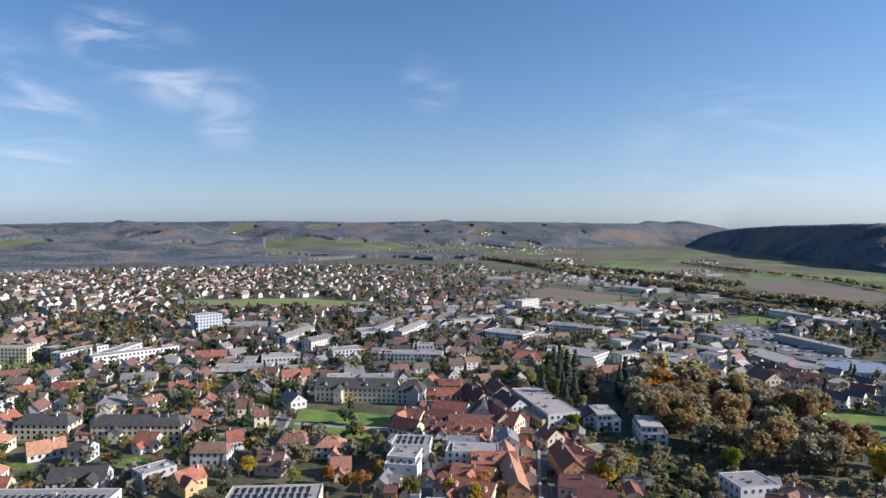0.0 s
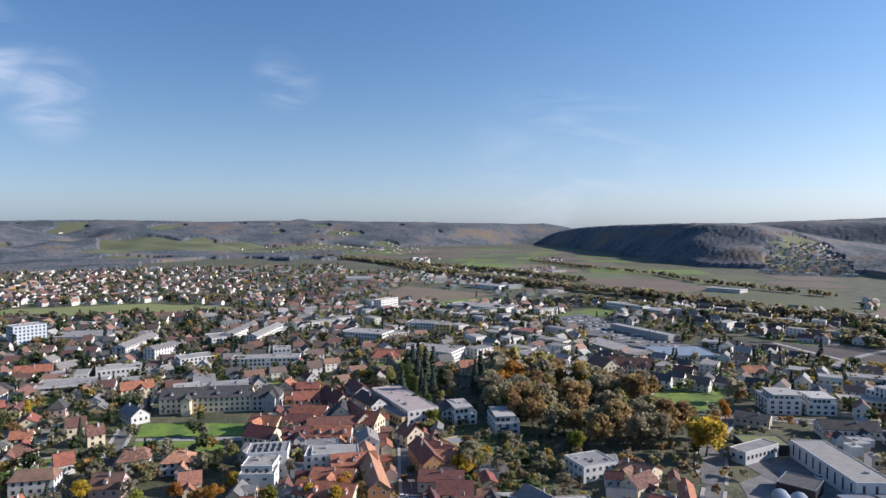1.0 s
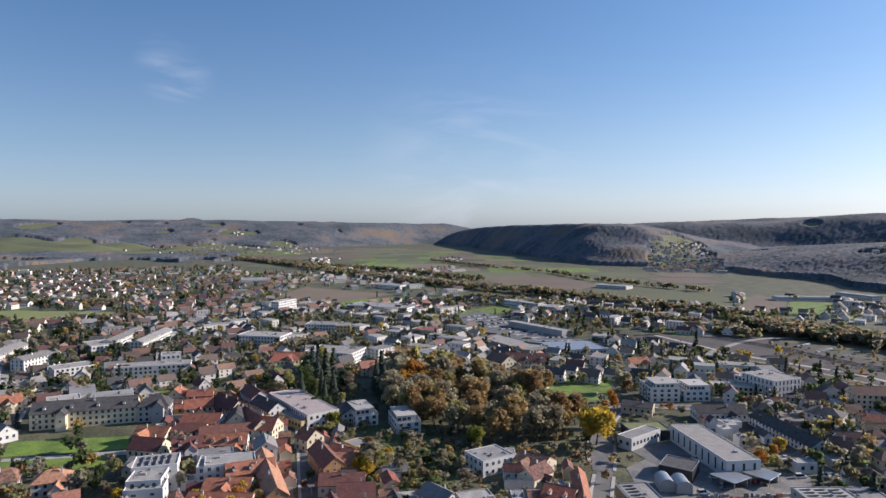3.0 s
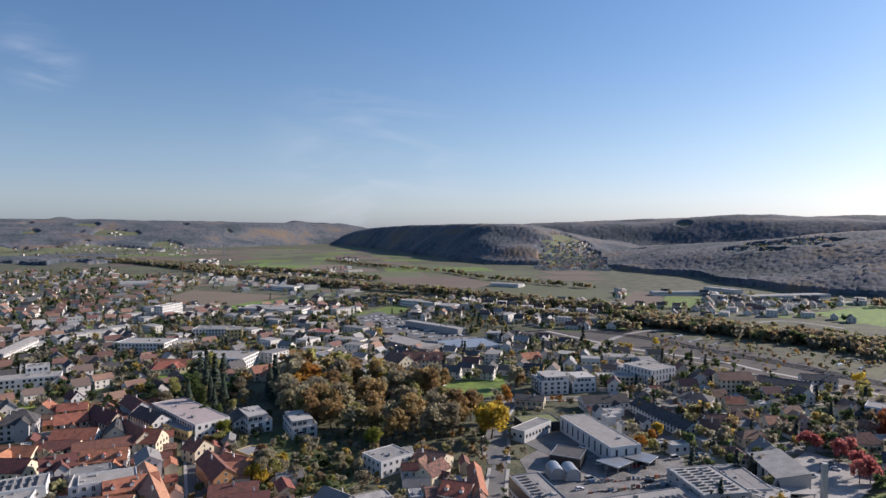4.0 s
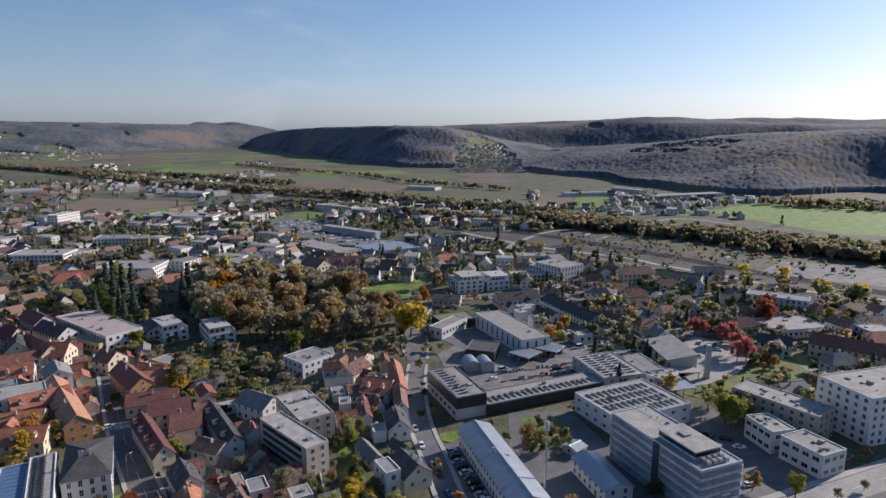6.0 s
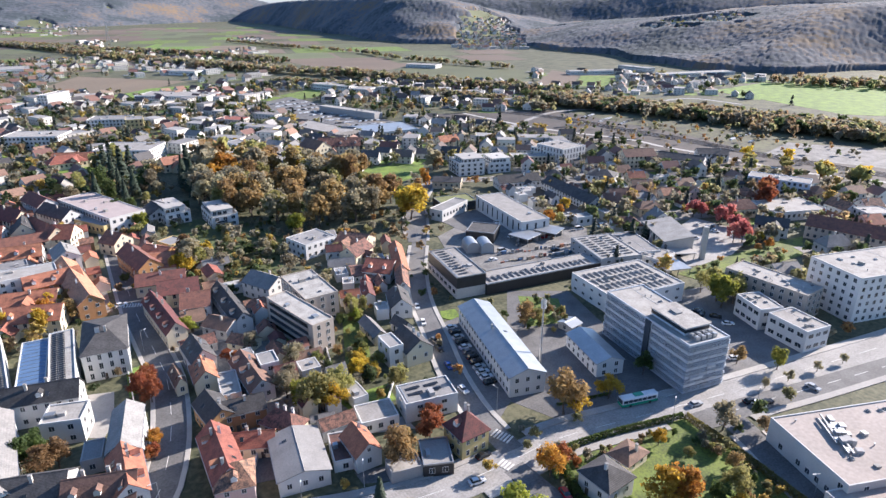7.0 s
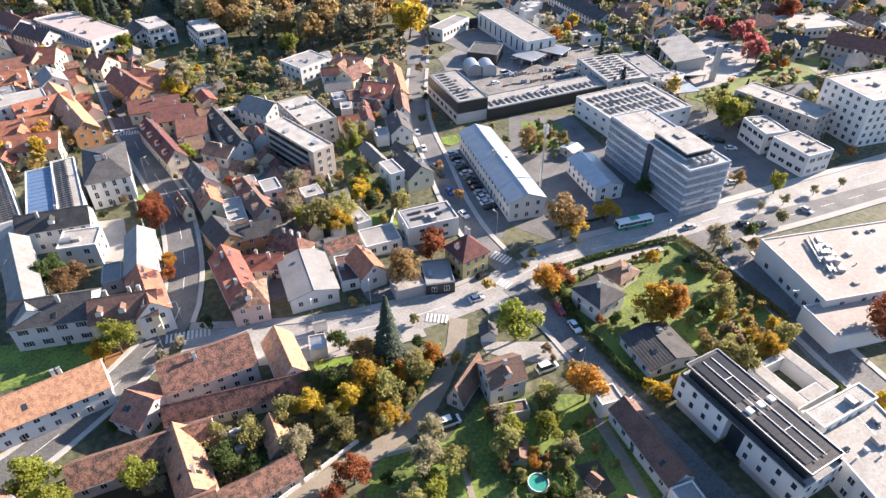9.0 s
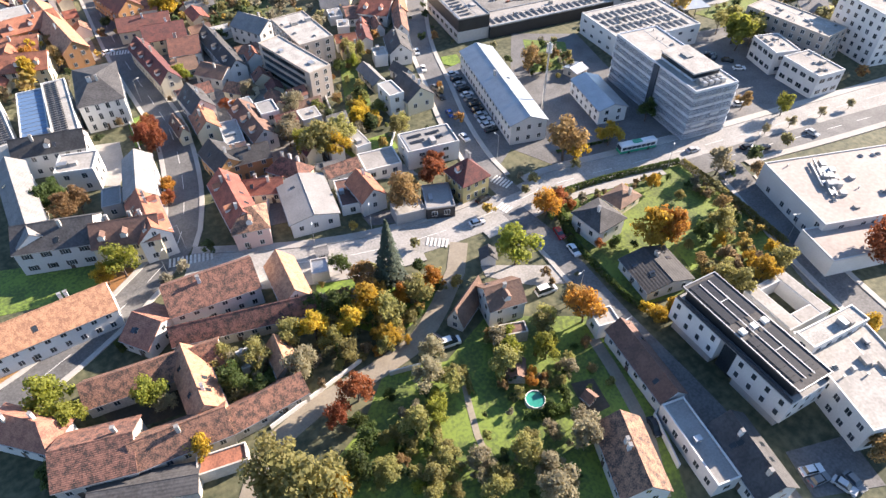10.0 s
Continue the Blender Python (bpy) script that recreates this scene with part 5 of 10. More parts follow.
def church(x, y, l, w, rot, h, wall="grey", storeys=1, roof="greyroof", label=""):
    root = thing("church", label, "church", pose(x, y, 0, 0, 0, rot))
    FOOT.append((x, y, l, w, rot))
    part("nave", Shape().prism([(-w / 2, -0.3), (w / 2, -0.3), (w / 2, h), (-w / 2, h * 0.72)], -l / 2, l / 2).mesh("nave", "concrete"), root)
    part("nave_roof", Shape().prism([(-w / 2 - 0.5, h * 0.72), (w / 2 + 0.3, h), (w / 2 + 0.3, h + 0.35), (-w / 2 - 0.5, h * 0.72 + 0.35)], -l / 2 - 0.4, l / 2 + 0.4).mesh("nave_roof", "whiteroof"), root)
    for j in range(4):
        px = -l / 2 + (j + 0.5) * l / 4
        part("glazing", Shape().box(px + 0.9, px + l / 4 - 0.9, -w / 2 - 0.06, -w / 2 + 0.1, 0.6, h * 0.66).mesh("glazing", "glass"), root)
    for j in range(5):
        px = -l / 2 + j * l / 4
        part("fin", Shape().prism([(-w / 2 - 2.6, -0.2), (-w / 2, -0.2), (-w / 2, h * 0.72), (-w / 2 - 0.6, h * 0.72)], px - 0.35, px + 0.35).mesh("fin", "concrete"), root)
    for j in range(3):
        py = -w / 2 + (j + 0.5) * w / 3
        part("end_glazing", Shape().box(-l / 2 - 0.06, -l / 2 + 0.1, py - 1.2, py + 1.2, 0.5, h * 0.6).mesh("end_glazing", "glass"), root)
    part("porch", Shape().box(l * 0.5, l * 0.5 + 7, -w * 0.5, w * 0.4, 3.0, 3.4).mesh("porch", "concrete"), root, "flat concrete porch roof")
    for sy in (-0.45, 0.35):
        part("porch_post", Shape().box(-0.15, 0.15, -0.15, 0.15, -0.2, 3.0).mesh("porch_post", "grey"), root, m=pose(l * 0.5 + 6.6, sy * w, 0))
    tower = part("tower", Shape().box(-1.0, 1.0, -1.0, 1.0, -0.3, h + 7).mesh("tower", "concrete"), root, m=pose(l / 2 + 6, w / 2 + 2, 0))
    for k in range(3):
        part("sound_slot", Shape().box(-1.03, 1.03, -1.03, 1.03, h + 3.6 + k * 0.9, h + 4.1 + k * 0.9).mesh("sound_slot", "steel"), tower)
    return root


def cube_villa(x, y, l, w, rot, h, storeys=3, label=""):
    """A white block with a set-back top floor, deep windows and balconies on its open sides."""
    root = thing("villa", label, "building", pose(x, y, 0, 0, 0, rot))
    FOOT.append((x, y, l, w, rot))
    step = h / storeys
    a, b, top = l / 2, w / 2, h - step
    part("body", Shape().box(-a, a, -b, b, -0.3, top).mesh("body", "white"), root)
    part("terrace", Shape().box(-a + 0.25, a - 0.25, -b + 0.25, b - 0.25, top, top + 0.08).mesh("terrace", "gravel"), root)
    part("top_floor", Shape().box(-a + 3.2, a - 0.6, -b + 0.6, b - 2.4, top + 0.08, h).mesh("top_floor", "white"), root)
    part("roof", Shape().box(-a + 2.7, a - 0.2, -b + 0.2, b - 2.0, h, h + 0.35).mesh("roof", "concrete"), root)
    part("roof_light", ROOF_LIGHT, root, m=pose(1.5, -1.0, h + 0.35))
    rail = Shape()
    for x0, x1, y0, y1 in ((-a, a, -b, -b + 0.12), (-a, a, b - 0.12, b), (-a, -a + 0.12, -b, b)):
        rail.box(x0, x1, y0, y1, top, top + 0.95)
    part("parapet", rail.mesh("parapet", "white"), root)
    for k in range(storeys):
        z, ra, rb = k * step, (a if k < storeys - 1 else a - 3.2), (b if k < storeys - 1 else b - 2.4)
        for sy, turn in ((-1, 0), (1, 180)):
            yy = -b if sy < 0 and k < storeys - 1 else -b + 0.6 if sy < 0 else rb
            for j in range(int(l / 4.2)):
                part("window", window_data(1.9, 1.7, 1), root, m=pose(-ra + (j + 0.6) * 2 * ra / (int(l / 4.2) + 0.2), yy, z + step * 0.52, 0, 0, turn))
        for sx, turn in ((-1, -90), (1, 90)):
            xx = (-a if k < storeys - 1 else -a + 3.2) if sx < 0 else (a if k < storeys - 1 else a - 0.6)
            for j in range(int(w / 4.2)):
                part("window", window_data(1.9, 1.7, 1), root, m=pose(xx, -b + (j + 0.6) * 2 * rb / (int(w / 4.2) + 0.2), z + step * 0.52, 0, 0, turn))
        if 0 < k < storeys - 1:
            for sx, px in ((-1, -a - 0.75), (1, a + 0.75)):
                deck = part("balcony", Shape().box(-0.75, 0.75, -2.6, 2.6, 0, 0.18).mesh("balcony", "white"), root, m=pose(px, -b * 0.3, z))
                part("balcony_rail", Shape().box(sx * 0.72 - 0.03, sx * 0.72 + 0.03, -2.6, 2.6, 0.18, 1.1).mesh("balcony_rail", "glass"), deck)
    return root


BELTS = []


def belt(pts, width, h, count, mix, label):
    """A belt of trees along a line, too many to count; grown with the other far trees."""
    line = spline(pts, 12)
    r = np.random.RandomState(count)
    i = r.randint(0, len(line) - 1, count)
    f = r.rand(count)
    xs = np.array([line[k].x + (line[k + 1].x - line[k].x) * q for k, q in zip(i, f)]) + r.normal(size=count) * width * 0.35
    ys = np.array([line[k].y + (line[k + 1].y - line[k].y) * q for k, q in zip(i, f)]) + r.normal(size=count) * width * 0.35
    colours = ("brown", "brown", "olive", "bare", "bare", "brown", "olive", "olive", "bare", "green") if mix == "russet" else ("bare", "brown", "olive", "bare", "green", "brown")
    trees = {}
    for x, y, q in zip(xs, ys, r.uniform(0.55, 1.1, count)):
        trees.setdefault(colours[r.randint(len(colours))], []).append((float(x), float(y), float(h * q)))
    BELTS.append((label, trees))


def roof_plant(x, y, z, count, rot):
    """Ventilation units and pipes standing on a flat roof."""
    root = thing("ventilation_plant", "grey ventilation units and pipes on the roof", "ventilation", pose(x, y, z, 0, 0, rot))
    rnd = random.Random(count)
    for j in range(count):
        a, b, c = rnd.uniform(0.6, 1.3), rnd.uniform(0.5, 0.9), rnd.uniform(0.8, 1.6)
        part("unit", Shape().box(-a, a, -b, b, 0, c).mesh("unit", rnd.choice(("metal", "steel", "grey"))), root, m=pose((j % 4) * 3.0 - 4.5, (j // 4) * 2.6 - 2, 0))
    part("pipe", Shape().box(-6, 6, -0.2, 0.2, 0.5, 0.9).mesh("pipe", "steel"), root)
    part("pipe", Shape().box(-6, 4, 1.1, 1.5, 0.5, 0.9).mesh("pipe", "steel"), root)
    return root


# streets and ground of the near quarter
road([(-39.4, 106.3), (-20.3, 110.0), (-4.4, 116.1), (8.7, 123.1), (18.6, 130.0), (25.4, 141.3), (32.0, 158.2), (38.4, 183.1), (40.8, 207.6), (43.3, 236.4), (47.6, 269.1), (55.2, 322.4), (67.0, 413.9)], 8.2, walks=(1.3, 1.3), label='grey asphalt street curving between old houses', dashes=True)
# sun glare on this street is put into its pale base colour
road([(17.6, 121.1), (29.8, 112.3), (43.7, 103.3), (59.3, 96.1), (75.7, 91.2), (91.4, 88.6), (112.2, 86.2), (136.2, 78.3), (167.1, 68.1), (200.0, 58.3), (233.4, 48.5), (298.9, 30.1)], 10.5, walks=(2.5, 2.8), material='paleasphalt', dashes=True, label='wide pale main street bathed in low sun')
road([(94.4, 86.2), (93.6, 72.9), (90.7, 59.7), (86.7, 42.5), (83.6, 25.2), (80.1, 8.7), (76.3, -3.6)], 6.5, walks=(0, 1.2), label='narrow asphalt side street beside a long white wall')
road([(75.2, 85.6), (68.1, 78.5), (58.4, 72.5), (47.0, 67.3), (37.0, 67.0), (22.2, 67.8), (11.1, 66.0), (2.2, 57.8)], 4.6, walks=(0, 0), material='gravelpath', label='pale lane past the old farmyard')
road([(98.8, 90.8), (101.8, 107.0), (109.5, 127.7), (120.9, 150.2), (134.5, 177.1), (154.7, 206.7), (182.9, 241.0), (216.5, 286.6)], 7.0, walks=(1.5, 1.5), label='asphalt street past the parking bays')
road([(159.5, 66.1), (151.0, 48.9), (142.2, 32.5), (135.6, 17.5), (130.7, 3.8)], 8.5, walks=(1.5, 1.5), label='service road beside the supermarket')
patch('car_park', 'asphalt', [(125.1, 156.9), (136.4, 157.1), (114.3, 106.8), (103.8, 101.8), (105.8, 114.0)], 0.05, 'asphalt car park with marked bays', 'car park')
patch('forecourt', 'asphalt', [(167.4, 161.8), (186.8, 145.5), (156.0, 76.6), (118.9, 89.2), (113.7, 107.4)], 0.04, 'asphalt yard between office buildings', 'yard')
patch('rear_car_park', 'asphalt', [(192.8, 128.1), (247.9, 107.1), (211.9, 55.0), (163.9, 74.0)], 0.035, 'asphalt car park behind the office tower', 'car park')
patch('courtyard_garden', 'lawn', [(167.4, 155.5), (178.1, 143.4), (165.0, 128.7), (151.2, 135.0)], 0.07, 'green strip of shrubs and grass', 'lawn')
patch('round_lawn', 'brightlawn', [(134.1, 164.6), (139.9, 162.6), (137.6, 157.2), (132.9, 156.8), (131.4, 160.2)], 0.2, 'small bright green traffic lawn', 'lawn')
patch('front_garden', 'brightlawn', [(40.9, 98.7), (54.6, 84.9), (64.1, 79.4), (61.7, 74.3), (44.6, 71.3), (34.5, 88.0)], 0.05, 'sunny lawn under autumn trees', 'lawn')
patch('villa_garden', 'lawn', [(108.5, 82.8), (147.5, 70.6), (139.6, 31.8), (107.7, 36.1), (93.6, 43.2), (100.8, 72.6)], 0.05, 'hedged villa lawn, sunlit and green', 'lawn')
patch('villa_lawn', 'brightlawn', [(115.8, 49.0), (129.8, 48.4), (130.1, 41.1), (112.4, 41.6)], 0.07, 'bright green lawn patch', 'lawn')
patch('long_garden', 'lawn', [(37.5, 65.7), (49.4, 59.5), (64.2, 63.3), (82.0, 48.5), (72.3, 19.8), (60.7, 5.5), (5.4, 51.4), (26.4, 57.9)], 0.045, 'long garden plots with mown grass', 'lawn')
patch('supermarket_yard', 'asphalt', [(146.3, 51.2), (162.2, 53.0), (141.2, 20.2), (128.0, 19.1)], 0.05, 'dark asphalt delivery yard', 'yard')
patch('verge', 'leaflitter', [(0.3, 134.9), (10.6, 128.8), (-1.0, 113.3), (-3.4, 119.5)], 0.05, 'verge strewn with orange fallen leaves', 'verge')
patch('grass_bank', 'lawn', [(-17.9, 150.1), (1.9, 139.9), (-1.1, 126.5), (-21.3, 134.4)], 0.05, 'strip of grass below the white wing', 'lawn')
zebra(19.9, 123.7, -23.7, 11.4, 3.0)
zebra(70.9, 89.1, -47.4, 6.3, 3.0)
zebra(100.6, 96.7, -75.5, 6.6, 3.5)
zebra(152.0, 80.0, -18.5, 8.2, 3.0)
zebra(93.4, 88.0, -79.8, 4.7, 3.0)
zebra(42.8, 245.3, -24.6, 10.0, 3.0)

# office quarter
solar_office(95.4, 20.1, 29.8, 10.3, -101.0, 9.6, wall='white', storeys=3, roof='gravel', label='white three-storey office with a dark solar-clad top floor')
block(81.6, 44.2, 4.6, 5.2, -111.3, 4.2, wall='white', storeys=1, roof='whiteroof', label='plain white gate block at the end of the long hall', boxes=0)
house(79.3, 31.5, 19.3, 5.7, -107.4, 4.2, 2.4, wall='white', roof='browntile', label='long low white hall with a dark red-brown roof', chimneys=0, storeys=1)
block(72.4, 13.9, 17.2, 5.0, -109.7, 4.2, wall='white', storeys=1, roof='greyroof', label='low white annex with a grey flat roof', boxes=1)
house(76.8, 6.2, 15.0, 7.8, -111.8, 4.6, 3.0, wall='white', roof='darktile', label='white house under a near-black tiled roof with skylights', chimneys=1)
house(60.0, 19.9, 14.4, 8.8, -119.6, 4.6, 3.4, wall='white', roof='oldtile', label='white barn with a weathered dark red tiled roof', chimneys=1, storeys=1)
court_block(117.2, 21.3, 12.8, 13.0, -101.7, 4.0, wall='white', roof='whiteroof', storeys=1, label='low white court building round a dark inner yard')
block(107.9, 1.3, 23.1, 16.4, -115.5, 7.5, wall='white', storeys=2, roof='whiteroof', label='white flat-roofed clinic with roof terraces', boxes=5)
block(111.4, 10.5, 4.4, 16.3, -102.7, 9.5, wall='white', storeys=3, roof='gravel', label='white upper block of the clinic', boxes=2)
block(172.0, 27.1, 25.9, 51.2, -117.0, 7.0, wall='white', storeys=2, roof='beigeroof', label='large white flat-roofed supermarket', boxes=7, skip=0.5)
block(149.3, 20.0, 11.5, 25.8, -114.6, 5.0, wall='white', storeys=1, roof='beigeroof', label='white entrance wing of the supermarket', boxes=0, windows=False)
house(129.6, 128.4, 48.9, 11.5, -112.7, 7.2, 2.2, wall='white', roof='metal', label='long white two-storey office with a sheet metal roof', chimneys=1, storeys=2, gap=2.6)
house(152.2, 106.0, 20.4, 9.5, -112.7, 5.2, 1.6, wall='white', roof='metal', label='white annex with a grey sheet metal roof', chimneys=0, storeys=2)
glass_tower(170.0, 93.0, 40.0, 15.4, -107.2, 16.5, label='silver-grey six-storey office tower with ribbed glass bands')
solar_hall(201.7, 128.3, 34.6, 26.7, -14.7, 7.5, wall='white', label='white industrial hall with rows of roof solar panels')
plinth_house = solar_hall(156.8, 181.8, 30.7, 12.9, -106.7, 9.0, wall='black', label='black-clad building with solar panels over a pale plinth')
part("plinth", Shape().box(-15.5, 15.5, -6.6, 6.6, -0.3, 4.4).mesh("plinth", "concrete"), plinth_house, "pale plinth storey")
for k_ in range(7):
    part("window", window_data(2.4, 1.5, 1), plinth_house, m=pose(-13.2 + k_ * 4.4, -6.6, 2.5))
    part("window", window_data(2.4, 1.5, 1), plinth_house, m=pose(-13.2 + k_ * 4.4, 6.6, 2.5, 0, 0, 180))
solar_hall(187.0, 162.4, 56.8, 12.3, -15.1, 4.5, wall='black', label='long low black wing with solar panels')

# old quarter beside the main street
apartments(84.2, 181.7, 29.8, 8.3, -84.8, 11.0, wall='beige', storeys=4, roof='gravel', label='beige four-storey apartment wing with balcony bands')
block(96.3, 197.2, 12.8, 24.8, -5.2, 11.0, wall='beige', storeys=4, roof='gravel', label='beige rear wing of the apartment house')
house(90.4, 100.0, 8.4, 8.6, -94.8, 6.8, 4.5, wall='yellow', roof='winetile', hip=4.0, label='yellow corner house with a steep dark red hipped roof', dormers=1, size=(0.9, 1.6), gap=2.0)
solar_hall(92.7, 120.0, 9.7, 15.7, -108.2, 6.0, wall='white', storeys=2, roof='greyroof', label='white flat house with solar panels on its roof')
block(77.7, 123.8, 8.7, 10.7, -107.0, 3.5, wall='white', storeys=1, roof='whiteroof', label='low white extension with a flat roof', boxes=0)
house(66.3, 113.8, 10.1, 6.9, -97.3, 5.2, 3.0, wall='white', roof='redtile', label='white gabled house with a red tiled roof', chimneys=1)
house(52.2, 120.7, 18.0, 12.4, -107.4, 4.8, 1.6, wall='white', roof='greyroof', label='white shop with a low grey roof', chimneys=0)
block(62.8, 117.5, 11.6, 5.8, -111.3, 3.0, wall='white', storeys=1, roof='browntile', label='low lean-to with a dark roof', boxes=1)
block(71.5, 102.0, 5.6, 8.2, -107.7, 3.2, wall='grey', storeys=1, roof='whiteroof', label='low car port with a white flat roof', boxes=0, windows=False)
block(80.1, 100.1, 10.0, 7.7, -119.6, 3.5, wall='black', storeys=1, roof='greyroof', label='dark timber pavilion beside the yellow house', boxes=1)
house(36.3, 130.3, 20.1, 7.7, -98.7, 6.5, 3.6, wall='pink', roof='redtile', label='pinkish corner house with a red tiled roof', dormers=2, chimneys=2)
house(36.1, 121.3, 8.6, 9.4, -21.8, 6.5, 3.4, wall='pink', roof='oldtile', hip=3.0, label='pinkish house front with a hipped red-brown roof', dormers=1)
house(46.2, 133.8, 10.5, 6.7, -30.6, 4.0, 2.4, wall='cream', roof='redtile', label='low wing with a red tiled roof')
house(42.1, 150.6, 12.1, 7.7, -89.6, 6.0, 3.0, wall='orange', roof='darktile', label='orange house with a dark roof and blue panels')
house(48.3, 147.4, 12.7, 7.6, -15.2, 6.0, 2.4, wall='orange', roof='darktile', label='orange courtyard house with a dark roof')
house(55.4, 135.5, 11.0, 6.8, -64.5, 4.5, 3.2, wall='cream', roof='oldtile', hip=3, label='small house with a dark red hipped roof')
house(58.0, 162.9, 20.6, 7.3, -95.0, 5.0, 3.0, wall='white', roof='browntile', label='white courtyard house with a brown roof')
block(64.2, 164.7, 7.4, 5.7, -101.2, 6.5, wall='white', storeys=2, roof='greyroof', label='small white flat-roofed house', boxes=0)
block(50.5, 162.0, 13.1, 5.7, -104.4, 4.5, wall='white', storeys=1, roof='whiteroof', label='white flat-roofed outbuilding', boxes=1)
house(49.3, 183.7, 12.5, 7.4, -93.0, 6.0, 3.6, wall='white', roof='darktile', label='old house with a dark steep roof on the street')
house(46.8, 172.5, 10.7, 6.8, -100.0, 5.0, 3.2, wall='cream', roof='redtile', label='small house with an orange-red roof')
house(48.5, 217.2, 32.0, 6.8, -91.4, 6.0, 3.6, wall='cream', roof='winetile', label='long old townhouse with a dark red-brown roof', chimneys=2)
house(71.2, 212.7, 32.6, 6.5, -95.4, 5.0, 3.2, wall='white', roof='darktile', label='long white house with a dark roof and small dormers', dormers=3)
house(60.4, 238.1, 14.9, 12.9, -16.9, 6.0, 3.2, wall='cream', roof='winetile', label='old house with weathered red-brown tiles')
house(62.5, 224.7, 10.6, 14.9, -21.6, 5.0, 3.0, wall='white', roof='winetile', label='courtyard house with weathered tiles', chimneys=2)
house(57.2, 213.3, 8.1, 9.4, -10.7, 4.0, 2.4, wall='white', roof='browntile', label='low courtyard wing with brown tiles')
house(63.4, 200.8, 10.8, 8.7, -60.7, 4.5, 2.2, wall='white', roof='browntile', label='white rear house with a brown roof')
house(89.1, 220.7, 14.9, 11.2, -70.4, 6.5, 3.2, wall='white', roof='greytile', label='white house with a grey tiled roof')
house(131.5, 209.8, 16.5, 12.0, -24.3, 3.5, 1.8, wall='white', roof='oldtile', label='long white garden wall house with red tiles', chimneys=0)
house(122.6, 175.3, 13.5, 8.0, -117.1, 5.0, 3.4, wall='white', roof='darktile', label='white gabled house with a dark roof')
house(134.2, 189.3, 17.5, 4.8, -122.7, 5.5, 2.8, wall='white', roof='oldtile', label='white house with a dark red roof')
house(106.6, 146.1, 12.3, 9.6, -98.3, 5.5, 3.6, wall='cream', roof='darktile', label='cream gabled house with a dark roof')
block(99.4, 147.7, 8.9, 5.0, -99.1, 7.5, wall='white', storeys=2, roof='greyroof', label='narrow white stair tower house', boxes=0)
house(104.0, 165.5, 13.5, 4.6, -99.0, 3.5, 1.8, wall='cream', roof='greytile', label='low outbuilding with pale tiles', chimneys=0)

# convent and glass hall
house(27.6, 207.8, 12.9, 25.3, -13.1, 9.5, 3.2, wall='white', roof='darktile', hip=6, label='grand white house with tall windows and a dark hipped roof', storeys=3, size=(1.0, 2.0))
panel_bay(-3.4, 211.4, 40.0, 7.2, -92.7, 8.0, wall='white', label='white hall bay with dense solar rows')
glazed = block(6.7, 203.6, 31.5, 7.6, -100.7, 8.2, wall='white', roof='blueglass', label='hall bay roofed in blue glazing', storeys=1, windows=False, boxes=0)
GLAZING_BAR = Shape().box(-0.05, 0.05, -3.5, 3.5, 0.0, 0.09).mesh("glazing_bar", "steel")
for k_ in range(13):
    part("glazing_bar", GLAZING_BAR, glazed, m=pose(-14.4 + k_ * 2.4, 0, 8.324))
panel_bay(14.2, 201.4, 35.8, 7.1, -99.2, 9.0, wall='white', label='white hall bay beside blue glazing with solar panels')
house(6.5, 184.5, 18.9, 7.4, -21.7, 8.0, 3.5, wall='white', roof='darktile', label='dark-roofed convent wing with a gabled dormer', dormers=1)
block(9.6, 172.4, 10.1, 8.8, -25.4, 7.0, wall='white', storeys=2, roof='whiteroof', label='white terrace wing of the convent', boxes=2)
house(-6.5, 162.2, 37.2, 7.1, -94.8, 8.5, 2.6, wall='white', roof='greytile', label='long white convent wing with a pale grey roof', chimneys=0)
shuttered = house(-2.7, 145.1, 18.1, 11.0, -26.3, 7.5, 3.8, wall='white', roof='darktile', label='white convent wing with dark shuttered windows', gap=4.2)
SHUTTER = Shape().box(-0.28, 0.28, -0.05, 0.02, -0.75, 0.75).mesh("shutter", "black")
for k_ in range(2):
    for j_ in range(4):
        for o_ in (-0.86, 0.86):
            part("shutter", SHUTTER, shuttered, "dark open shutter", m=pose((j_ - 1.5) * 17.1 / 4 + o_, -5.5, 3.75 * (k_ + 0.55)))
house(10.8, 134.9, 15.3, 9.1, -25.1, 7.5, 3.8, wall='cream', roof='browntile', label='cream convent wing with dormers in a brown roof', dormers=3)
house(16.3, 136.5, 16.6, 7.6, 81.7, 7.5, 3.4, wall='white', roof='redtile', label='street wing with a lit orange-red roof', chimneys=2)
house(20.4, 153.8, 19.1, 7.6, 72.0, 8.0, 2.6, wall='white', roof='greytile', label='street wing with a grey sheet metal roof', chimneys=0, over=0.3)
block(12.4, 155.3, 4.9, 8.3, -17.9, 4.0, wall='grey', storeys=1, roof='greyroof', label='grey flat-roofed shed in the convent yard', boxes=0)
house(-13.9, 119.4, 28.9, 9.1, 174.3, 6.0, 4.0, wall='white', roof='orangetile', label='long white farmhouse with a bright orange tiled roof', chimneys=2)

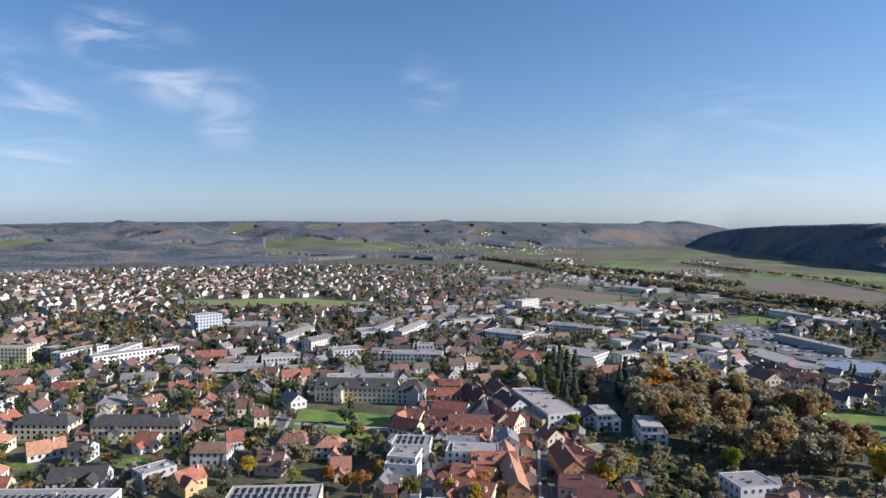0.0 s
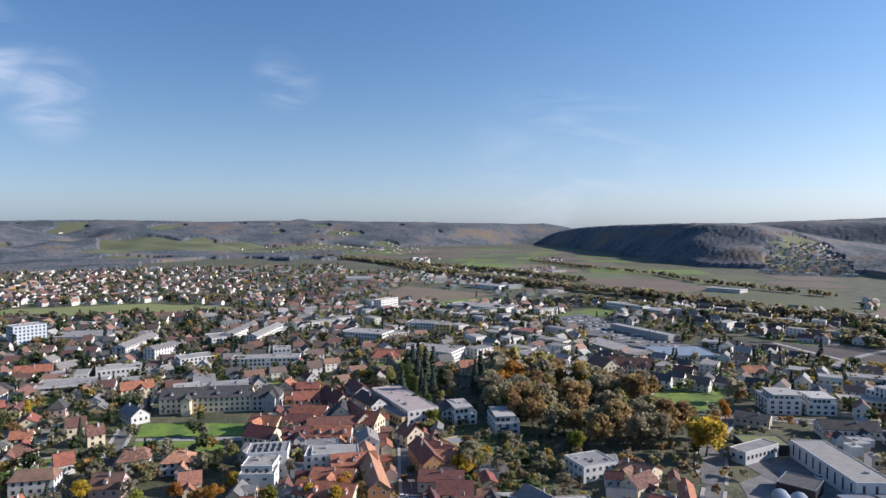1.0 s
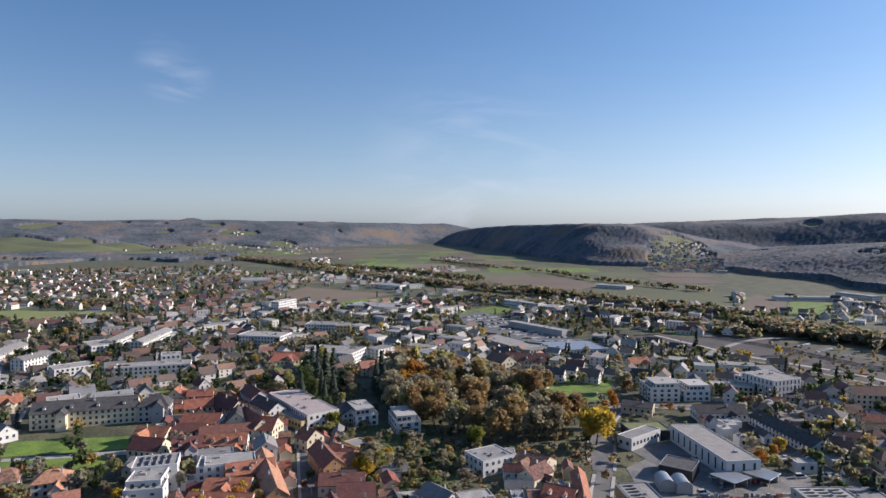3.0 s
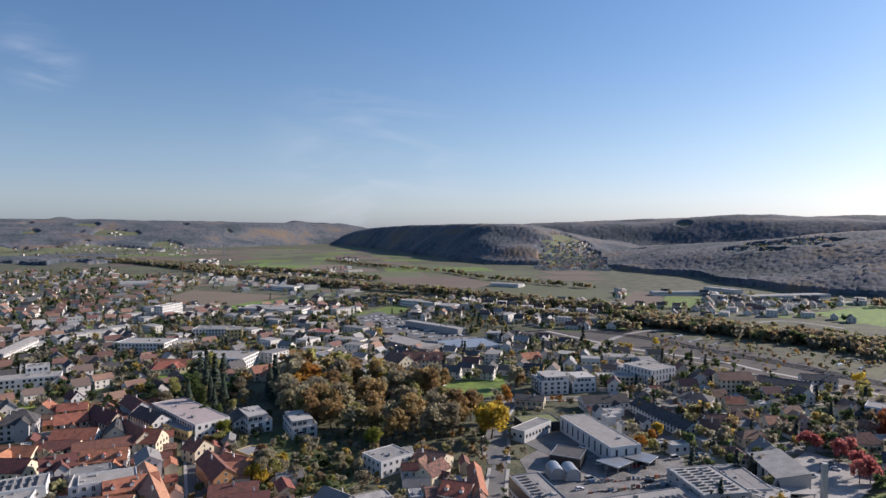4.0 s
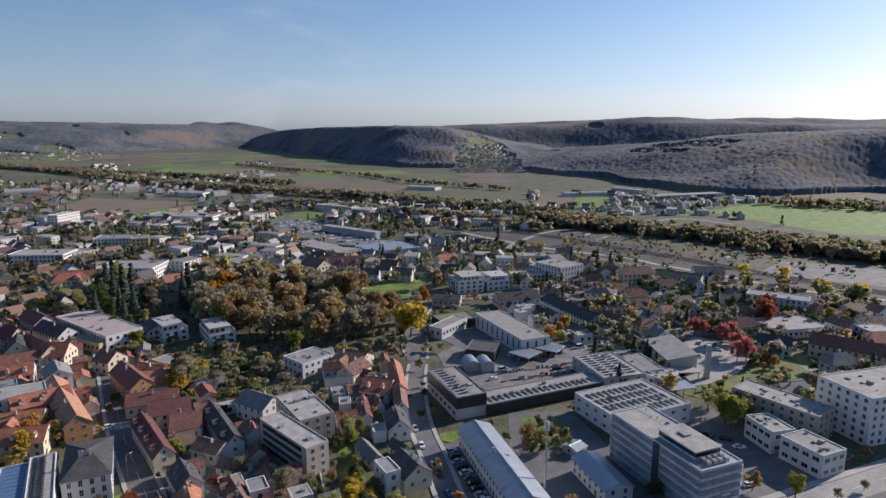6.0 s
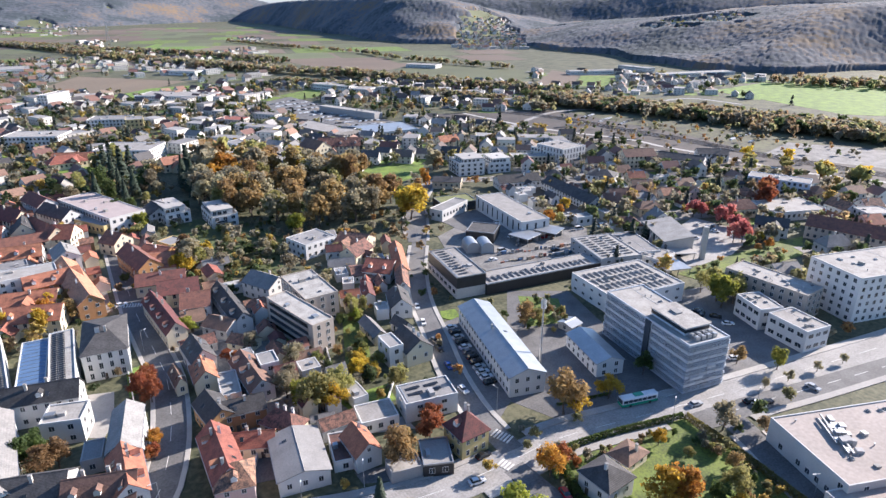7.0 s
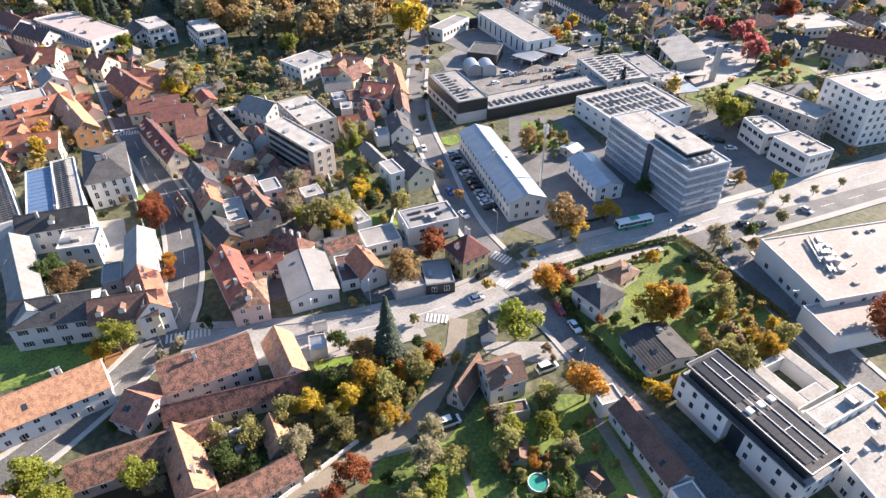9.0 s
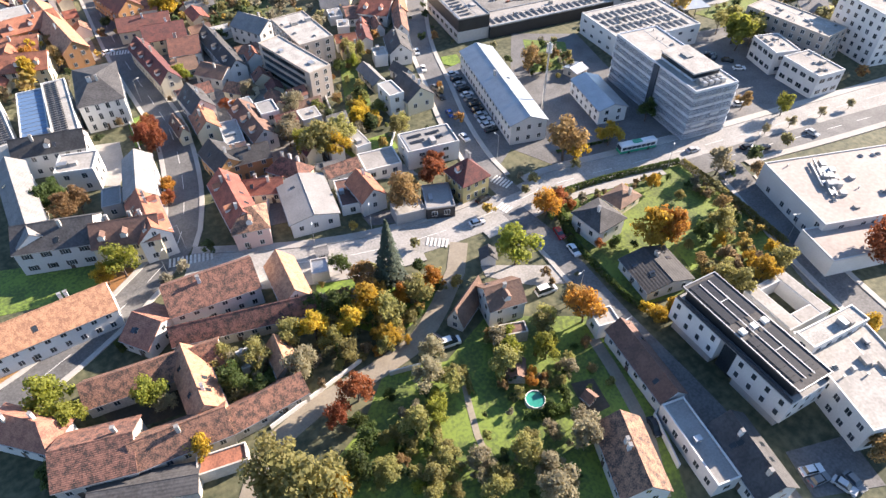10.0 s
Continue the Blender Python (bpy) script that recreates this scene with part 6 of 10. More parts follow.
# four-sided farm
house(19.0, 106.5, 19.6, 10.7, -12.3, 6.0, 4.2, wall='white', roof='oldtile', label='old white farmhouse with a weathered dark red roof')
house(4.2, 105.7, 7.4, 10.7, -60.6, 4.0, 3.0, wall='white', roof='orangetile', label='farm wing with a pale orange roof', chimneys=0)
# farm wings below: the sun's paleness on their slopes is put into the tile colour
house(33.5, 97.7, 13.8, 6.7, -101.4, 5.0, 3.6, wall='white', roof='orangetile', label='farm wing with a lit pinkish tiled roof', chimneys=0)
house(20.8, 94.3, 30.6, 5.0, -22.1, 4.0, 3.0, wall='oldwall', roof='oldtile', label='long farm shed with dark weathered tiles', chimneys=0, storeys=1)
house(0.3, 93.7, 26.5, 6.9, -15.6, 4.0, 3.2, wall='oldwall', roof='oldtile', label='open barn with weathered dark tiles', chimneys=0, storeys=1)
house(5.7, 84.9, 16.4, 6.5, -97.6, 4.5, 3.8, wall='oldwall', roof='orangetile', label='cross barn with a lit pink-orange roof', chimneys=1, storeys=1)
house(14.5, 73.2, 15.6, 5.8, -4.5, 3.8, 2.8, wall='oldwall', roof='oldtile', label='stone barn with weathered tiles along the lane', chimneys=0, storeys=1)
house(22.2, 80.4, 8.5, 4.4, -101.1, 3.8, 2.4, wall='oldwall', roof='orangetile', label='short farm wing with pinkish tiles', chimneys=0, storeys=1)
house(-1.1, 76.1, 17.1, 7.2, -13.9, 4.5, 3.4, wall='oldwall', roof='oldtile', label='farm building with a weathered red roof', chimneys=1, storeys=1)
house(-14.4, 82.2, 13.9, 11.2, -23.4, 5.0, 3.6, wall='oldwall', roof='oldtile', label='farm building with a raised white fire wall', chimneys=1, storeys=1)
house(-23.2, 95.7, 14.5, 6.8, -53.0, 5.5, 3.6, wall='white', roof='orangetile', hip=3, label='farmhouse with a pale orange hipped roof', chimneys=2)
house(-10.3, 71.9, 18.9, 5.8, -29.0, 2.8, 0.9, wall='oldwall', roof='darktile', label='long shed with a corrugated dark grey roof', chimneys=0, storeys=1, windows=False, over=0.2)
block(2.6, 67.7, 9.0, 3.8, -18.7, 2.8, wall='oldwall', storeys=1, roof='redtile', label='open shed with a red sheet roof', boxes=0, windows=False)

# garden houses
house(67.8, 62.6, 8.4, 7.5, -19.5, 6.2, 3.0, wall='white', roof='browntile', label='white two-storey house with a dark brown roof', dormers=1)
house(61.6, 67.1, 11.0, 3.9, 21.5, 2.8, 4.2, wall='oldwall', roof='browntile', label='old barn with a steep dark roof', chimneys=0, storeys=1)
block(63.8, 55.5, 3.1, 7.7, -117.0, 3.0, wall='oldwall', storeys=1, roof='browntile', label='dark-roofed porch behind the house', boxes=0, windows=False)
house(105.6, 66.3, 9.2, 9.1, -93.4, 5.6, 2.6, wall='white', roof='darktile', hip=5.5, label='white two-storey villa with a dark pyramid roof')
house(118.5, 69.0, 6.1, 8.4, -89.6, 3.2, 2.0, wall='cream', roof='browntile', hip=3.5, label='low villa annex with a brown hipped roof')
house(103.4, 46.4, 11.7, 12.4, -108.3, 3.2, 1.6, wall='white', roof='darktile', label='bungalow with a dark low-pitched roof', storeys=1)
house(58.4, 47.8, 4.6, 3.6, -129.4, 2.4, 1.2, wall='oldwall', roof='browntile', label='small garden shed with a brown roof', chimneys=0, storeys=1, windows=False)
house(76.5, 76.1, 3.5, 3.6, -127.5, 2.6, 1.4, wall='white', roof='darktile', label='small kiosk with a dark roof', chimneys=0, storeys=1, windows=False)
block(42.1, 98.4, 5.0, 4.1, -114.7, 3.0, wall='grey', storeys=1, roof='steel', label='small glasshouse beside the farm wing', boxes=0, windows=False)

# trees of the near quarter
tree(1.0, 166.4, 9, 'green', 'round', wide=1.0)
tree(4.8, 159.0, 9, 'brown', 'round', wide=1.0)
tree(31.7, 181.0, 9, 'rust', 'round', wide=1.1)
tree(31.2, 173.2, 8, 'rust', 'round', wide=1.1)
tree(26.3, 151.8, 6, 'orange', 'round', wide=0.9)
tree(24.5, 147.4, 5, 'rust', 'round', wide=1.0)
tree(75.6, 140.4, 12, 'olive', 'round', wide=1.0)
tree(69.2, 139.5, 11, 'olive', 'round', wide=1.1)
tree(70.7, 137.2, 9, 'yellow', 'round', wide=1.1)
tree(65.6, 142.5, 8, 'green', 'round', wide=1.1)
tree(65.9, 152.8, 11, 'bare', 'round', wide=0.8)
tree(88.0, 148.1, 7, 'yellow', 'round', wide=1.1)
tree(92.9, 133.6, 8, 'olive', 'round', wide=1.0)
tree(76.0, 108.6, 9, 'brown', 'round', wide=0.9)
tree(89.6, 113.7, 7, 'rust', 'round', wide=1.2)
tree(106.0, 180.9, 9, 'olive', 'round', wide=0.7)
tree(110.4, 181.8, 8, 'olive', 'round', wide=0.6)
tree(66.2, 183.6, 6, 'bare', 'round', wide=1.2)
tree(57.3, 182.0, 5, 'rust', 'round', wide=1.2)
tree(53.5, 208.1, 7, 'lime', 'round', wide=1.2)
tree(53.7, 85.6, 20.1, 'conifer', 'conifer')
tree(80.9, 70.8, 14.2, 'lime', 'round')
tree(47.8, 88.2, 9.4, 'brown', 'round')
tree(46.2, 95.5, 6.5, 'green', 'round')
tree(38.4, 84.7, 8.3, 'green', 'round')
tree(44.4, 79.8, 10.6, 'yellow', 'round')
tree(38.2, 78.6, 9.4, 'yellow', 'round')
tree(45.9, 75.3, 9.4, 'olive', 'round')
tree(54.4, 75.8, 9.4, 'olive', 'round')
tree(59.1, 76.5, 8.3, 'orange', 'round')
tree(31.1, 82.5, 9.4, 'yellow', 'round')
tree(34.0, 88.4, 7.1, 'green', 'round')
tree(33.6, 72.7, 7.1, 'olive', 'round')
tree(32.4, 77.5, 7.1, 'olive', 'round')
tree(42.7, 70.9, 7.1, 'yellow', 'round')
tree(5.5, 128.1, 10.6, 'lime', 'round')
tree(1.4, 128.0, 7.1, 'yellow', 'round')
tree(-3.1, 163.6, 10.6, 'green', 'round')
tree(1.8, 158.0, 10.6, 'brown', 'round')
tree(29.5, 176.6, 9.4, 'rust', 'round')
tree(33.7, 182.9, 7.1, 'rust', 'round')
tree(26.4, 152.8, 5.9, 'orange', 'round')
tree(23.8, 147.1, 5.3, 'rust', 'round')
tree(13.7, 240.1, 10.6, 'yellow', 'round')
tree(23.5, 244.9, 9.4, 'brown', 'round')
tree(50.8, 209.0, 7.1, 'lime', 'round')
tree(54.6, 205.8, 5.9, 'lime', 'round')
tree(67.4, 137.5, 14.2, 'olive', 'round')
tree(64.2, 142.0, 10.6, 'lime', 'round')
tree(71.4, 136.0, 10.6, 'yellow', 'round')
tree(85.2, 146.0, 8.3, 'yellow', 'round')
tree(63.3, 150.3, 9.4, 'bare', 'round')
tree(91.1, 132.9, 8.3, 'olive', 'round')
tree(72.2, 103.7, 13.0, 'brown', 'round')
tree(84.3, 107.8, 10.6, 'rust', 'round')
tree(104.2, 179.7, 9.4, 'bare', 'poplar')
tree(121.3, 92.5, 14.6, 'brown', 'round', wide=1.1)
tree(124.0, 89.6, 9.0, 'yellow', 'round', wide=1.1)
tree(137.6, 89.0, 9.0, 'yellow', 'round', wide=1.2)
tree(150.5, 135.6, 10.6, 'brown', 'round')
tree(154.3, 132.4, 8.3, 'olive', 'round')
tree(156.9, 90.1, 8.3, 'green', 'round')
tree(221.4, 98.1, 14.2, 'lime', 'round')
tree(234.5, 99.0, 11.8, 'olive', 'round')
tree(193.1, 64.2, 8.3, 'lime', 'round')
tree(186.3, 74.2, 7.1, 'brown', 'round')
tree(149.9, 59.8, 10.6, 'bare', 'round')
tree(99.2, 78.2, 9.4, 'orange', 'round')
tree(104.1, 78.7, 7.1, 'rust', 'round')
tree(114.7, 52.1, 13.0, 'orange', 'round')
tree(110.9, 53.1, 14.2, 'yellow', 'round')
tree(128.6, 45.1, 9.4, 'olive', 'round')
tree(122.5, 46.1, 7.1, 'green', 'round')
tree(113.8, 31.0, 9.4, 'olive', 'round')
tree(121.1, 29.5, 9.4, 'yellow', 'round')
tree(128.2, 28.5, 8.3, 'olive', 'round')
tree(112.3, 34.5, 8.3, 'olive', 'round')
tree(97.5, 36.7, 5.9, 'yellow', 'round')
tree(92.5, 37.6, 5.9, 'yellow', 'round')
tree(79.8, 48.2, 10.6, 'orange', 'round')
tree(81.6, 53.2, 7.1, 'brown', 'round')
tree(66.1, 46.5, 8.3, 'lime', 'round')
tree(56.7, 49.7, 9.4, 'olive', 'round')
tree(60.0, 50.7, 7.1, 'lime', 'round')
tree(58.6, 43.7, 4.1, 'orange', 'round')
tree(42.2, 56.4, 9.4, 'bare', 'round')
tree(29.5, 63.5, 9.4, 'rust', 'round')
tree(23.7, 61.7, 7.1, 'rust', 'round')
tree(39.1, 49.8, 7.1, 'lime', 'round')
tree(33.8, 50.2, 8.3, 'olive', 'round')
tree(45.8, 53.4, 7.1, 'olive', 'round')
tree(10.7, 50.8, 17.7, 'olive', 'round')
tree(8.9, 57.7, 14.2, 'olive', 'round')
tree(14.4, 49.1, 10.6, 'yellow', 'round')
tree(25.7, 53.9, 7.1, 'green', 'round')
tree(21.2, 50.2, 8.3, 'green', 'round')
tree(24.6, 46.0, 7.1, 'olive', 'round')
tree(30.6, 41.0, 7.1, 'olive', 'round')
tree(34.0, 41.0, 7.1, 'olive', 'round')
tree(28.4, 37.5, 5.9, 'olive', 'round')
tree(46.1, 32.4, 8.3, 'olive', 'round')
tree(45.5, 24.6, 10.6, 'bare', 'round')
tree(38.9, 37.0, 7.1, 'bare', 'round')
tree(37.6, 31.1, 7.1, 'olive', 'round')
tree(56.9, 28.0, 9.4, 'bare', 'round')
tree(57.6, 36.8, 4.7, 'green', 'round')
tree(70.6, 51.7, 7.1, 'olive', 'round')
tree(67.2, 41.0, 4.7, 'bare', 'round')
tree(-2.4, 88.2, 9.4, 'lime', 'round')
tree(-17.9, 98.6, 11.8, 'lime', 'round')
tree(-16.7, 93.6, 9.4, 'lime', 'round')
tree(18.0, 83.7, 8.3, 'olive', 'round')
tree(11.7, 81.7, 8.3, 'green', 'round')
tree(12.4, 88.3, 7.1, 'olive', 'round')
tree(15.6, 76.7, 7.1, 'green', 'round')
tree(23.5, 75.5, 9.4, 'bare', 'round')
tree(26.5, 84.3, 8.3, 'olive', 'round')
tree(0.1, 72.1, 7.1, 'yellow', 'round')
tree(-22.4, 84.3, 7.1, 'green', 'round')
tree(-0.9, 86.1, 5.9, 'bare', 'round')
tree(147.5, 14.9, 14.2, 'rust', 'round')
tree(124.5, 6.9, 7.1, 'yellow', 'round')
tree(96.8, -8.1, 8.3, 'brown', 'round')
tree(58.5, 176.8, 5.9, 'rust', 'round')
tree(66.9, 183.4, 7.1, 'bare', 'round')

# cars and bus
car(168.5, 61.1, -25.8, 'car_black', 'car')
car(83.4, 87.9, -16.6, 'car_white', 'car')
car(91.0, 93.9, -2.9, 'car_black', 'car')
car(95.2, 64.6, -107.2, 'car_white', 'car')
car(97.0, 71.2, -111.7, 'car_red', 'car')
car(80.0, 59.7, -16.0, 'car_white', 'van')
car(52.6, 62.6, -17.4, 'car_white', 'van')
car(85.5, -2.3, -27.8, 'car_white', 'car')
car(84.8, -4.1, -19.0, 'car_grey', 'car')
car(87.2, -7.6, -84.7, 'car_silver', 'car')
car(89.3, -8.4, -103.2, 'car_grey', 'car')
car(70.6, 21.5, -117.8, 'car_black', 'car')
car(154.7, 70.7, -18.3, 'car_silver', 'car')
car(169.0, 58.8, -77.3, 'car_white', 'car')
car(171.9, 57.8, -18.1, 'car_black', 'car')
car(190.7, 52.3, -94.4, 'car_silver', 'car')
car(188.3, 76.2, -28.1, 'car_white', 'car')
car(209.9, 89.4, -40.0, 'car_white', 'car')
car(210.9, 101.7, -50.1, 'car_black', 'car')
car(211.7, 95.2, -55.1, 'car_black', 'car')
car(106.5, 119.5, -99.1, 'car_white', 'car')
car(111.7, 132.6, -109.1, 'car_blue', 'car')
car(118.4, 148.2, -95.5, 'car_grey', 'car')
car(116.1, 142.8, -103.9, 'car_black', 'car')
car(129.3, 172.9, -117.5, 'car_white', 'car')
car(123.3, 161.3, -117.5, 'car_white', 'car')
car(40.6, 246.9, 3.9, 'car_white', 'car')
car(128.9, 151.8, -11.0, 'car_white', 'car')
car(127.6, 148.3, -11.3, 'car_black', 'car')
car(126.2, 144.9, -11.6, 'car_silver', 'car')
car(125.0, 141.5, -12.0, 'car_black', 'car')
car(123.7, 138.2, -12.3, 'car_white', 'car')
car(122.5, 135.1, -12.6, 'car_grey', 'car')
car(121.3, 131.9, -12.9, 'car_black', 'car')
car(120.1, 128.9, -13.1, 'car_black', 'car')
car(118.9, 125.9, -13.4, 'car_silver', 'car')
car(117.8, 123.0, -13.7, 'car_white', 'car')
car(116.7, 120.1, -14.0, 'car_white', 'car')
car(115.6, 117.3, -14.2, 'car_black', 'car')

# street furniture, hedges and garden things
bus(142.5, 82.2, -21.6)
radio_mast(134.2, 113.5, 25.0)
pool(56.8, 40.5, 2.1)
lamp_post(60.5, 103.3, 60)
lamp_post(99.6, 81.8, 200)
lamp_post(13.3, 121.2, 40)
lamp_post(20.6, 128.3, 180)
lamp_post(141.6, 32.9, 150)
lamp_post(89.9, 113.4, 0)
lamp_post(107.5, 105.8, 90)
lamp_post(141.5, 70.2, 30)
lamp_post(167.4, 58.7, 200)
lamp_post(45.5, 106.2, 60)
lamp_post(40.7, 169.2, 180)
lamp_post(37.7, 205.5, 10)
lamp_post(85.7, 54.3, 180)
lamp_post(83.4, 39.1, 180)
hedge([(109.3, 82.1), (125.2, 77.7), (146.3, 69.8)], 1.6, 2.0, 'green')
hedge([(147.0, 69.2), (143.6, 51.3), (138.1, 31.8)], 1.8, 2.0, 'olive')
hedge([(97.7, 68.2), (95.4, 58.3), (93.0, 46.0), (93.5, 41.5)], 1.6, 1.8, 'green')
hedge([(52.6, 39.7), (55.6, 37.2), (61.4, 35.0)], 2.2, 1.8, 'green')
hedge([(53.0, 85.0), (61.4, 80.4)], 0.8, 0.8, 'green')
hedge([(60.3, 35.5), (62.9, 37.4), (63.3, 40.6)], 1.4, 1.8, 'green')
hedge([(-3.7, 107.4), (0.3, 108.1), (1.9, 110.8)], 3.5, 2.2, 'green')
hedge([(93.0, 42.7), (95.9, 37.0), (102.2, 36.1)], 2.2, 2.4, 'yellow')
hedge([(51.5, 94.8), (56.2, 87.2)], 1.5, 1.6, 'olive')
hedge([(59.2, 128.8), (66.7, 125.8)], 1.2, 1.5, 'green')
hedge([(104.9, 79.5), (100.8, 72.6), (98.7, 68.7)], 2.4, 2.6, 'green')
hedge([(51.2, 56.1), (48.0, 49.8)], 1.2, 1.4, 'olive')
hedge([(37.5, 48.7), (30.2, 37.3)], 2.2, 3.0, 'olive')
hedge([(59.7, 54.7), (53.8, 46.7)], 2.0, 2.4, 'olive')
hedge([(127.0, 20.0), (125.4, 12.4)], 1.6, 1.4, 'green')
hedge([(123.1, 96.5), (140.1, 90.0)], 0.8, 0.8, 'green')
road([(50.8, 56.5), (46.6, 49.3), (43.0, 42.5), (41.8, 39.0)], 1.3, walks=(0, 0), material='gravelpath', label='narrow terracotta garden path')
road([(78.1, 43.5), (73.7, 32.0), (67.8, 20.5), (60.7, 12.0)], 2.6, walks=(0, 0), material='gravelpath', label='grass track beside the long hall')
wall_run([(76.5, 23.6), (72.2, 23.1), (67.1, 13.6)], 1.8)
wall_run([(35.4, 71.1), (23.6, 70.1), (12.8, 69.2)], 1.2)
wall_run([(84.2, 55.6), (84.0, 50.2)], 1.4)
road([(145.9, 66.6), (156.7, 63.3), (170.6, 59.4), (191.8, 52.2), (220.9, 43.0), (252.6, 32.4)], 7.5, walks=(1.5, 2.2), label='asphalt street in front of the supermarket', dashes=True)
tree(36.4, 53.4, 5, 'bare', 'round')
tree(34.0, 45.9, 4, 'green', 'round')
tree(35.5, 43.0, 4, 'olive', 'round')
tree(41.1, 52.2, 5, 'lime', 'round')
tree(25.2, 49.2, 3.5, 'olive', 'round')
tree(34.6, 59.4, 4, 'green', 'round')
tree(26.3, 58.3, 5, 'green', 'round')
tree(28.1, 52.4, 4, 'olive', 'round')
tree(20.9, 51.2, 5, 'olive', 'round')
tree(22.7, 45.8, 4, 'olive', 'round')
tree(40.1, 32.2, 6, 'olive', 'round')
tree(49.2, 34.9, 5, 'olive', 'round')
tree(47.5, 27.6, 8, 'bare', 'round')
tree(40.3, 38.3, 4, 'olive', 'round')
tree(37.4, 35.1, 4.5, 'bare', 'round')
tree(59.5, 31.5, 6, 'bare', 'round')
tree(46.7, 61.2, 8, 'bare', 'round')
tree(47.2, 54.7, 6, 'olive', 'round')
tree(62.9, 55.3, 5, 'lime', 'round')
tree(60.7, 55.9, 6, 'bare', 'round')
tree(68.8, 48.2, 5, 'lime', 'round')
tree(69.3, 43.0, 3.5, 'olive', 'round')
tree(72.9, 53.7, 6, 'olive', 'round')
tree(60.5, 45.2, 3.5, 'orange', 'round')
tree(63.6, 40.2, 3.5, 'olive', 'round')
tree(55.1, 43.4, 4, 'olive', 'round')
tree(57.8, 47.9, 3, 'green', 'round')
tree(30.9, 40.8, 4, 'green', 'round')
tree(33.4, 38.7, 3.5, 'olive', 'round')
tree(27.7, 40.7, 4, 'lime', 'round')
tree(30.8, 52.6, 3.5, 'olive', 'round')
tree(25.0, 52.9, 4, 'green', 'round')
tree(130.6, 67.6, 6, 'yellow', 'round')
tree(132.2, 59.8, 4, 'olive', 'round')
tree(136.5, 49.9, 6, 'brown', 'round')
tree(127.2, 48.5, 3.5, 'olive', 'round')
tree(134.2, 39.9, 3, 'olive', 'round')
tree(118.6, 36.7, 5, 'olive', 'round')
tree(124.1, 33.9, 5, 'yellow', 'round')
tree(131.5, 33.0, 5, 'yellow', 'round')
tree(131.2, 29.7, 5, 'olive', 'round')
tree(113.1, 36.4, 4.5, 'olive', 'round')
tree(99.4, 76.6, 3, 'green', 'round')
tree(107.3, 78.4, 3, 'rust', 'round')
tree(130.9, 70.6, 3, 'olive', 'round')
tree(138.2, 61.2, 3, 'green', 'round')
tree(137.1, 67.0, 2.6, 'green', 'round')
tree(139.1, 57.2, 3, 'olive', 'round')
tree(135.9, 44.7, 3.2, 'green', 'round')
tree(107.6, 55.8, 3, 'green', 'round')
tree(107.9, 51.7, 3, 'olive', 'round')
tree(179.5, 61.8, 4, 'bare', 'round')
tree(188.7, 58.9, 4.5, 'bare', 'round')
tree(201.8, 55.5, 4.5, 'bare', 'round')
tree(213.7, 52.1, 4, 'bare', 'round')
tree(43.4, 77.9, 3.0, 'yellow', 'round')
tree(48.5, 74.7, 4.1, 'green', 'round')
tree(32.5, 80.5, 4.7, 'olive', 'round')
tree(52.5, 77.7, 5.8, 'orange', 'round')
tree(45.7, 83.3, 2.7, 'yellow', 'round')
tree(36.0, 71.2, 2.9, 'olive', 'round')
tree(40.0, 86.0, 5.3, 'olive', 'round')
tree(42.4, 79.8, 2.7, 'orange', 'round')
tree(34.5, 85.1, 4.2, 'olive', 'round')
tree(33.2, 73.9, 5.5, 'green', 'round')
tree(30.8, 72.2, 3.7, 'olive', 'round')
tree(41.1, 72.8, 4.4, 'yellow', 'round')
tree(41.9, 78.0, 4.7, 'olive', 'round')
tree(52.3, 78.7, 5.8, 'orange', 'round')
tree(59.8, 76.1, 4.4, 'green', 'round')
tree(45.9, 68.6, 2.6, 'yellow', 'round')
tree(34.9, 76.5, 2.7, 'olive', 'round')
tree(40.6, 69.3, 5.5, 'olive', 'round')
tree(42.6, 77.4, 6.0, 'green', 'round')
tree(49.4, 72.7, 4.6, 'olive', 'round')
tree(45.2, 82.1, 4.1, 'olive', 'round')
tree(52.0, 73.0, 3.5, 'green', 'round')
tree(38.9, 70.0, 3.4, 'orange', 'round')
tree(30.9, 78.7, 2.8, 'yellow', 'round')
tree(42.0, 79.0, 5.5, 'olive', 'round')
tree(37.6, 85.6, 4.9, 'olive', 'round')
tree(18.3, 48.4, 4.5, 'olive', 'round')
tree(32.2, 35.8, 4.0, 'olive', 'round')
tree(27.6, 52.5, 3.2, 'olive', 'round')
tree(37.9, 49.3, 2.8, 'brown', 'round')
tree(27.7, 46.6, 4.4, 'brown', 'round')
tree(28.7, 43.2, 4.2, 'olive', 'round')
tree(30.7, 39.6, 3.7, 'olive', 'round')
tree(21.4, 49.4, 4.6, 'green', 'round')
tree(29.5, 48.9, 3.5, 'green', 'round')
tree(30.6, 47.0, 3.2, 'olive', 'round')
tree(31.5, 48.3, 3.8, 'olive', 'round')
tree(36.3, 42.9, 4.9, 'olive', 'round')
tree(31.9, 42.6, 2.8, 'brown', 'round')
tree(30.4, 50.1, 4.1, 'olive', 'round')
tree(56.2, 51.1, 2.9, 'brown', 'round')
tree(58.1, 48.5, 2.6, 'brown', 'round')
tree(57.0, 47.0, 3.7, 'green', 'round')
tree(60.2, 57.6, 3.6, 'brown', 'round')
tree(59.7, 53.3, 3.9, 'olive', 'round')
tree(59.4, 57.2, 3.6, 'olive', 'round')
tree(53.9, 46.8, 3.2, 'brown', 'round')
tree(60.4, 58.0, 3.9, 'brown', 'round')
tree(13.4, 85.0, 5.8, 'olive', 'round')
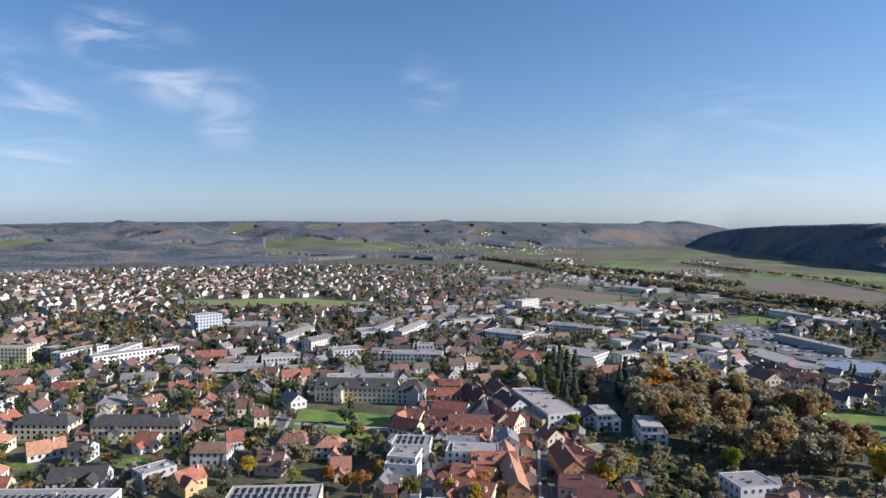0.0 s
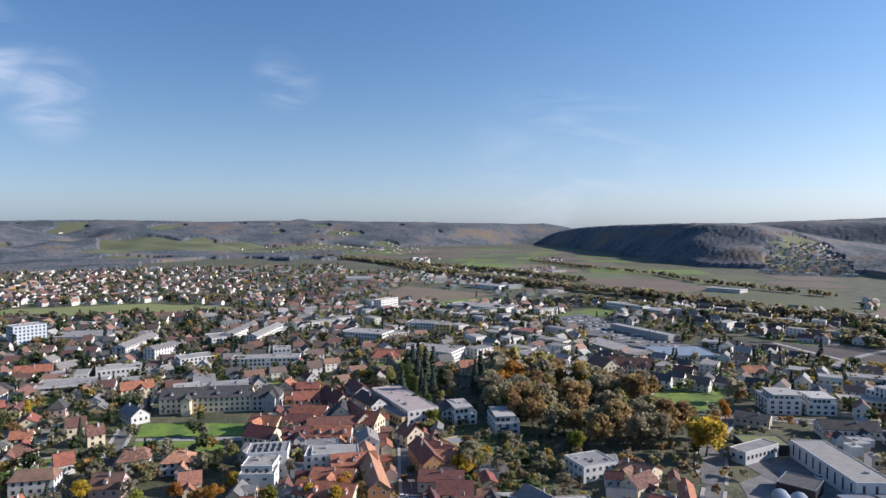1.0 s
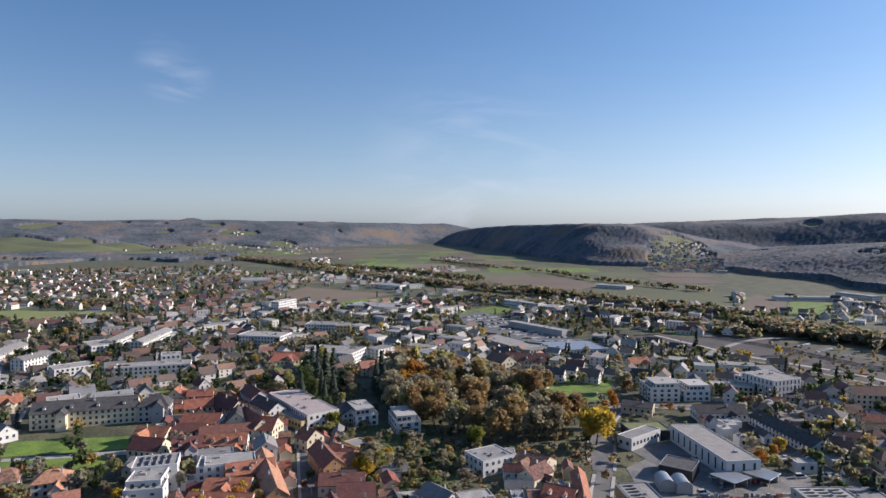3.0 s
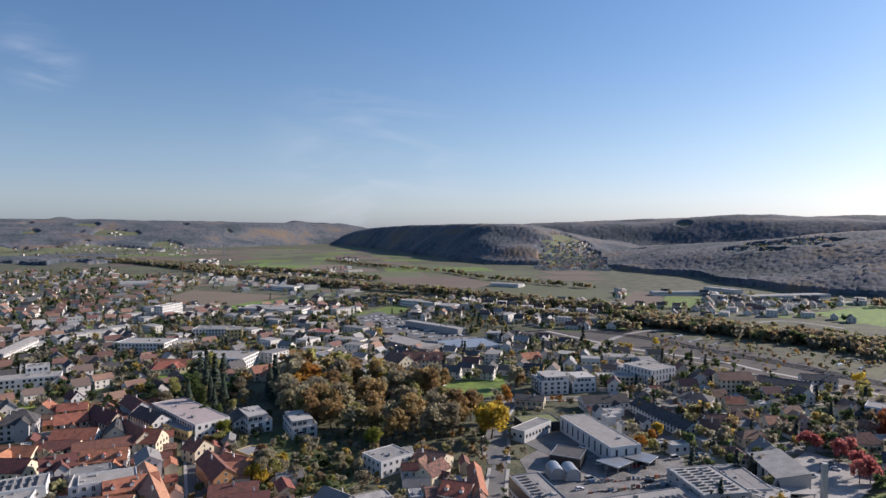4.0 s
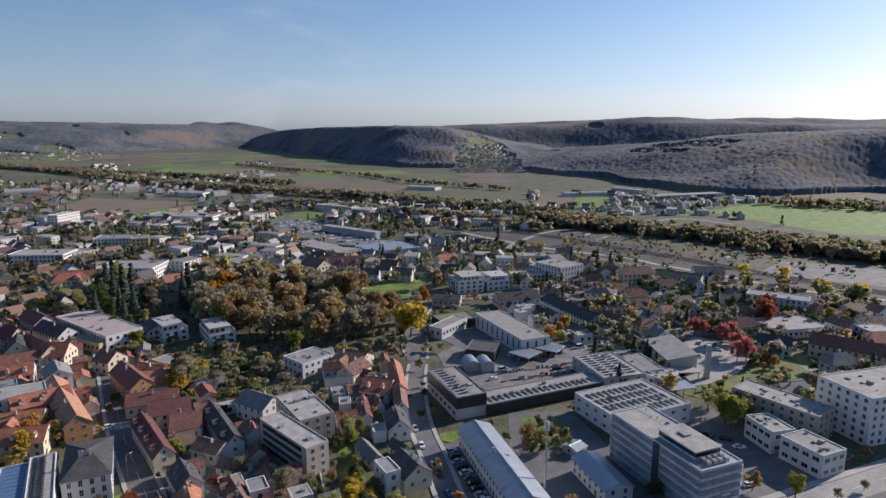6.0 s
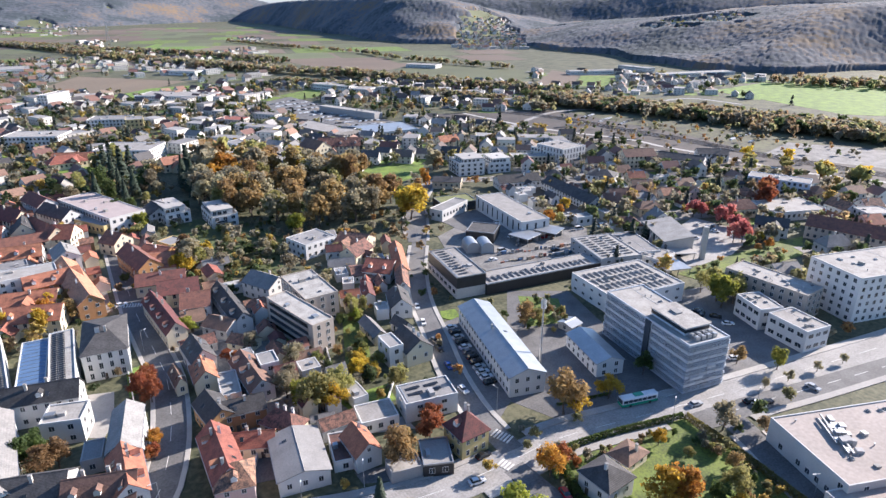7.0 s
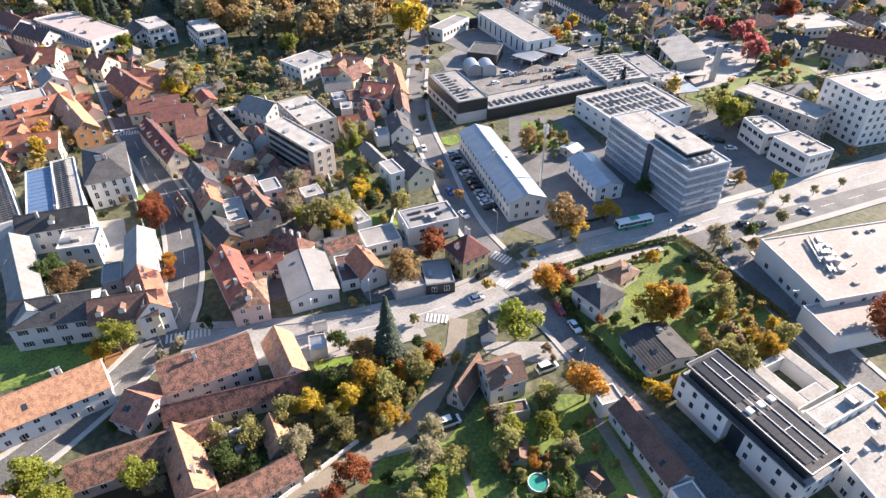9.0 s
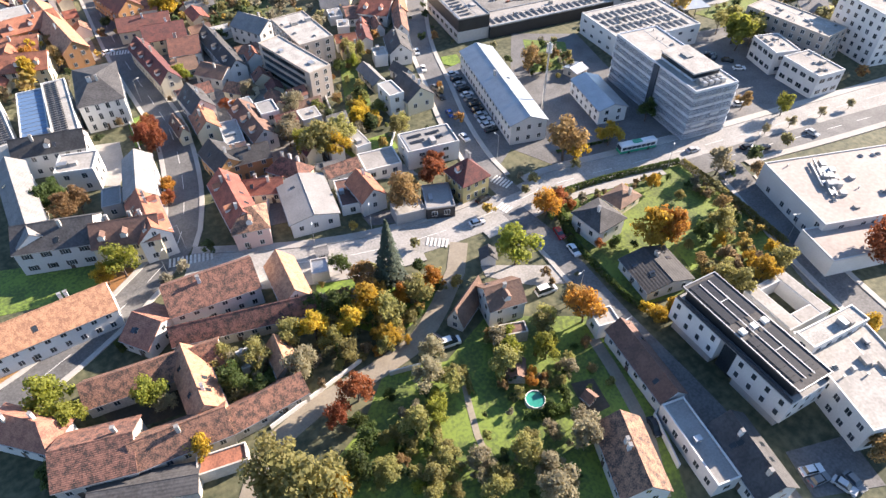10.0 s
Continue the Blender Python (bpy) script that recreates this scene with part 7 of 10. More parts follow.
tree(13.4, 76.8, 4.4, 'brown', 'round')
tree(20.5, 83.2, 3.2, 'brown', 'round')
tree(13.7, 86.3, 5.9, 'bare', 'round')
tree(12.6, 87.8, 3.7, 'brown', 'round')
tree(18.0, 82.8, 5.5, 'bare', 'round')
tree(19.0, 87.0, 3.9, 'bare', 'round')
tree(18.2, 78.6, 4.3, 'green', 'round')
tree(12.6, 87.8, 3.1, 'green', 'round')
tree(18.9, 76.4, 3.4, 'olive', 'round')
tree(105.0, 71.0, 3.2, 'olive', 'round')
tree(108.6, 80.8, 2.3, 'green', 'round')
tree(106.4, 75.8, 3.8, 'rust', 'round')
tree(109.7, 80.5, 2.4, 'olive', 'round')
tree(107.4, 72.3, 3.6, 'rust', 'round')
tree(111.8, 80.3, 2.3, 'olive', 'round')
tree(104.6, 59.2, 3.9, 'green', 'round')
tree(100.9, 61.2, 3.8, 'rust', 'round')
tree(103.4, 59.1, 3.8, 'green', 'round')
tree(107.8, 79.0, 2.5, 'olive', 'round')
tree(125.8, 41.8, 4.8, 'olive', 'round')
tree(117.7, 46.6, 3.8, 'olive', 'round')
tree(116.1, 33.7, 3.6, 'brown', 'round')
tree(114.6, 41.5, 4.7, 'brown', 'round')
tree(127.7, 42.6, 4.9, 'brown', 'round')
tree(116.3, 36.2, 2.7, 'yellow', 'round')
tree(125.7, 31.0, 3.2, 'yellow', 'round')
tree(123.8, 42.6, 5.5, 'yellow', 'round')
tree(118.6, 35.2, 2.7, 'olive', 'round')
tree(126.0, 31.8, 3.8, 'olive', 'round')
tree(129.9, 48.3, 3.3, 'olive', 'round')
tree(122.7, 52.9, 4.2, 'olive', 'round')
tree(166.9, 145.1, 3.8, 'green', 'round')
tree(163.9, 128.5, 4.2, 'olive', 'round')
tree(166.1, 131.0, 3.0, 'brown', 'round')
tree(154.0, 131.6, 3.7, 'green', 'round')
tree(165.1, 136.8, 4.2, 'brown', 'round')
tree(168.0, 133.3, 4.5, 'olive', 'round')
tree(158.7, 132.4, 2.9, 'green', 'round')
tree(160.0, 136.7, 3.7, 'olive', 'round')
tree(149.7, 133.1, 2.7, 'green', 'round')
tree(155.2, 125.9, 2.9, 'olive', 'round')
tree(90.8, 145.0, 5.1, 'yellow', 'round')
tree(87.4, 148.3, 5.0, 'yellow', 'round')
tree(72.0, 136.6, 3.6, 'yellow', 'round')
tree(68.5, 143.2, 4.6, 'lime', 'round')
tree(71.0, 157.9, 4.1, 'lime', 'round')
tree(67.0, 143.0, 5.6, 'olive', 'round')
tree(65.0, 146.9, 5.5, 'yellow', 'round')
tree(86.8, 143.0, 3.1, 'olive', 'round')
tree(65.7, 137.9, 2.9, 'green', 'round')
tree(75.9, 155.4, 3.3, 'green', 'round')
tree(78.5, 145.8, 3.9, 'yellow', 'round')
tree(80.4, 150.4, 2.8, 'yellow', 'round')
tree(88.9, 155.8, 4.2, 'olive', 'round')
tree(88.5, 144.0, 4.4, 'yellow', 'round')
tree(98.7, 179.0, 5.3, 'green', 'round')
tree(93.8, 161.3, 2.9, 'olive', 'round')
tree(96.9, 170.4, 3.8, 'olive', 'round')
tree(97.6, 163.8, 4.8, 'olive', 'round')
tree(106.9, 178.6, 4.5, 'olive', 'round')
tree(102.7, 178.9, 3.2, 'brown', 'round')
tree(102.1, 184.3, 3.0, 'olive', 'round')
tree(110.1, 181.9, 2.8, 'green', 'round')
tree(87.1, 160.9, 4.9, 'brown', 'round')
tree(113.7, 188.0, 3.0, 'olive', 'round')
tree(54.0, 32.2, 3.4, 'bare', 'round')
tree(36.6, 32.8, 2.3, 'bare', 'round')
tree(48.7, 23.7, 4.2, 'bare', 'round')
tree(44.4, 36.6, 2.1, 'green', 'round')
tree(50.0, 25.4, 4.2, 'olive', 'round')
tree(51.4, 24.2, 2.2, 'green', 'round')
tree(41.6, 29.8, 2.9, 'olive', 'round')
tree(42.6, 27.0, 2.6, 'green', 'round')
tree(45.7, 33.4, 4.0, 'bare', 'round')
tree(53.7, 33.4, 4.7, 'bare', 'round')
tree(54.8, 29.6, 2.2, 'bare', 'round')
tree(47.6, 25.0, 4.3, 'olive', 'round')
tree(72.8, 44.5, 2.2, 'green', 'bush')
tree(75.5, 43.6, 3.0, 'brown', 'bush')
tree(66.9, 35.3, 2.2, 'green', 'bush')
tree(71.8, 33.6, 2.3, 'olive', 'bush')
tree(66.3, 41.6, 1.6, 'green', 'bush')
tree(68.1, 50.3, 1.9, 'olive', 'bush')
tree(62.6, 40.7, 2.4, 'olive', 'bush')
tree(63.4, 43.3, 2.0, 'olive', 'bush')
tree(60.8, 41.7, 2.7, 'brown', 'bush')
tree(71.3, 37.9, 2.7, 'brown', 'bush')
roof_plant(160.0, 34.8, 7.13, 8, 45)
roof_plant(161.8, 38.1, 7.13, 5, 45)

patch('courtyard', 'yard', [(44, 130), (74, 124), (80, 160), (78, 246), (52, 256), (48, 232), (45, 190)], 0.02, 'grey paved courts of the old quarter', 'yard')
patch('courtyard', 'yard', [(-28, 246), (37, 244), (46, 320), (57, 420), (-10, 425), (-26, 330)], 0.02, 'paved courts between red-roofed houses', 'yard')
patch('courtyard', 'yard', [(262, 185), (300, 168), (425, 112), (432, 246), (330, 285), (268, 262)], 0.02, 'paved yards between low houses', 'yard')
# courts, garden plots and sheds between the houses
patch('courtyard', 'paving', [(17.0, 189.8), (23.9, 186.4), (20.4, 171.4), (16.3, 164.6), (11.2, 168.9)], 0.06, 'sunlit paved convent court', 'ground')
patch('courtyard', 'asphalt', [(44.8, 134.3), (50.0, 131.6), (46.2, 120.3), (41.1, 122.3)], 0.06, 'dark asphalt court between houses', 'ground')
patch('courtyard', 'asphalt', [(61.9, 110.2), (69.1, 107.2), (67.8, 101.8), (61.4, 105.4)], 0.06, 'asphalt garage court', 'ground')
patch('garden_lawn', 'brightlawn', [(55.8, 135.6), (66.5, 132.9), (67.9, 127.6), (57.9, 126.6)], 0.06, 'bright green back garden lawn', 'ground')
patch('garden_lawn', 'lawn', [(74.2, 140.4), (90.9, 137.1), (88.0, 128.8), (74.5, 131.6)], 0.06, 'green back garden lawn', 'ground')
patch('garden_lawn', 'lawn', [(103.4, 185.9), (112.6, 186.7), (93.3, 149.9), (84.2, 151.0)], 0.06, 'lawn beside the apartment house', 'ground')
patch('garden_lawn', 'lawn', [(77.6, 202.1), (84.3, 201.9), (80.6, 169.6), (75.2, 169.5)], 0.06, 'dark lawn below the apartment house', 'ground')
patch('courtyard', 'paving', [(58.5, 207.6), (70.4, 205.5), (69.0, 193.7), (57.5, 196.0)], 0.06, 'paved terrace court', 'ground')
patch('courtyard', 'paving', [(73.4, 127.1), (85.2, 120.8), (84.4, 114.4), (71.7, 121.7)], 0.06, 'pale paved terrace', 'ground')
patch('garden_lawn', 'brightlawn', [(29.8, 196.6), (34.5, 196.9), (30.8, 181.3), (26.6, 180.2)], 0.06, 'small green front garden', 'ground')
patch('courtyard', 'paleasphalt', [(74.0, 76.1), (90.0, 62.7), (89.0, 56.3), (78.9, 63.4), (72.5, 72.4)], 0.06, 'pale forecourt at the street corner', 'ground')
patch('courtyard', 'asphalt', [(85.6, 2.6), (98.1, -3.2), (93.5, -12.4), (81.2, -5.2)], 0.06, 'asphalt parking court behind the office', 'ground')
patch('garden_bed', 'leaflitter', [(-24.4, 120.8), (-17.9, 119.3), (-13.1, 111.4), (-20.3, 110.0), (-26.1, 113.0)], 0.06, 'leaf-strewn verge under trees', 'ground')
patch('farm_yard', 'gravelpath', [(6.7, 104.8), (17.8, 99.7), (17.9, 95.5), (6.3, 100.7)], 0.06, 'cobbled farm court', 'ground')
patch('farm_yard', 'soilbed', [(-11.6, 94.2), (2.8, 89.1), (1.5, 83.4), (-10.7, 87.1)], 0.06, 'dark earth yard inside the farm', 'ground')
patch('vegetable_bed', 'soilbed', [(65.6, 38.8), (70.2, 36.7), (67.7, 30.1), (62.3, 31.3)], 0.06, 'dark vegetable beds', 'ground')
house(40.0, 176.1, 9.5, 3.2, -94.0, 4, 2.2, wall='cream', roof='browntile', label='small street-side outbuilding', chimneys=0, storeys=1)
house(57.7, 161.6, 8.8, 4.4, -100.2, 4, 2, wall='white', roof='browntile', label='low court wing with brown tiles', chimneys=0, storeys=1)
house(65.5, 186.9, 9.6, 6.1, -57.4, 3, 1.8, wall='cream', roof='oldtile', label='small garden house with old tiles', chimneys=0, storeys=1)
house(65.5, 132.8, 6.5, 2.8, -20.9, 2.4, 0.9, wall='oldwall', roof='greytile', label='small lean-to along a garden wall', chimneys=0, storeys=1)
house(113.6, 161.3, 7.9, 3.9, -88.3, 3.5, 2, wall='white', roof='darktile', label='small white garage house', chimneys=0, storeys=1)
house(162.6, 124.7, 6.0, 5.8, -178.8, 2.6, 0.8, wall='oldwall', roof='metal', label='low store beside the yard', chimneys=0, storeys=1)
house(50.5, 64.0, 2.6, 2.1, -84.0, 2.2, 0.9, wall='oldwall', roof='darktile', label='small garden hut', chimneys=0, storeys=1)
house(65.3, 33.8, 2.1, 2.1, -86.8, 2, 0.8, wall='oldwall', roof='browntile', label='small garden shed', chimneys=0, storeys=1)
house(45.7, 103.7, 2.8, 2.8, -19.4, 2.6, 0.8, wall='white', roof='greytile', label='bus shelter by the street', chimneys=0, storeys=1)
wall_run([(65.5, 126.9), (71.6, 124.5)], 1.6)
wall_run([(52.4, 129.6), (65.2, 126.4)], 1.6)
wall_run([(92.3, 183.4), (78.6, 147.3), (78.5, 137.6)], 1.5)
wall_run([(93.1, 137.2), (84.7, 128.6)], 1.6)
wall_run([(30.9, 199.9), (25.5, 167.2)], 1.0)
wall_run([(39.7, 122.1), (46.7, 132.7)], 2.0)
wall_run([(38.0, 64.4), (44.3, 61.9)], 1.4)

# apartment houses and schools of the western town
block(-251.5, 503.6, 66.0, 12, 45.3, 10, wall='white', storeys=3, roof='gravel', label='long white three-storey apartment terrace')
block(-300.4, 510.2, 42.3, 12, 65.9, 10, wall='white', storeys=3, roof='gravel', label='white three-storey apartment block with balconies')
block(-269.5, 519.5, 37.6, 12, 87.0, 10, wall='white', storeys=3, roof='gravel', label='white stepped apartment block')
block(-363.7, 507.8, 51.0, 12, -1.9, 12, wall='cream', storeys=4, roof='gravel', label='cream four-storey apartment block')
block(-148.5, 457.3, 41.5, 22, 5.6, 7, wall='white', storeys=2, roof='gravel', label='low white school with dark window bands', size=(2.4, 1.3), gap=2.7)
block(-129.9, 496.9, 31.7, 20, 16.6, 8, wall='white', storeys=2, roof='gravel', label='white school wing with a flat roof')
house(-195.0, 463.0, 18.5, 16, 12.0, 4, 4, wall='cream', roof='darktile', hip=8, label='pavilion with a dark pyramid roof')
block(-243.5, 633.7, 26.7, 18, 39.4, 22, wall='paleblue', storeys=7, roof='gravel', label='blue and white seven-storey tower block')
block(-201.5, 658.9, 54.1, 40, -6.9, 8, wall='grey', storeys=1, roof='greyroof', label='low grey sports hall with a dark flat roof')
house(-141.5, 591.6, 63.3, 12, 78.3, 11, 2.5, wall='white', roof='greytile', label='white four-storey apartment block with a grey roof', storeys=4)
house(-111.4, 560.7, 34.9, 12, 57.1, 11, 2.5, wall='white', roof='greytile', label='white four-storey apartment house', storeys=4)
block(-82.2, 526.1, 26.6, 18, 22.2, 8, wall='white', storeys=3, roof='whiteroof', label='white flat-roofed office with shaded windows')
block(-25.8, 505.0, 51.5, 16, -4.3, 9, wall='white', storeys=3, roof='gravel', label='white modern apartment house with scattered windows', skip=0.2)
block(-14.6, 524.7, 14.3, 14, 0.8, 12, wall='white', storeys=4, roof='gravel', label='white stair block of the modern apartments')
block(-73.9, 608.2, 19.5, 30, 20.4, 10, wall='white', storeys=3, roof='gravel', label='white apartment slab seen end on')
house(-59.0, 640.7, 71.2, 11, 74.7, 11, 2, wall='white', roof='greytile', storeys=4, label='white slab block with a grey roof')
house(-33.4, 628.4, 72.9, 11, 72.8, 11, 2, wall='white', roof='greytile', storeys=4, label='white slab block with balconies')
house(-54.8, 396.2, 52.6, 14, -4.0, 9, 5, wall='cream', roof='darktile', label='long cream barracks-like house with a dark roof and dormers', dormers=4, chimneys=4, storeys=3)
house(-19.6, 391.7, 16.6, 14, -8.8, 9, 5, wall='grey', roof='darktile', hip=5, label='grey end wing with a dark hipped roof', storeys=3)
house(-208.0, 322.9, 29.1, 12, -1.3, 8.5, 4, wall='cream', roof='darktile', hip=4, label='cream terrace with a dark roof and tall chimneys', chimneys=3, storeys=3)
house(-158.3, 321.9, 46.4, 12, 0.5, 8.5, 4, wall='cream', roof='darktile', hip=4, label='long cream terrace with a dark roof and white chimneys', chimneys=4, storeys=3)

# garden suburb houses
house(-190.7, 294.4, 15.9, 10, 38.1, 4, 4.5, wall='white', roof='orangetile', hip=0, label='white house with a pale orange gabled roof')
house(-170.7, 290.9, 9.2, 11, 0.4, 6, 3, wall='paleblue', roof='darktile', hip=0, label='pale blue gabled house')
house(-146.7, 306.1, 12.5, 10, -14.5, 4.5, 4.2, wall='white', roof='redtile', hip=0, label='white house with a steep red roof')
house(-155.8, 263.0, 22.9, 11, 10.7, 3.5, 4.2, wall='white', roof='darktile', hip=0, label='white house with a large dark roof')
house(-107.4, 258.0, 12.0, 9, 51.1, 5, 4, wall='yellow', roof='redtile', hip=0, label='yellow house with a red roof')
house(-108.4, 288.0, 16.9, 10, 0.4, 6.5, 3, wall='white', roof='browntile', hip=2, label='white two-storey house with a brown roof')
house(-104.4, 307.6, 8.0, 9, 24.6, 5, 4, wall='white', roof='redtile', hip=0, label='white house with a steep red roof')
house(-77.0, 276.6, 12.5, 10, -8.7, 5, 4.5, wall='pink', roof='browntile', hip=0, label='pinkish gabled house')
house(-74.3, 306.2, 13.4, 12, 3.9, 5.5, 4, wall='white', roof='oldtile', hip=3, label='white house with a red-brown half-hipped roof')
house(-54.3, 297.7, 13.5, 11, 0.4, 6, 3.5, wall='white', roof='orangetile', hip=5, label='white house with an orange hipped roof')
house(-45.5, 274.5, 9.1, 10, 8.5, 4.5, 3.5, wall='cream', roof='orangetile', hip=0, label='house with an orange roof')
house(-102.5, 345.1, 7.9, 10, 23.8, 6, 4, wall='cream', roof='oldtile', hip=0, label='cream house with a red-brown roof')
house(-105.0, 438.9, 19.6, 11, 20.7, 6, 4, wall='cream', roof='redtile', hip=0, label='cream villa with red gables')
house(-271.4, 396.2, 12.6, 11, 41.1, 5, 3.5, wall='white', roof='redtile', hip=0, label='white house with red roof')
house(-249.5, 406.6, 16.5, 11, 0.6, 4.5, 3.5, wall='cream', roof='redtile', hip=0, label='house with a bright red roof')
house(-248.1, 411.4, 13.9, 10, 25.6, 4.5, 3.5, wall='cream', roof='orangetile', hip=0, label='house with an orange roof')
house(-199.3, 378.8, 12.4, 11, 37.5, 5, 2.5, wall='white', roof='greytile', hip=0, label='white house with a grey roof')
house(-200.4, 374.0, 16.7, 12, 17.3, 5, 3, wall='cream', roof='greytile', hip=4, label='house with a grey hipped roof')
house(-175.9, 370.8, 13.4, 10, 65.6, 6, 3, wall='white', roof='oldtile', hip=0, label='white gabled house')
house(-213.0, 431.7, 22.8, 12, 17.2, 6, 3, wall='cream', roof='greytile', hip=0, label='cream two-storey house')
house(-190.3, 506.9, 24.0, 13, 11.5, 6, 4, wall='oldwall', roof='redtile', hip=0, label='old house with a broad red roof')
house(-172.9, 515.8, 13.5, 10, 44.7, 6, 4, wall='white', roof='greytile', hip=0, label='white gabled house')
house(-160.4, 557.5, 21.3, 11, 31.6, 6, 3, wall='white', roof='darktile', hip=4, label='white house with a dark hipped roof')
house(-177.2, 412.0, 12.2, 10, 29.4, 4.5, 3.5, wall='cream', roof='redtile', hip=0, label='house with a red roof')
house(-162.1, 408.2, 10.8, 10, 16.1, 4.5, 3, wall='cream', roof='oldtile', hip=0, label='low house with red tiles')
house(68.2, 508.9, 24.5, 14, 0.7, 5, 4, wall='cream', roof='redtile', hip=6, label='house with a red hipped roof on a lawn')
house(-308.8, 442.5, 18.8, 10, -132.4, 5, 3, wall='white', roof='oldtile', hip=0, label='white house beside a lawn')
house(-98.1, 492.0, 15.6, 12, 33.1, 5, 4, wall='cream', roof='greytile', hip=5, label='house with a grey pyramid roof')
house(-92.8, 382.1, 18.3, 10, -56.3, 5, 4, wall='white', roof='greytile', hip=0, label='white gabled house with grey tiles')
block(-122.9, 261.0, 14.6, 10, 49.4, 8, wall='grey', storeys=3, roof='gravel', label='grey three-storey modern house with balconies')
solar_hall(-154.7, 226.9, 61.3, 18, 1.3, 9, wall='white', label='white flat-roofed house with solar panels')
solar_hall(-64.5, 232.5, 35.3, 20, 3.9, 8, wall='cream', label='flat-roofed building with rows of solar panels')
block(-16.8, 274.7, 13.1, 13.9, -11.5, 10, wall='white', storeys=3, roof='gravel', label='white stepped modern apartments', boxes=1)
solar_hall(-14.2, 286.9, 17.7, 14.0, -4.4, 11, wall='white', label='white stepped apartments with roof panels')
solar_hall(-17.2, 268.9, 14.5, 10, -9.7, 8, wall='white', label='lower white terrace house with panels')
block(10.9, 283.2, 17.2, 14, -9.0, 9, wall='white', storeys=3, roof='whiteroof', label='white courtyard building')

# red-roofed old quarter
house(-18.9, 327.6, 16.6, 12, -33.8, 5, 4, wall='cream', roof='winetile', label='old house with weathered dark red tiles')
house(-20.2, 309.6, 13.0, 9, -26.7, 4, 2, wall='cream', roof='greytile', label='low house with a grey roof')
house(-18.1, 348.2, 17.4, 10, -29.2, 5, 3.5, wall='cream', roof='redtile', label='old court house with dark red tiles')
house(5.3, 353.8, 20.4, 12, -21.6, 7, 4, wall='white', roof='redtile', label='long town house with a dark red roof')
house(3.7, 384.6, 15.7, 10, 1.2, 7, 4, wall='cream', roof='redtile', label='long town house with red tiles')
house(5.0, 410.6, 15.1, 9, -8.0, 7, 3, wall='orange', roof='redtile', label='orange town house with red tiles')
house(-2.1, 344.5, 19.6, 9, -19.5, 6, 3, wall='cream', roof='winetile', label='court wing with weathered tiles')
house(-2.1, 318.6, 14.2, 10, 2.9, 6, 4, wall='white', roof='winetile', label='town house with dark red tiles')
house(16.1, 317.2, 19.0, 10, -13.3, 6, 4, wall='white', roof='redtile', label='town house with dormered dark red-red roof')
house(16.8, 335.2, 26.7, 9, -5.0, 6, 3, wall='cream', roof='winetile', label='court wing with dark red tiles')
house(22.9, 351.8, 16, 11.3, 82.2, 7, 5, wall='cream', roof='darktile', label='cream gabled town house with a dark roof')
house(36.5, 334.4, 12.6, 13, -34.4, 6, 5, wall='cream', roof='redtile', label='broad old roof of dark red tiles')
house(31.8, 299.4, 14, 9.8, 88.7, 8.5, 3, wall='white', roof='greytile', label='tall white gabled house')
house(22.9, 274.6, 20.1, 13, 0.1, 7.5, 3, wall='orange', roof='redtile', label='orange court house with red tiles')
house(19.7, 376.5, 25.8, 10, -67.7, 8, 5, wall='cream', roof='winetile', label='steep old roof beside the street')
house(29.4, 350.8, 40.6, 9, -76.6, 7, 4, wall='cream', roof='redtile', label='street house with a red roof')
house(41.0, 369.8, 24.8, 11, -70.3, 7, 4, wall='white', roof='darktile', label='white street house with a dark roof')
house(36.4, 400.4, 23.8, 11, -77.7, 7, 4, wall='white', roof='winetile', label='street house with a dark red roof')
house(-8.4, 417.8, 12, 12.6, 74.3, 6, 5, wall='cream', roof='redtile', label='small villa with a bright red roof')
house(6.2, 442.4, 11, 7.7, 109.8, 6, 4, wall='white', roof='winetile', label='white gabled house')
block(9.8, 300.7, 15.7, 8, -1.9, 7.2, boxes=1, wall='grey', storeys=2, roof='greyroof', label='grey flat-roofed court house')
block(15.2, 281.5, 20.9, 11, -3.2, 9.6, boxes=0, wall='white', storeys=3, roof='whiteroof', label='white flat-roofed court building')
# whole roof takes the pale orange of its sunlit slope
house(29.7, 265.9, 48.6, 8.9, -89.1, 7, 3.5, wall='orange', roof='orangetile', label='orange house with a sunlit orange roof on the street')
house(22.9, 274.8, 18.6, 12, -16.5, 7, 2.5, wall='orange', roof='redtile', label='orange court wing with red tiles')
house(13.7, 262.6, 18.6, 12, -20.7, 6, 3, wall='cream', roof='redtile', label='long cream house with dark red tiles')
house(10.0, 247.6, 25.0, 12, -25.2, 6, 3.5, wall='cream', roof='redtile', label='long house with a dark red roof')
house(56.4, 277.3, 26.3, 10.4, -85.1, 6.5, 4, wall='orange', roof='winetile', hip=0, label='orange gabled house on the street')
house(65.5, 281.4, 14.0, 11.7, -58.6, 6.5, 2.5, wall='orange', roof='redtile', hip=0, label='orange house with a red roof')
house(54.5, 310.3, 9.8, 10.9, -61.1, 6, 4, wall='cream', roof='winetile', hip=0, label='old gabled house with dark red roof')
house(63.3, 275.0, 16.8, 20.8, -24.8, 5, 3, wall='white', roof='redtile', hip=3, label='house with weathered red hipped roof')
house(58.1, 253.0, 19.0, 11.4, -17.5, 5, 3, wall='cream', roof='winetile', hip=0, label='long house with a dark red roof')
block(60.4, 367.2, 56.8, 19.1, -75.5, 8, wall='white', storeys=2, roof='pinkroof', label='shopping house with a pink and white flat roof', boxes=4)
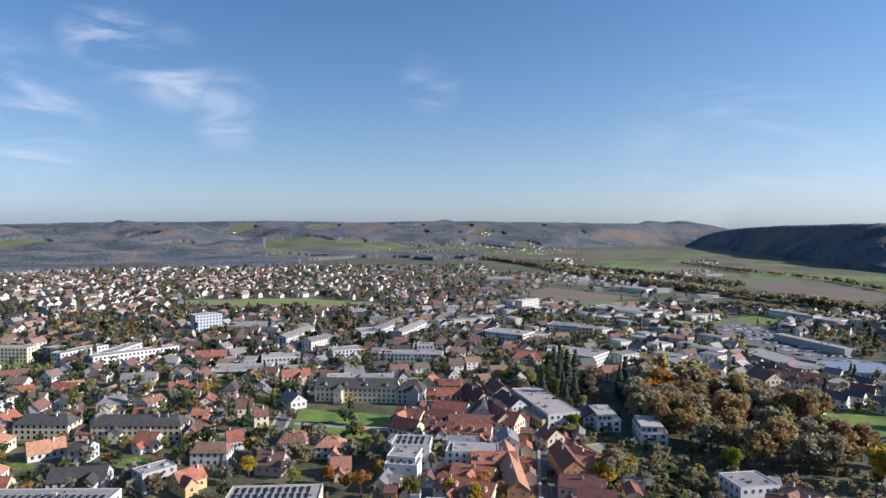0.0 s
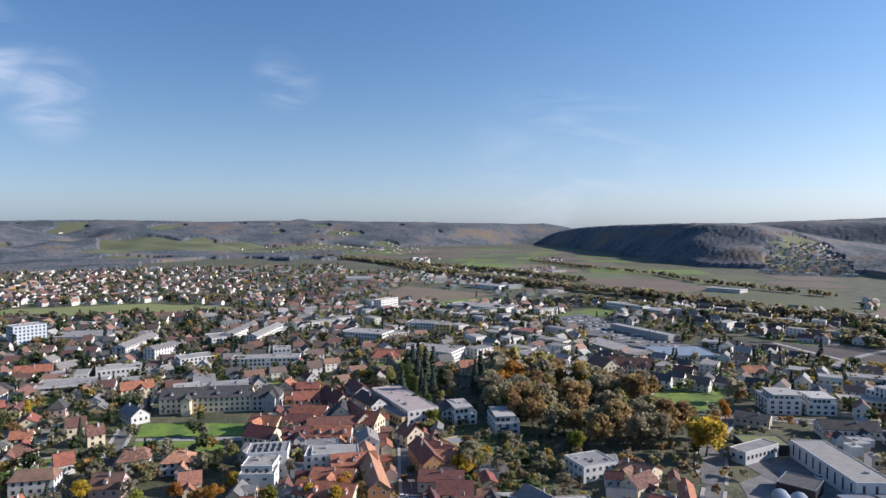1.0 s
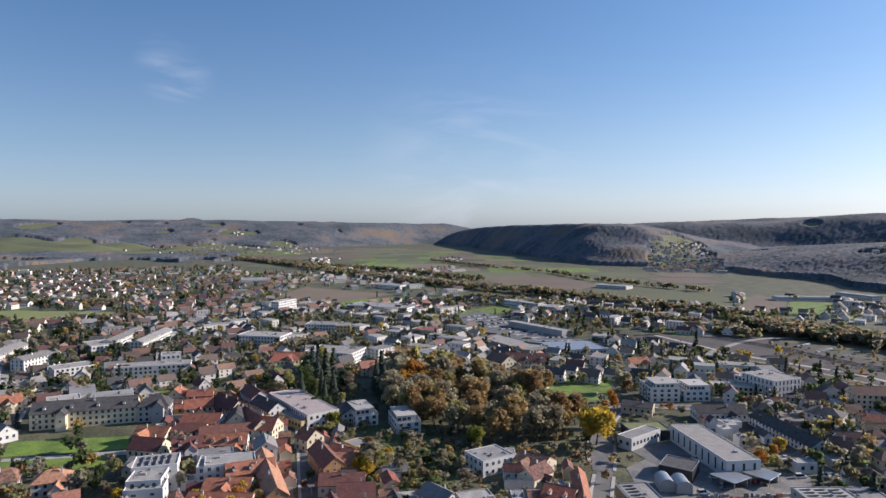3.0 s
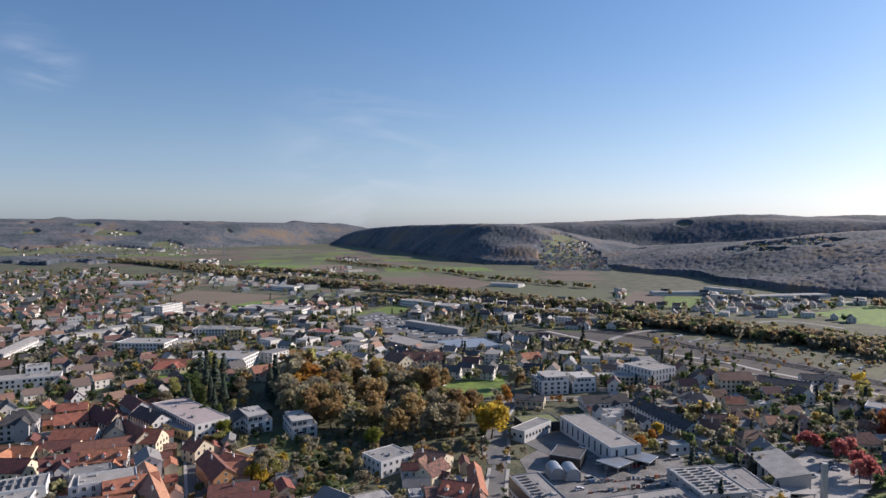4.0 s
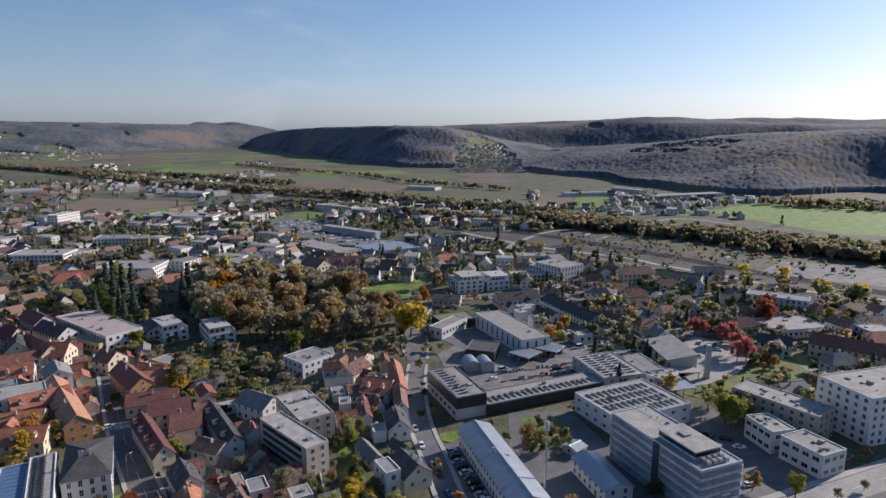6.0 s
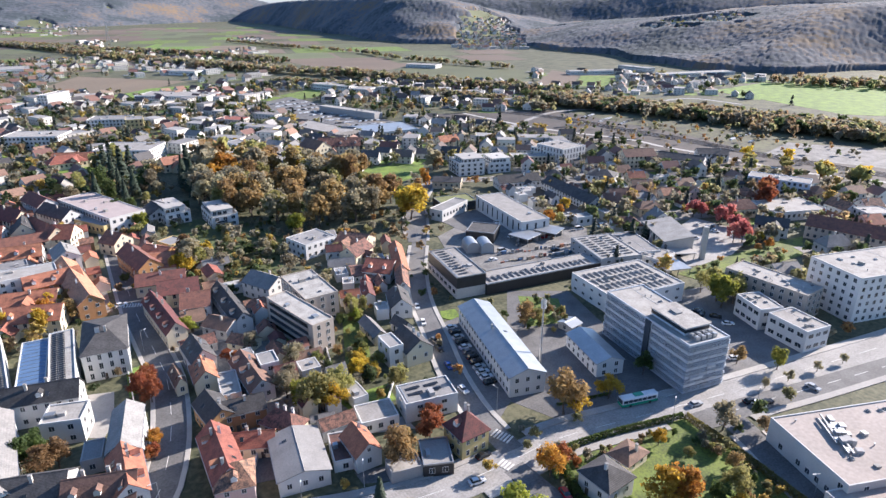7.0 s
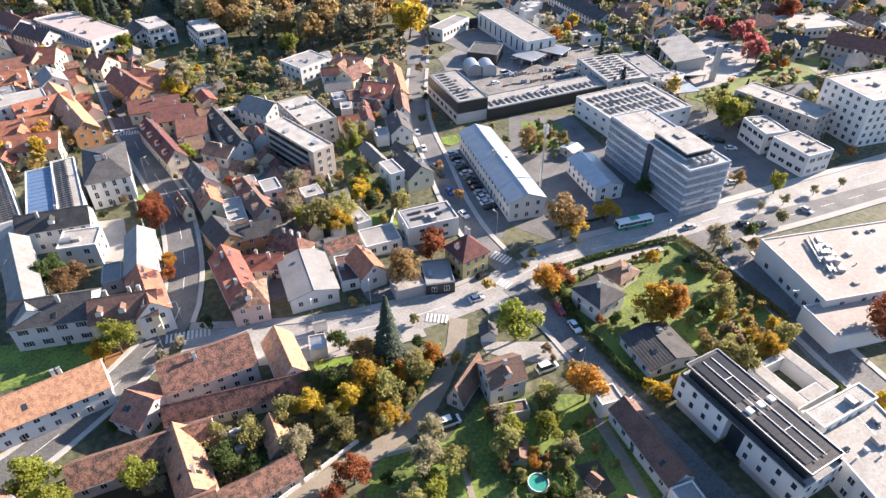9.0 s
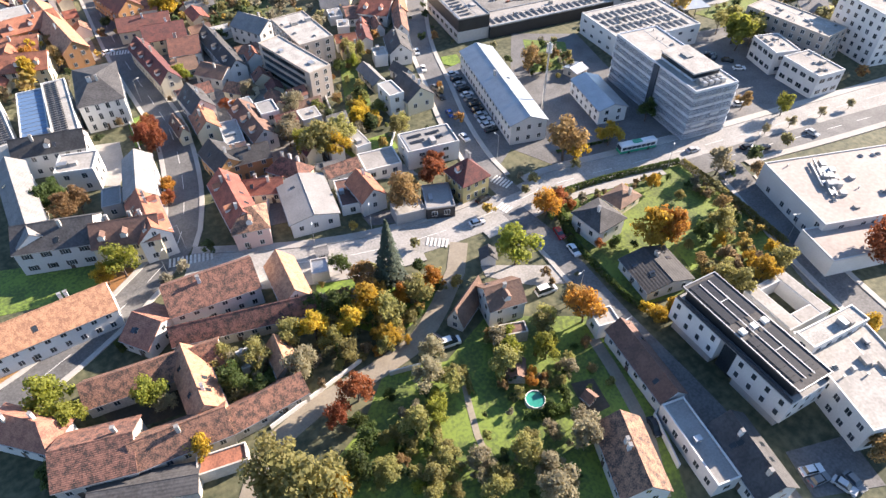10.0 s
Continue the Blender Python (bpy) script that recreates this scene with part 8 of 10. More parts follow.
block(56.1, 356.6, 35.3, 18.4, -66.0, 5, wall='yellow', storeys=1, roof='greyroof', label='low shop with a yellow front', boxes=1)
block(75.1, 294.4, 10.1, 9.1, -69.8, 5, wall='yellow', storeys=1, roof='greyroof', label='yellow flat house', boxes=0)

# park edge villas and workshops
cube_villa(89.9, 342.8, 22.0, 13.0, -88.2, 9.5, label='white cube villa with balconies by the park')
cube_villa(108.9, 322.5, 22.0, 13.5, -95.7, 9.5, label='white cube villa with corner balconies')
block(126.4, 252.2, 15.2, 17.4, -81.3, 7, wall='white', storeys=2, roof='greyroof', label='white cube house with a grey flat roof')
house(85.3, 347.2, 10.7, 18.8, -71.4, 6, 4, wall='white', roof='darktile', label='white gabled house with a dark roof')
house(144.0, 241.5, 14.8, 14.5, -59.5, 5, 3.4, wall='cream', roof='oldtile', label='old house with red-brown tiles')
house(137.3, 229.6, 14.0, 9.3, 23.7, 5, 3.4, wall='cream', roof='oldtile', label='old cream house with tiled roof')
house(135.7, 206.9, 12.5, 14.4, -53.0, 5, 3.2, wall='white', roof='redtile', label='white house with a red roof')
house(146.5, 209.2, 29.9, 5.7, -119.5, 5.5, 2.4, wall='cream', roof='redtile', label='street house with a lit red roof')
block(231.7, 223.8, 50.9, 16.2, -105.2, 8, wall='white', storeys=1, roof='whiteroof', label='white workshop hall with tall dark window slots', size=(1.0, 5.0), gap=5, boxes=1)
block(223.5, 261.0, 21.7, 14.8, -16.4, 5, wall='black', storeys=1, roof='greenroof', label='dark workshop wing with a green roof', boxes=0)
block(212.4, 252.9, 8.6, 25.2, -74.0, 6, wall='white', storeys=1, roof='greyroof', label='white workshop gate building', boxes=0)
block(202.7, 214.4, 14.3, 14.4, -55.8, 5, wall='black', storeys=1, roof='darktile', label='dark brown shed in the works yard', boxes=0, windows=False)
canopy(214.9, 197.0, 11.8, 12.1, -81.2, 4, roof='metal', label='open shed with a grey metal roof')
canopy(229.9, 194.5, 12.2, 11.5, -71.9, 4, roof='metal', label='open store with a metal roof')
solar_hall(227.5, 158.0, 28.4, 20.6, -113.1, 6, wall='grey', label='grey works building with roof panels')
block(243.9, 156.1, 26.4, 17.2, -117.3, 4.6, wall='white', storeys=1, roof='greyroof', label='low works building with blue doors', boxes=3)
block(241.9, 141.1, 12.4, 14.1, -83.8, 4.1, wall='white', storeys=1, roof='whiteroof', label='white tank shed', boxes=2)
canopy(239.2, 133.7, 12.4, 19.8, -25.1, 3.5, roof='metal', label='long car port with a metal roof')
church(266.4, 150.5, 28.6, 13.8, -126.2, 9, wall='grey', storeys=1, roof='greyroof', label='pale concrete church with fin walls')
block(269.6, 63.2, 22.4, 42.4, -112.7, 18, wall='white', storeys=6, roof='gravel', label='white six-storey care home with balconies', gap=3.4)
block(239.6, 88.3, 32.2, 12.8, -93.6, 11, wall='beige', storeys=4, roof='whiteroof', label='beige four-storey apartment slab', gap=3.4, boxes=4)
block(221.3, 84.4, 13.4, 9.5, -116.7, 8, wall='white', storeys=2, roof='whiteroof', label='white shop building with grey window bands', size=(2.2, 1.4))
block(217.4, 68.9, 15.3, 11.5, -105.7, 8, wall='white', storeys=2, roof='whiteroof', label='white shop building with signs', size=(2.2, 1.4))
house(339.2, 92.9, 40.3, 14, -79.6, 7, 4, wall='beige', roof='winetile', label='long house with a dark red roof', storeys=2)
block(361.7, 133.7, 33.2, 22, -27.4, 5, wall='white', storeys=1, roof='whiteroof', label='white low hall')
house(321.8, 125.0, 15.4, 11, -65.7, 6, 3, wall='white', roof='darktile', label='white house with dark roof')
block(403.5, 157.4, 35.0, 14, -73.0, 9, wall='paleblue', storeys=3, roof='greyroof', label='pale blue three-storey office')
house(283.7, 269.4, 28.8, 11, -23.3, 5, 3.5, wall='white', roof='darktile', label='white farmhouse wing with a dark roof')
house(289.8, 229.7, 51.3, 11, -106.3, 5, 3.5, wall='white', roof='darktile', label='long white house with a dark roof', storeys=2)
cube_villa(283.0, 318.0, 19.0, 20, -19.5, 11.5, storeys=4, label='white terraced apartment house with balconies')
cube_villa(303.0, 311.0, 17.0, 19, -19.5, 10.0, storeys=3, label='lower white terraced apartment house with balconies')
house(248.5, 297.3, 17.9, 12, -47.8, 5, 2, wall='cream', roof='darktile', label='low cream house by the lawn')
block(357.1, 302.9, 31.6, 16, -89.3, 9, wall='white', storeys=3, roof='whiteroof', label='white modern hall')
block(361.0, 299.3, 24.4, 26, -1.6, 12, wall='white', storeys=3, roof='whiteroof', label='tall white school block', size=(0.8, 2.4))
block(338.7, 307.9, 31.3, 14, -32.9, 6, wall='cream', storeys=2, roof='gravel', label='low cream apartment house')
house(328.7, 236.7, 17.9, 14, -66.6, 8, 3, wall='white', roof='darktile', hip=6, label='white villa with a dark hipped roof')
house(390.8, 253.0, 23.6, 14, -30.9, 9, 4, wall='cream', roof='browntile', label='cream station house with a brown roof')
house(413.7, 230.9, 31.6, 14, -71.5, 7, 3, wall='white', roof='darktile', label='white railway station with a dark roof')
house(239.2, 414.0, 33.4, 14, -32.6, 10, 5, wall='cream', roof='oldtile', label='cream former barracks with a red-brown roof', storeys=3, dormers=3)
house(220.1, 419.9, 22.0, 14, -83.0, 10, 5, wall='cream', roof='browntile', label='cream end pavilion with a brown roof', storeys=3)
block(316.3, 471.2, 53.5, 40, -11.3, 5, wall='white', storeys=1, roof='metal', label='long white market hall with a grey metal roof')
block(270.4, 498.7, 68.3, 26, -81.6, 7, wall='whiteroof', storeys=1, roof='whiteroof', label='white industrial hall beside the car yard')
block(347.1, 578.1, 82.7, 12, -76.8, 6, wall='grey', storeys=1, roof='whiteroof', label='long white platform roof', windows=False)

# commercial centre
block(132.2, 657.9, 35.5, 24, -28.5, 9, wall='white', roof='greyroof', storeys=3, label='white office with dark window bands')
block(143.3, 617.1, 14.7, 22, -14.7, 13, wall='yellow', roof='greyroof', storeys=4, label='yellow corner office block')
block(64.0, 604.2, 44.7, 26, -32.9, 10, wall='white', roof='gravel', storeys=3, label='white shopping centre with dark windows')
block(112.9, 826.6, 40.1, 12, 47.9, 16, wall='white', roof='gravel', storeys=5, label='white tower house')
block(238.8, 795.4, 89.8, 40, -44.9, 8, wall='white', roof='whiteroof', storeys=2, label='white commercial hall with a red sign')
block(111.8, 510.4, 42.2, 30, -38.8, 9, wall='white', roof='gravel', storeys=3, label='pale office house with a flat roof')
block(441.0, 763.7, 62.0, 30, -70.8, 8, wall='white', roof='whiteroof', storeys=2, label='white commercial building')
block(446.5, 707.4, 26.7, 30, -65.3, 8, wall='white', roof='whiteroof', storeys=2, label='white flat hall')
block(224.2, 589.0, 27.1, 20, -52.2, 8, wall='oldwall', roof='redtile', storeys=2, label='red flat-roofed commercial building')
block(342.8, 1098.5, 67.9, 30, -55.1, 7, wall='white', roof='whiteroof', storeys=1, label='white farm hall')
block(121.3, 1291.0, 55.8, 60, -4.8, 9, wall='white', roof='whiteroof', storeys=1, label='large white store far off')
block(994.9, 666.9, 67.1, 20, -97.3, 7, wall='white', roof='whiteroof', storeys=2, label='white works below the hill')
block(733.4, 948.0, 59.8, 30, -62.4, 6, wall='white', roof='whiteroof', storeys=2, label='white factory on the plain')
block(894.6, 674.3, 107.1, 20, -27.0, 6, wall='white', roof='whiteroof', storeys=1, label='long white hall beyond the fields')
block(996.0, 553.9, 145.4, 25, -18.7, 6, wall='white', roof='whiteroof', storeys=1, label='row of white sheds below the wooded hill')
block(177.1, 404.7, 30.4, 20, -71.0, 9, wall='white', roof='whiteroof', storeys=2, label='white hall behind the park')
block(184.9, 470.9, 33.6, 14, -77.1, 8, wall='white', roof='greyroof', storeys=3, label='white house by the park')
house(74.3, 515.5, 27.6, 14, -31.7, 5, 4, wall='cream', roof='redtile', label='house with a red hipped roof on a lawn')
house(127.8, 453.8, 20.8, 13, 0.4, 6, 4, wall='cream', roof='orangetile', label='cream house with an orange roof')
house(161.4, 411.9, 11.5, 12, -5.2, 8, 3, wall='white', roof='greytile', label='white house')
house(324.3, 389.2, 17.5, 11, -7.8, 6, 4, wall='cream', roof='redtile', label='cream house with red roof')
house(451.0, 228.0, 22.0, 12, -48.7, 6, 3, wall='white', roof='darktile', label='white house by the station')

# ground of the wider town
patch('meadow', 'palemeadow', [(-375.0, 850.0), (-390.0, 945.0), (-214.9, 975.0), (-70.0, 895.0), (-80.0, 838.0), (-264.6, 822.0)], 0.06, 'wide bright green meadow', 'meadow')
patch('playing_field', 'brightlawn', [(-85.2, 351.3), (-86.7, 374.7), (-31.1, 362.5), (-29.3, 341.6)], 0.06, 'bright green playing field', 'lawn')
patch('playing_field', 'brightlawn', [(-79.8, 322.5), (-83.5, 344.1), (-38.2, 336.6), (-37.9, 320.2)], 0.06, 'bright green field strip', 'lawn')
patch('path', 'paving', [(-83.8, 348.2), (-26.0, 338.6), (-28.6, 332.9), (-83.5, 344.1)], 0.07, 'pale paved path across the grass', 'path')
patch('lawn', 'brightlawn', [(51.9, 530.3), (52.6, 490.9), (118.4, 502.0), (110.5, 531.0)], 0.06, 'bright lawn behind the red-roofed house', 'lawn')
patch('lawn', 'brightlawn', [(-365.0, 506.9), (-312.2, 496.9), (-296.0, 467.5), (-336.5, 467.1)], 0.06, 'lawn before the apartment blocks', 'lawn')
patch('lawn', 'lawn', [(-209.6, 289.7), (-195.0, 292.0), (-186.7, 279.5), (-199.8, 276.1)], 0.06, 'garden lawn', 'lawn')
patch('lawn', 'lawn', [(-154.6, 279.7), (-150.8, 295.2), (-137.2, 292.4), (-133.3, 281.2)], 0.06, 'garden lawn with a hedge', 'lawn')
road([(-87.2, 301.7), (-92.8, 362.0), (-94.6, 405.4), (-96.5, 469.8), (-86.1, 510.3)], 6.0, label='asphalt street through the suburb')
road([(-342.5, 772.2), (-391.4, 921.2), (-472.2, 1088.5), (-579.9, 1232.9), (-685.7, 1283.3), (-829.2, 1251.6)], 7, walks=(0, 0), material='paleasphalt', label='pale main road leaving the town')
patch('hay_field', 'brightlawn', [(838.2, 437.5), (985.5, 436.6), (1071.6, 378.7), (1051.3, 268.8), (794.7, 202.1), (763.6, 246.1), (804.4, 348.7)], 0.06, 'large bright green field', 'field')
patch('hay_field', 'brightlawn', [(732.9, 589.0), (849.5, 673.3), (895.7, 637.1), (761.7, 557.3)], 0.06, 'small bright green field', 'field')
patch('stubble_field', 'brownfield', [(697.0, 635.6), (881.3, 764.5), (871.1, 693.0), (723.3, 587.6)], 0.06, 'brown stubble field', 'field')
patch('ploughed_field', 'brownfield', [(601.3, 1324.9), (782.6, 1478.4), (877.6, 1405.9), (781.8, 1030.9), (650.8, 944.8), (577.0, 1090.6)], 0.06, 'wide brown ploughed field', 'field')
patch('ploughed_field', 'brownfield', [(135.7, 1051.9), (200.1, 1171.5), (311.1, 998.1), (232.3, 917.3), (167.6, 908.7)], 0.07, 'brown ploughed field', 'field')
patch('hay_field', 'brightlawn', [(179.5, 885.3), (245.5, 939.4), (334.8, 940.3), (263.3, 869.5), (205.3, 837.9)], 0.08, 'green field strip', 'field')
patch('hay_field', 'lawn', [(352.9, 761.7), (422.6, 799.4), (422.8, 735.5), (361.3, 713.9)], 0.06, 'green field by the railway', 'field')
patch('hay_field', 'lawn', [(361.5, 1800.1), (554.9, 2319.6), (818.1, 2123.5), (775.3, 1669.0), (506.1, 1533.3)], 0.05, 'green valley fields', 'field')
patch('hay_field', 'brightlawn', [(436.9, 1771.0), (552.6, 1979.3), (647.1, 1766.2), (498.8, 1640.4)], 0.08, 'bright strip of winter crop', 'field')
patch('stubble_field', 'brownfield', [(401.9, 2433.6), (608.8, 3021.1), (905.6, 2971.2), (655.5, 2346.0)], 0.05, 'pale brown valley field', 'field')
patch('stubble_field', 'dullfield', [(730.8, 2399.3), (947.1, 2941.3), (1214.8, 2931.4), (932.2, 2250.4)], 0.05, 'dull green valley field', 'field')
patch('stubble_field', 'dullfield', [(659.0, 938.3), (783.6, 994.9), (849.7, 789.3), (701.3, 651.2), (637.6, 751.1)], 0.05, 'dull field below the hill', 'field')
patch('stubble_field', 'scrub', [(699.7, 486.4), (795.0, 410.8), (774.8, 272.7), (674.7, 258.1), (666.5, 414.9)], 0.05, 'dull meadow along the railway', 'field')
patch('gravel_yard', 'yard', [(503.8, 211.9), (564.7, 219.6), (599.5, 140.2), (509.7, 117.3), (490.6, 167.6)], 0.06, 'pale gravel works yard', 'yard')
patch('car_yard', 'asphalt', [(296.2, 709.8), (359.6, 742.3), (359.9, 470.1), (327.8, 436.4), (284.1, 494.8)], 0.06, 'asphalt yard full of parked cars', 'yard')
patch('sports_ground', 'brownfield', [(266.5, 266.4), (294.9, 268.1), (285.0, 214.1), (259.2, 215.2)], 0.06, 'brown earth sports ground', 'ground')
patch('works_yard', 'yard', [(185.3, 229.3), (220.5, 240.6), (254.0, 189.3), (217.5, 160.0), (174.6, 178.6), (176.4, 211.8)], 0.05, 'concrete works yard', 'yard')
patch('church_square', 'paleasphalt', [(258.0, 154.4), (314.5, 163.5), (314.4, 128.7), (265.5, 120.6), (243.6, 130.1)], 0.05, 'pale paved church square', 'square')
patch('court', 'asphalt', [(201.9, 249.7), (231.9, 250.7), (228.9, 212.2), (200.2, 222.4)], 0.07, 'dark asphalt workshop court', 'yard')
patch('park_lawn', 'brightlawn', [(221.0, 355.9), (241.7, 373.2), (273.1, 354.0), (255.0, 333.8), (213.5, 317.9), (208.7, 330.1)], 0.06, 'bright lawn at the park edge', 'lawn')
patch('orchard', 'orchardgrass', [(87.4, 337.5), (100.9, 332.6), (126.4, 283.0), (103.6, 236.9), (78.3, 249.9), (71.5, 279.8)], 0.05, 'green allotment gardens', 'lawn')
patch('church_lawn', 'lawn', [(237.4, 126.9), (270.9, 123.6), (311.6, 117.2), (329.9, 111.9), (302.9, 101.1), (270.3, 107.2), (238.7, 118.2)], 0.05, 'lawn behind the church', 'lawn')
road([(171.7, 230.2), (193.5, 262.7), (229.0, 297.1), (252.2, 311.9), (279.6, 294.8), (316.7, 283.3)], 7, label='street along the works', walks=(1.5, 1.5))
patch('rail_yard', 'ballast', [(414.1, 526.2), (543.3, 464.3), (532.3, 368.3), (525.5, 290.0), (509.6, 240.1), (501.8, 203.2), (528.6, 122.1), (470.9, 107.3), (439.8, 189.6), (440.3, 262.9), (438.1, 381.1), (391.8, 497.8)], 0.05, 'dark gravel bed of the railway', 'railway')
road([(446.9, 510.0), (446.8, 400.3), (467.8, 316.3), (465.5, 278.4), (467.6, 225.7), (465.2, 173.2), (482.6, 120.4)], 4.5, walks=(0, 0), material='paving', label='pale platform road along the railway')
rails([(479.0, 504.9), (501.5, 428.2), (500.2, 338.7), (501.7, 276.4), (497.0, 220.0), (497.7, 166.4), (502.5, 115.4)], (-9, -4.5, 0, 4.5))
patch('rail_yard', 'scrub', [(576.6, 524.1), (591.3, 406.0), (579.4, 313.3), (596.4, 235.8), (608.4, 151.8), (530.3, 128.3), (501.5, 194.0), (486.7, 259.7), (487.4, 331.6), (505.0, 457.8)], 0.045, 'dark earth yard between the tracks and the tree belt', 'yard')
patch('earth_court', 'soilbed', [(275.3, 273.8), (298.0, 264.3), (285.2, 220.1), (255.2, 223.2)], 0.06, 'bare brown earth court between houses', 'yard')
car_lot([(523.7, 419.7), (551.7, 426.5), (540.2, 353.6), (517.2, 347.8)], 60, 12, "cars parked beside the railway")
car_lot([(537.2, 263.9), (577.3, 262.5), (569.1, 238.3), (529.1, 230.2)], 40, 13, "vans and cars parked below the tree belt")
road([(317.4, 588.3), (325.2, 428.8), (415.6, 406.9), (445.5, 332.2), (448.7, 253.5), (456.8, 173.5), (460.3, 109.4)], 4, walks=(0, 0), material='gravelpath', label='pale gravel track beside the railway')
road([(341.1, 645.6), (357.4, 453.6), (416.5, 340.0), (434.2, 222.9), (446.1, 105.9)], 9, walks=(0, 0), material='gravelpath', label='railway track bed')
road([(409.3, 411.9), (529.6, 452.9), (620.3, 423.1), (739.7, 419.9), (747.5, 350.5)], 6, walks=(0, 0), material='paleasphalt', label='pale road over the railway')
road([(33.7, 546.1), (62.7, 624.5), (94.2, 702.4), (157.4, 792.0), (254.2, 840.0), (388.6, 897.8)], 7, walks=(0, 0), label='street into the commercial quarter')

# belts of trees
belt([(-4.6, 2557.1), (218.3, 2091.6), (353.8, 1436.2), (454.1, 1098.5), (546.8, 876.5), (589.0, 693.8), (640.5, 533.4)], 34, 15, 1500, 'russet', 'belt of brown and russet trees along the railway')
belt([(590.3, 518.9), (602.0, 410.5), (622.9, 321.2), (631.3, 241.2), (648.1, 136.1)], 42, 14, 1100, 'russet', 'broad belt of golden brown trees')
belt([(408.9, 881.9), (466.0, 732.3), (512.1, 581.1), (531.4, 466.9)], 20, 12, 520, 'russet', 'line of autumn trees beside the tracks')
belt([(763.2, 1981.2), (777.8, 1601.9), (831.9, 1332.9), (797.6, 1092.6), (840.8, 824.7)], 14, 12, 260, 'russet', 'hedgerow below the hill')
belt([(-332.5, 1026.2), (-214.6, 1047.2), (-75.3, 981.6)], 22, 10, 300, 'russet', 'row of trees behind the meadow')
belt([(35.9, 2450.5), (228.6, 2154.5), (362.8, 1754.6), (496.1, 1481.1), (563.4, 1192.4)], 26, 14, 700, 'russet', 'belt of trees across the plain')
belt([(1012.5, 405.6), (1054.2, 326.2), (1064.1, 258.6)], 60, 14, 160, 'grey', 'copse at the foot of the hill')

# park trees
tree(138.4, 391.8, 22, 'orange', 'round', wide=1.2)
tree(140.0, 371.9, 20, 'orange', 'round', wide=1.1)
tree(128.9, 387.3, 18, 'orange', 'round', wide=1.1)
tree(160.0, 392.6, 21, 'olive', 'round', wide=1.1)
tree(152.4, 367.5, 18, 'olive', 'round', wide=1.1)
tree(185.9, 387.4, 21, 'olive', 'round', wide=1.1)
tree(186.2, 373.5, 15, 'yellow', 'round', wide=1)
tree(202.0, 341.2, 21, 'brown', 'round', wide=1.2)
tree(182.6, 353.7, 19, 'bare', 'round', wide=1.2)
tree(140.3, 333.2, 18, 'bare', 'round', wide=1.2)
tree(159.7, 287.7, 23, 'brown', 'round', wide=1.3)
tree(165.5, 274.9, 19, 'bare', 'round', wide=1.2)
tree(146.1, 279.8, 18, 'brown', 'round', wide=1.2)
tree(132.1, 300.9, 17, 'bare', 'round', wide=1.2)
tree(127.1, 325.9, 16, 'bare', 'round', wide=1.2)
tree(130.7, 276.2, 12, 'lime', 'round', wide=1.1)
tree(199.8, 291.3, 18, 'brown', 'round', wide=1.2)
tree(182.7, 277.9, 15, 'brown', 'round', wide=1.1)
tree(191.0, 259.6, 20, 'yellow', 'round', wide=1.25)
tree(187.9, 261.4, 14, 'yellow', 'round', wide=1.1)
tree(231.7, 298.2, 13, 'orange', 'round', wide=0.6)
tree(268.3, 336.9, 17, 'bare', 'round', wide=1.1)
tree(116.8, 388.5, 21, 'conifer', 'conifer', wide=1.5)
tree(113.7, 373.8, 16, 'conifer', 'conifer', wide=1.4)
tree(76.1, 271.1, 13, 'bare', 'round', wide=1.4)
tree(71.2, 261.3, 9, 'yellow', 'round', wide=1.2)
tree(67.9, 325.9, 7, 'olive', 'round', wide=1.8)
tree(106.8, 236.1, 9, 'bare', 'round', wide=1.3)
tree(85.2, 258.5, 8, 'bare', 'round', wide=1.3)
tree(107.6, 265.0, 8, 'bare', 'round', wide=1.3)
tree(315.1, 164.1, 11, 'red', 'round', wide=0.95)
tree(318.2, 160.9, 9, 'red', 'round', wide=0.95)
tree(311.6, 147.3, 12, 'red', 'round', wide=0.95)
tree(319.4, 146.3, 12, 'red', 'round', wide=0.95)
tree(302.3, 133.6, 13, 'red', 'round', wide=0.95)
tree(297.5, 127.6, 12, 'red', 'round', wide=0.95)
tree(293.3, 130.1, 11, 'red', 'round', wide=0.95)
tree(301.3, 126.5, 8, 'red', 'round', wide=0.95)
tree(368.1, 149.4, 16, 'rust', 'round', wide=1.1)
tree(301.0, 121.9, 6, 'olive', 'round', wide=1.1)
tree(298.0, 114.8, 6, 'orange', 'round', wide=1.1)
tree(225.0, 102.1, 13, 'lime', 'round', wide=1.1)
tree(227.8, 110.4, 10, 'olive', 'round', wide=1.1)
tree(228.1, 96.7, 11, 'olive', 'round', wide=1.1)
tree(446.3, 197.3, 13, 'olive', 'round', wide=1.1)
tree(456.4, 177.0, 13, 'olive', 'round', wide=1.1)
tree(455.6, 152.5, 14, 'olive', 'round', wide=1.1)
tree(456.9, 130.8, 14, 'olive', 'round', wide=1.1)
tree(242.2, 205.4, 9, 'orange', 'round', wide=1.1)
tree(246.0, 201.0, 8, 'olive', 'round', wide=1.1)
tree(404.9, 117.7, 10, 'green', 'round', wide=1.1)
tree(369.1, 178.9, 13, 'conifer', 'conifer', wide=1.1)
tree(195.7, 342.5, 20.9, 'brown', 'round', wide=1.15)
tree(133.9, 425.4, 19.8, 'bare', 'round', wide=1.15)
tree(155.9, 443.5, 23.4, 'olive', 'round', wide=1.15)
tree(115.4, 325.5, 21.2, 'brown', 'tall', wide=1.15)
tree(134.2, 408.6, 22.3, 'bare', 'round', wide=1.15)
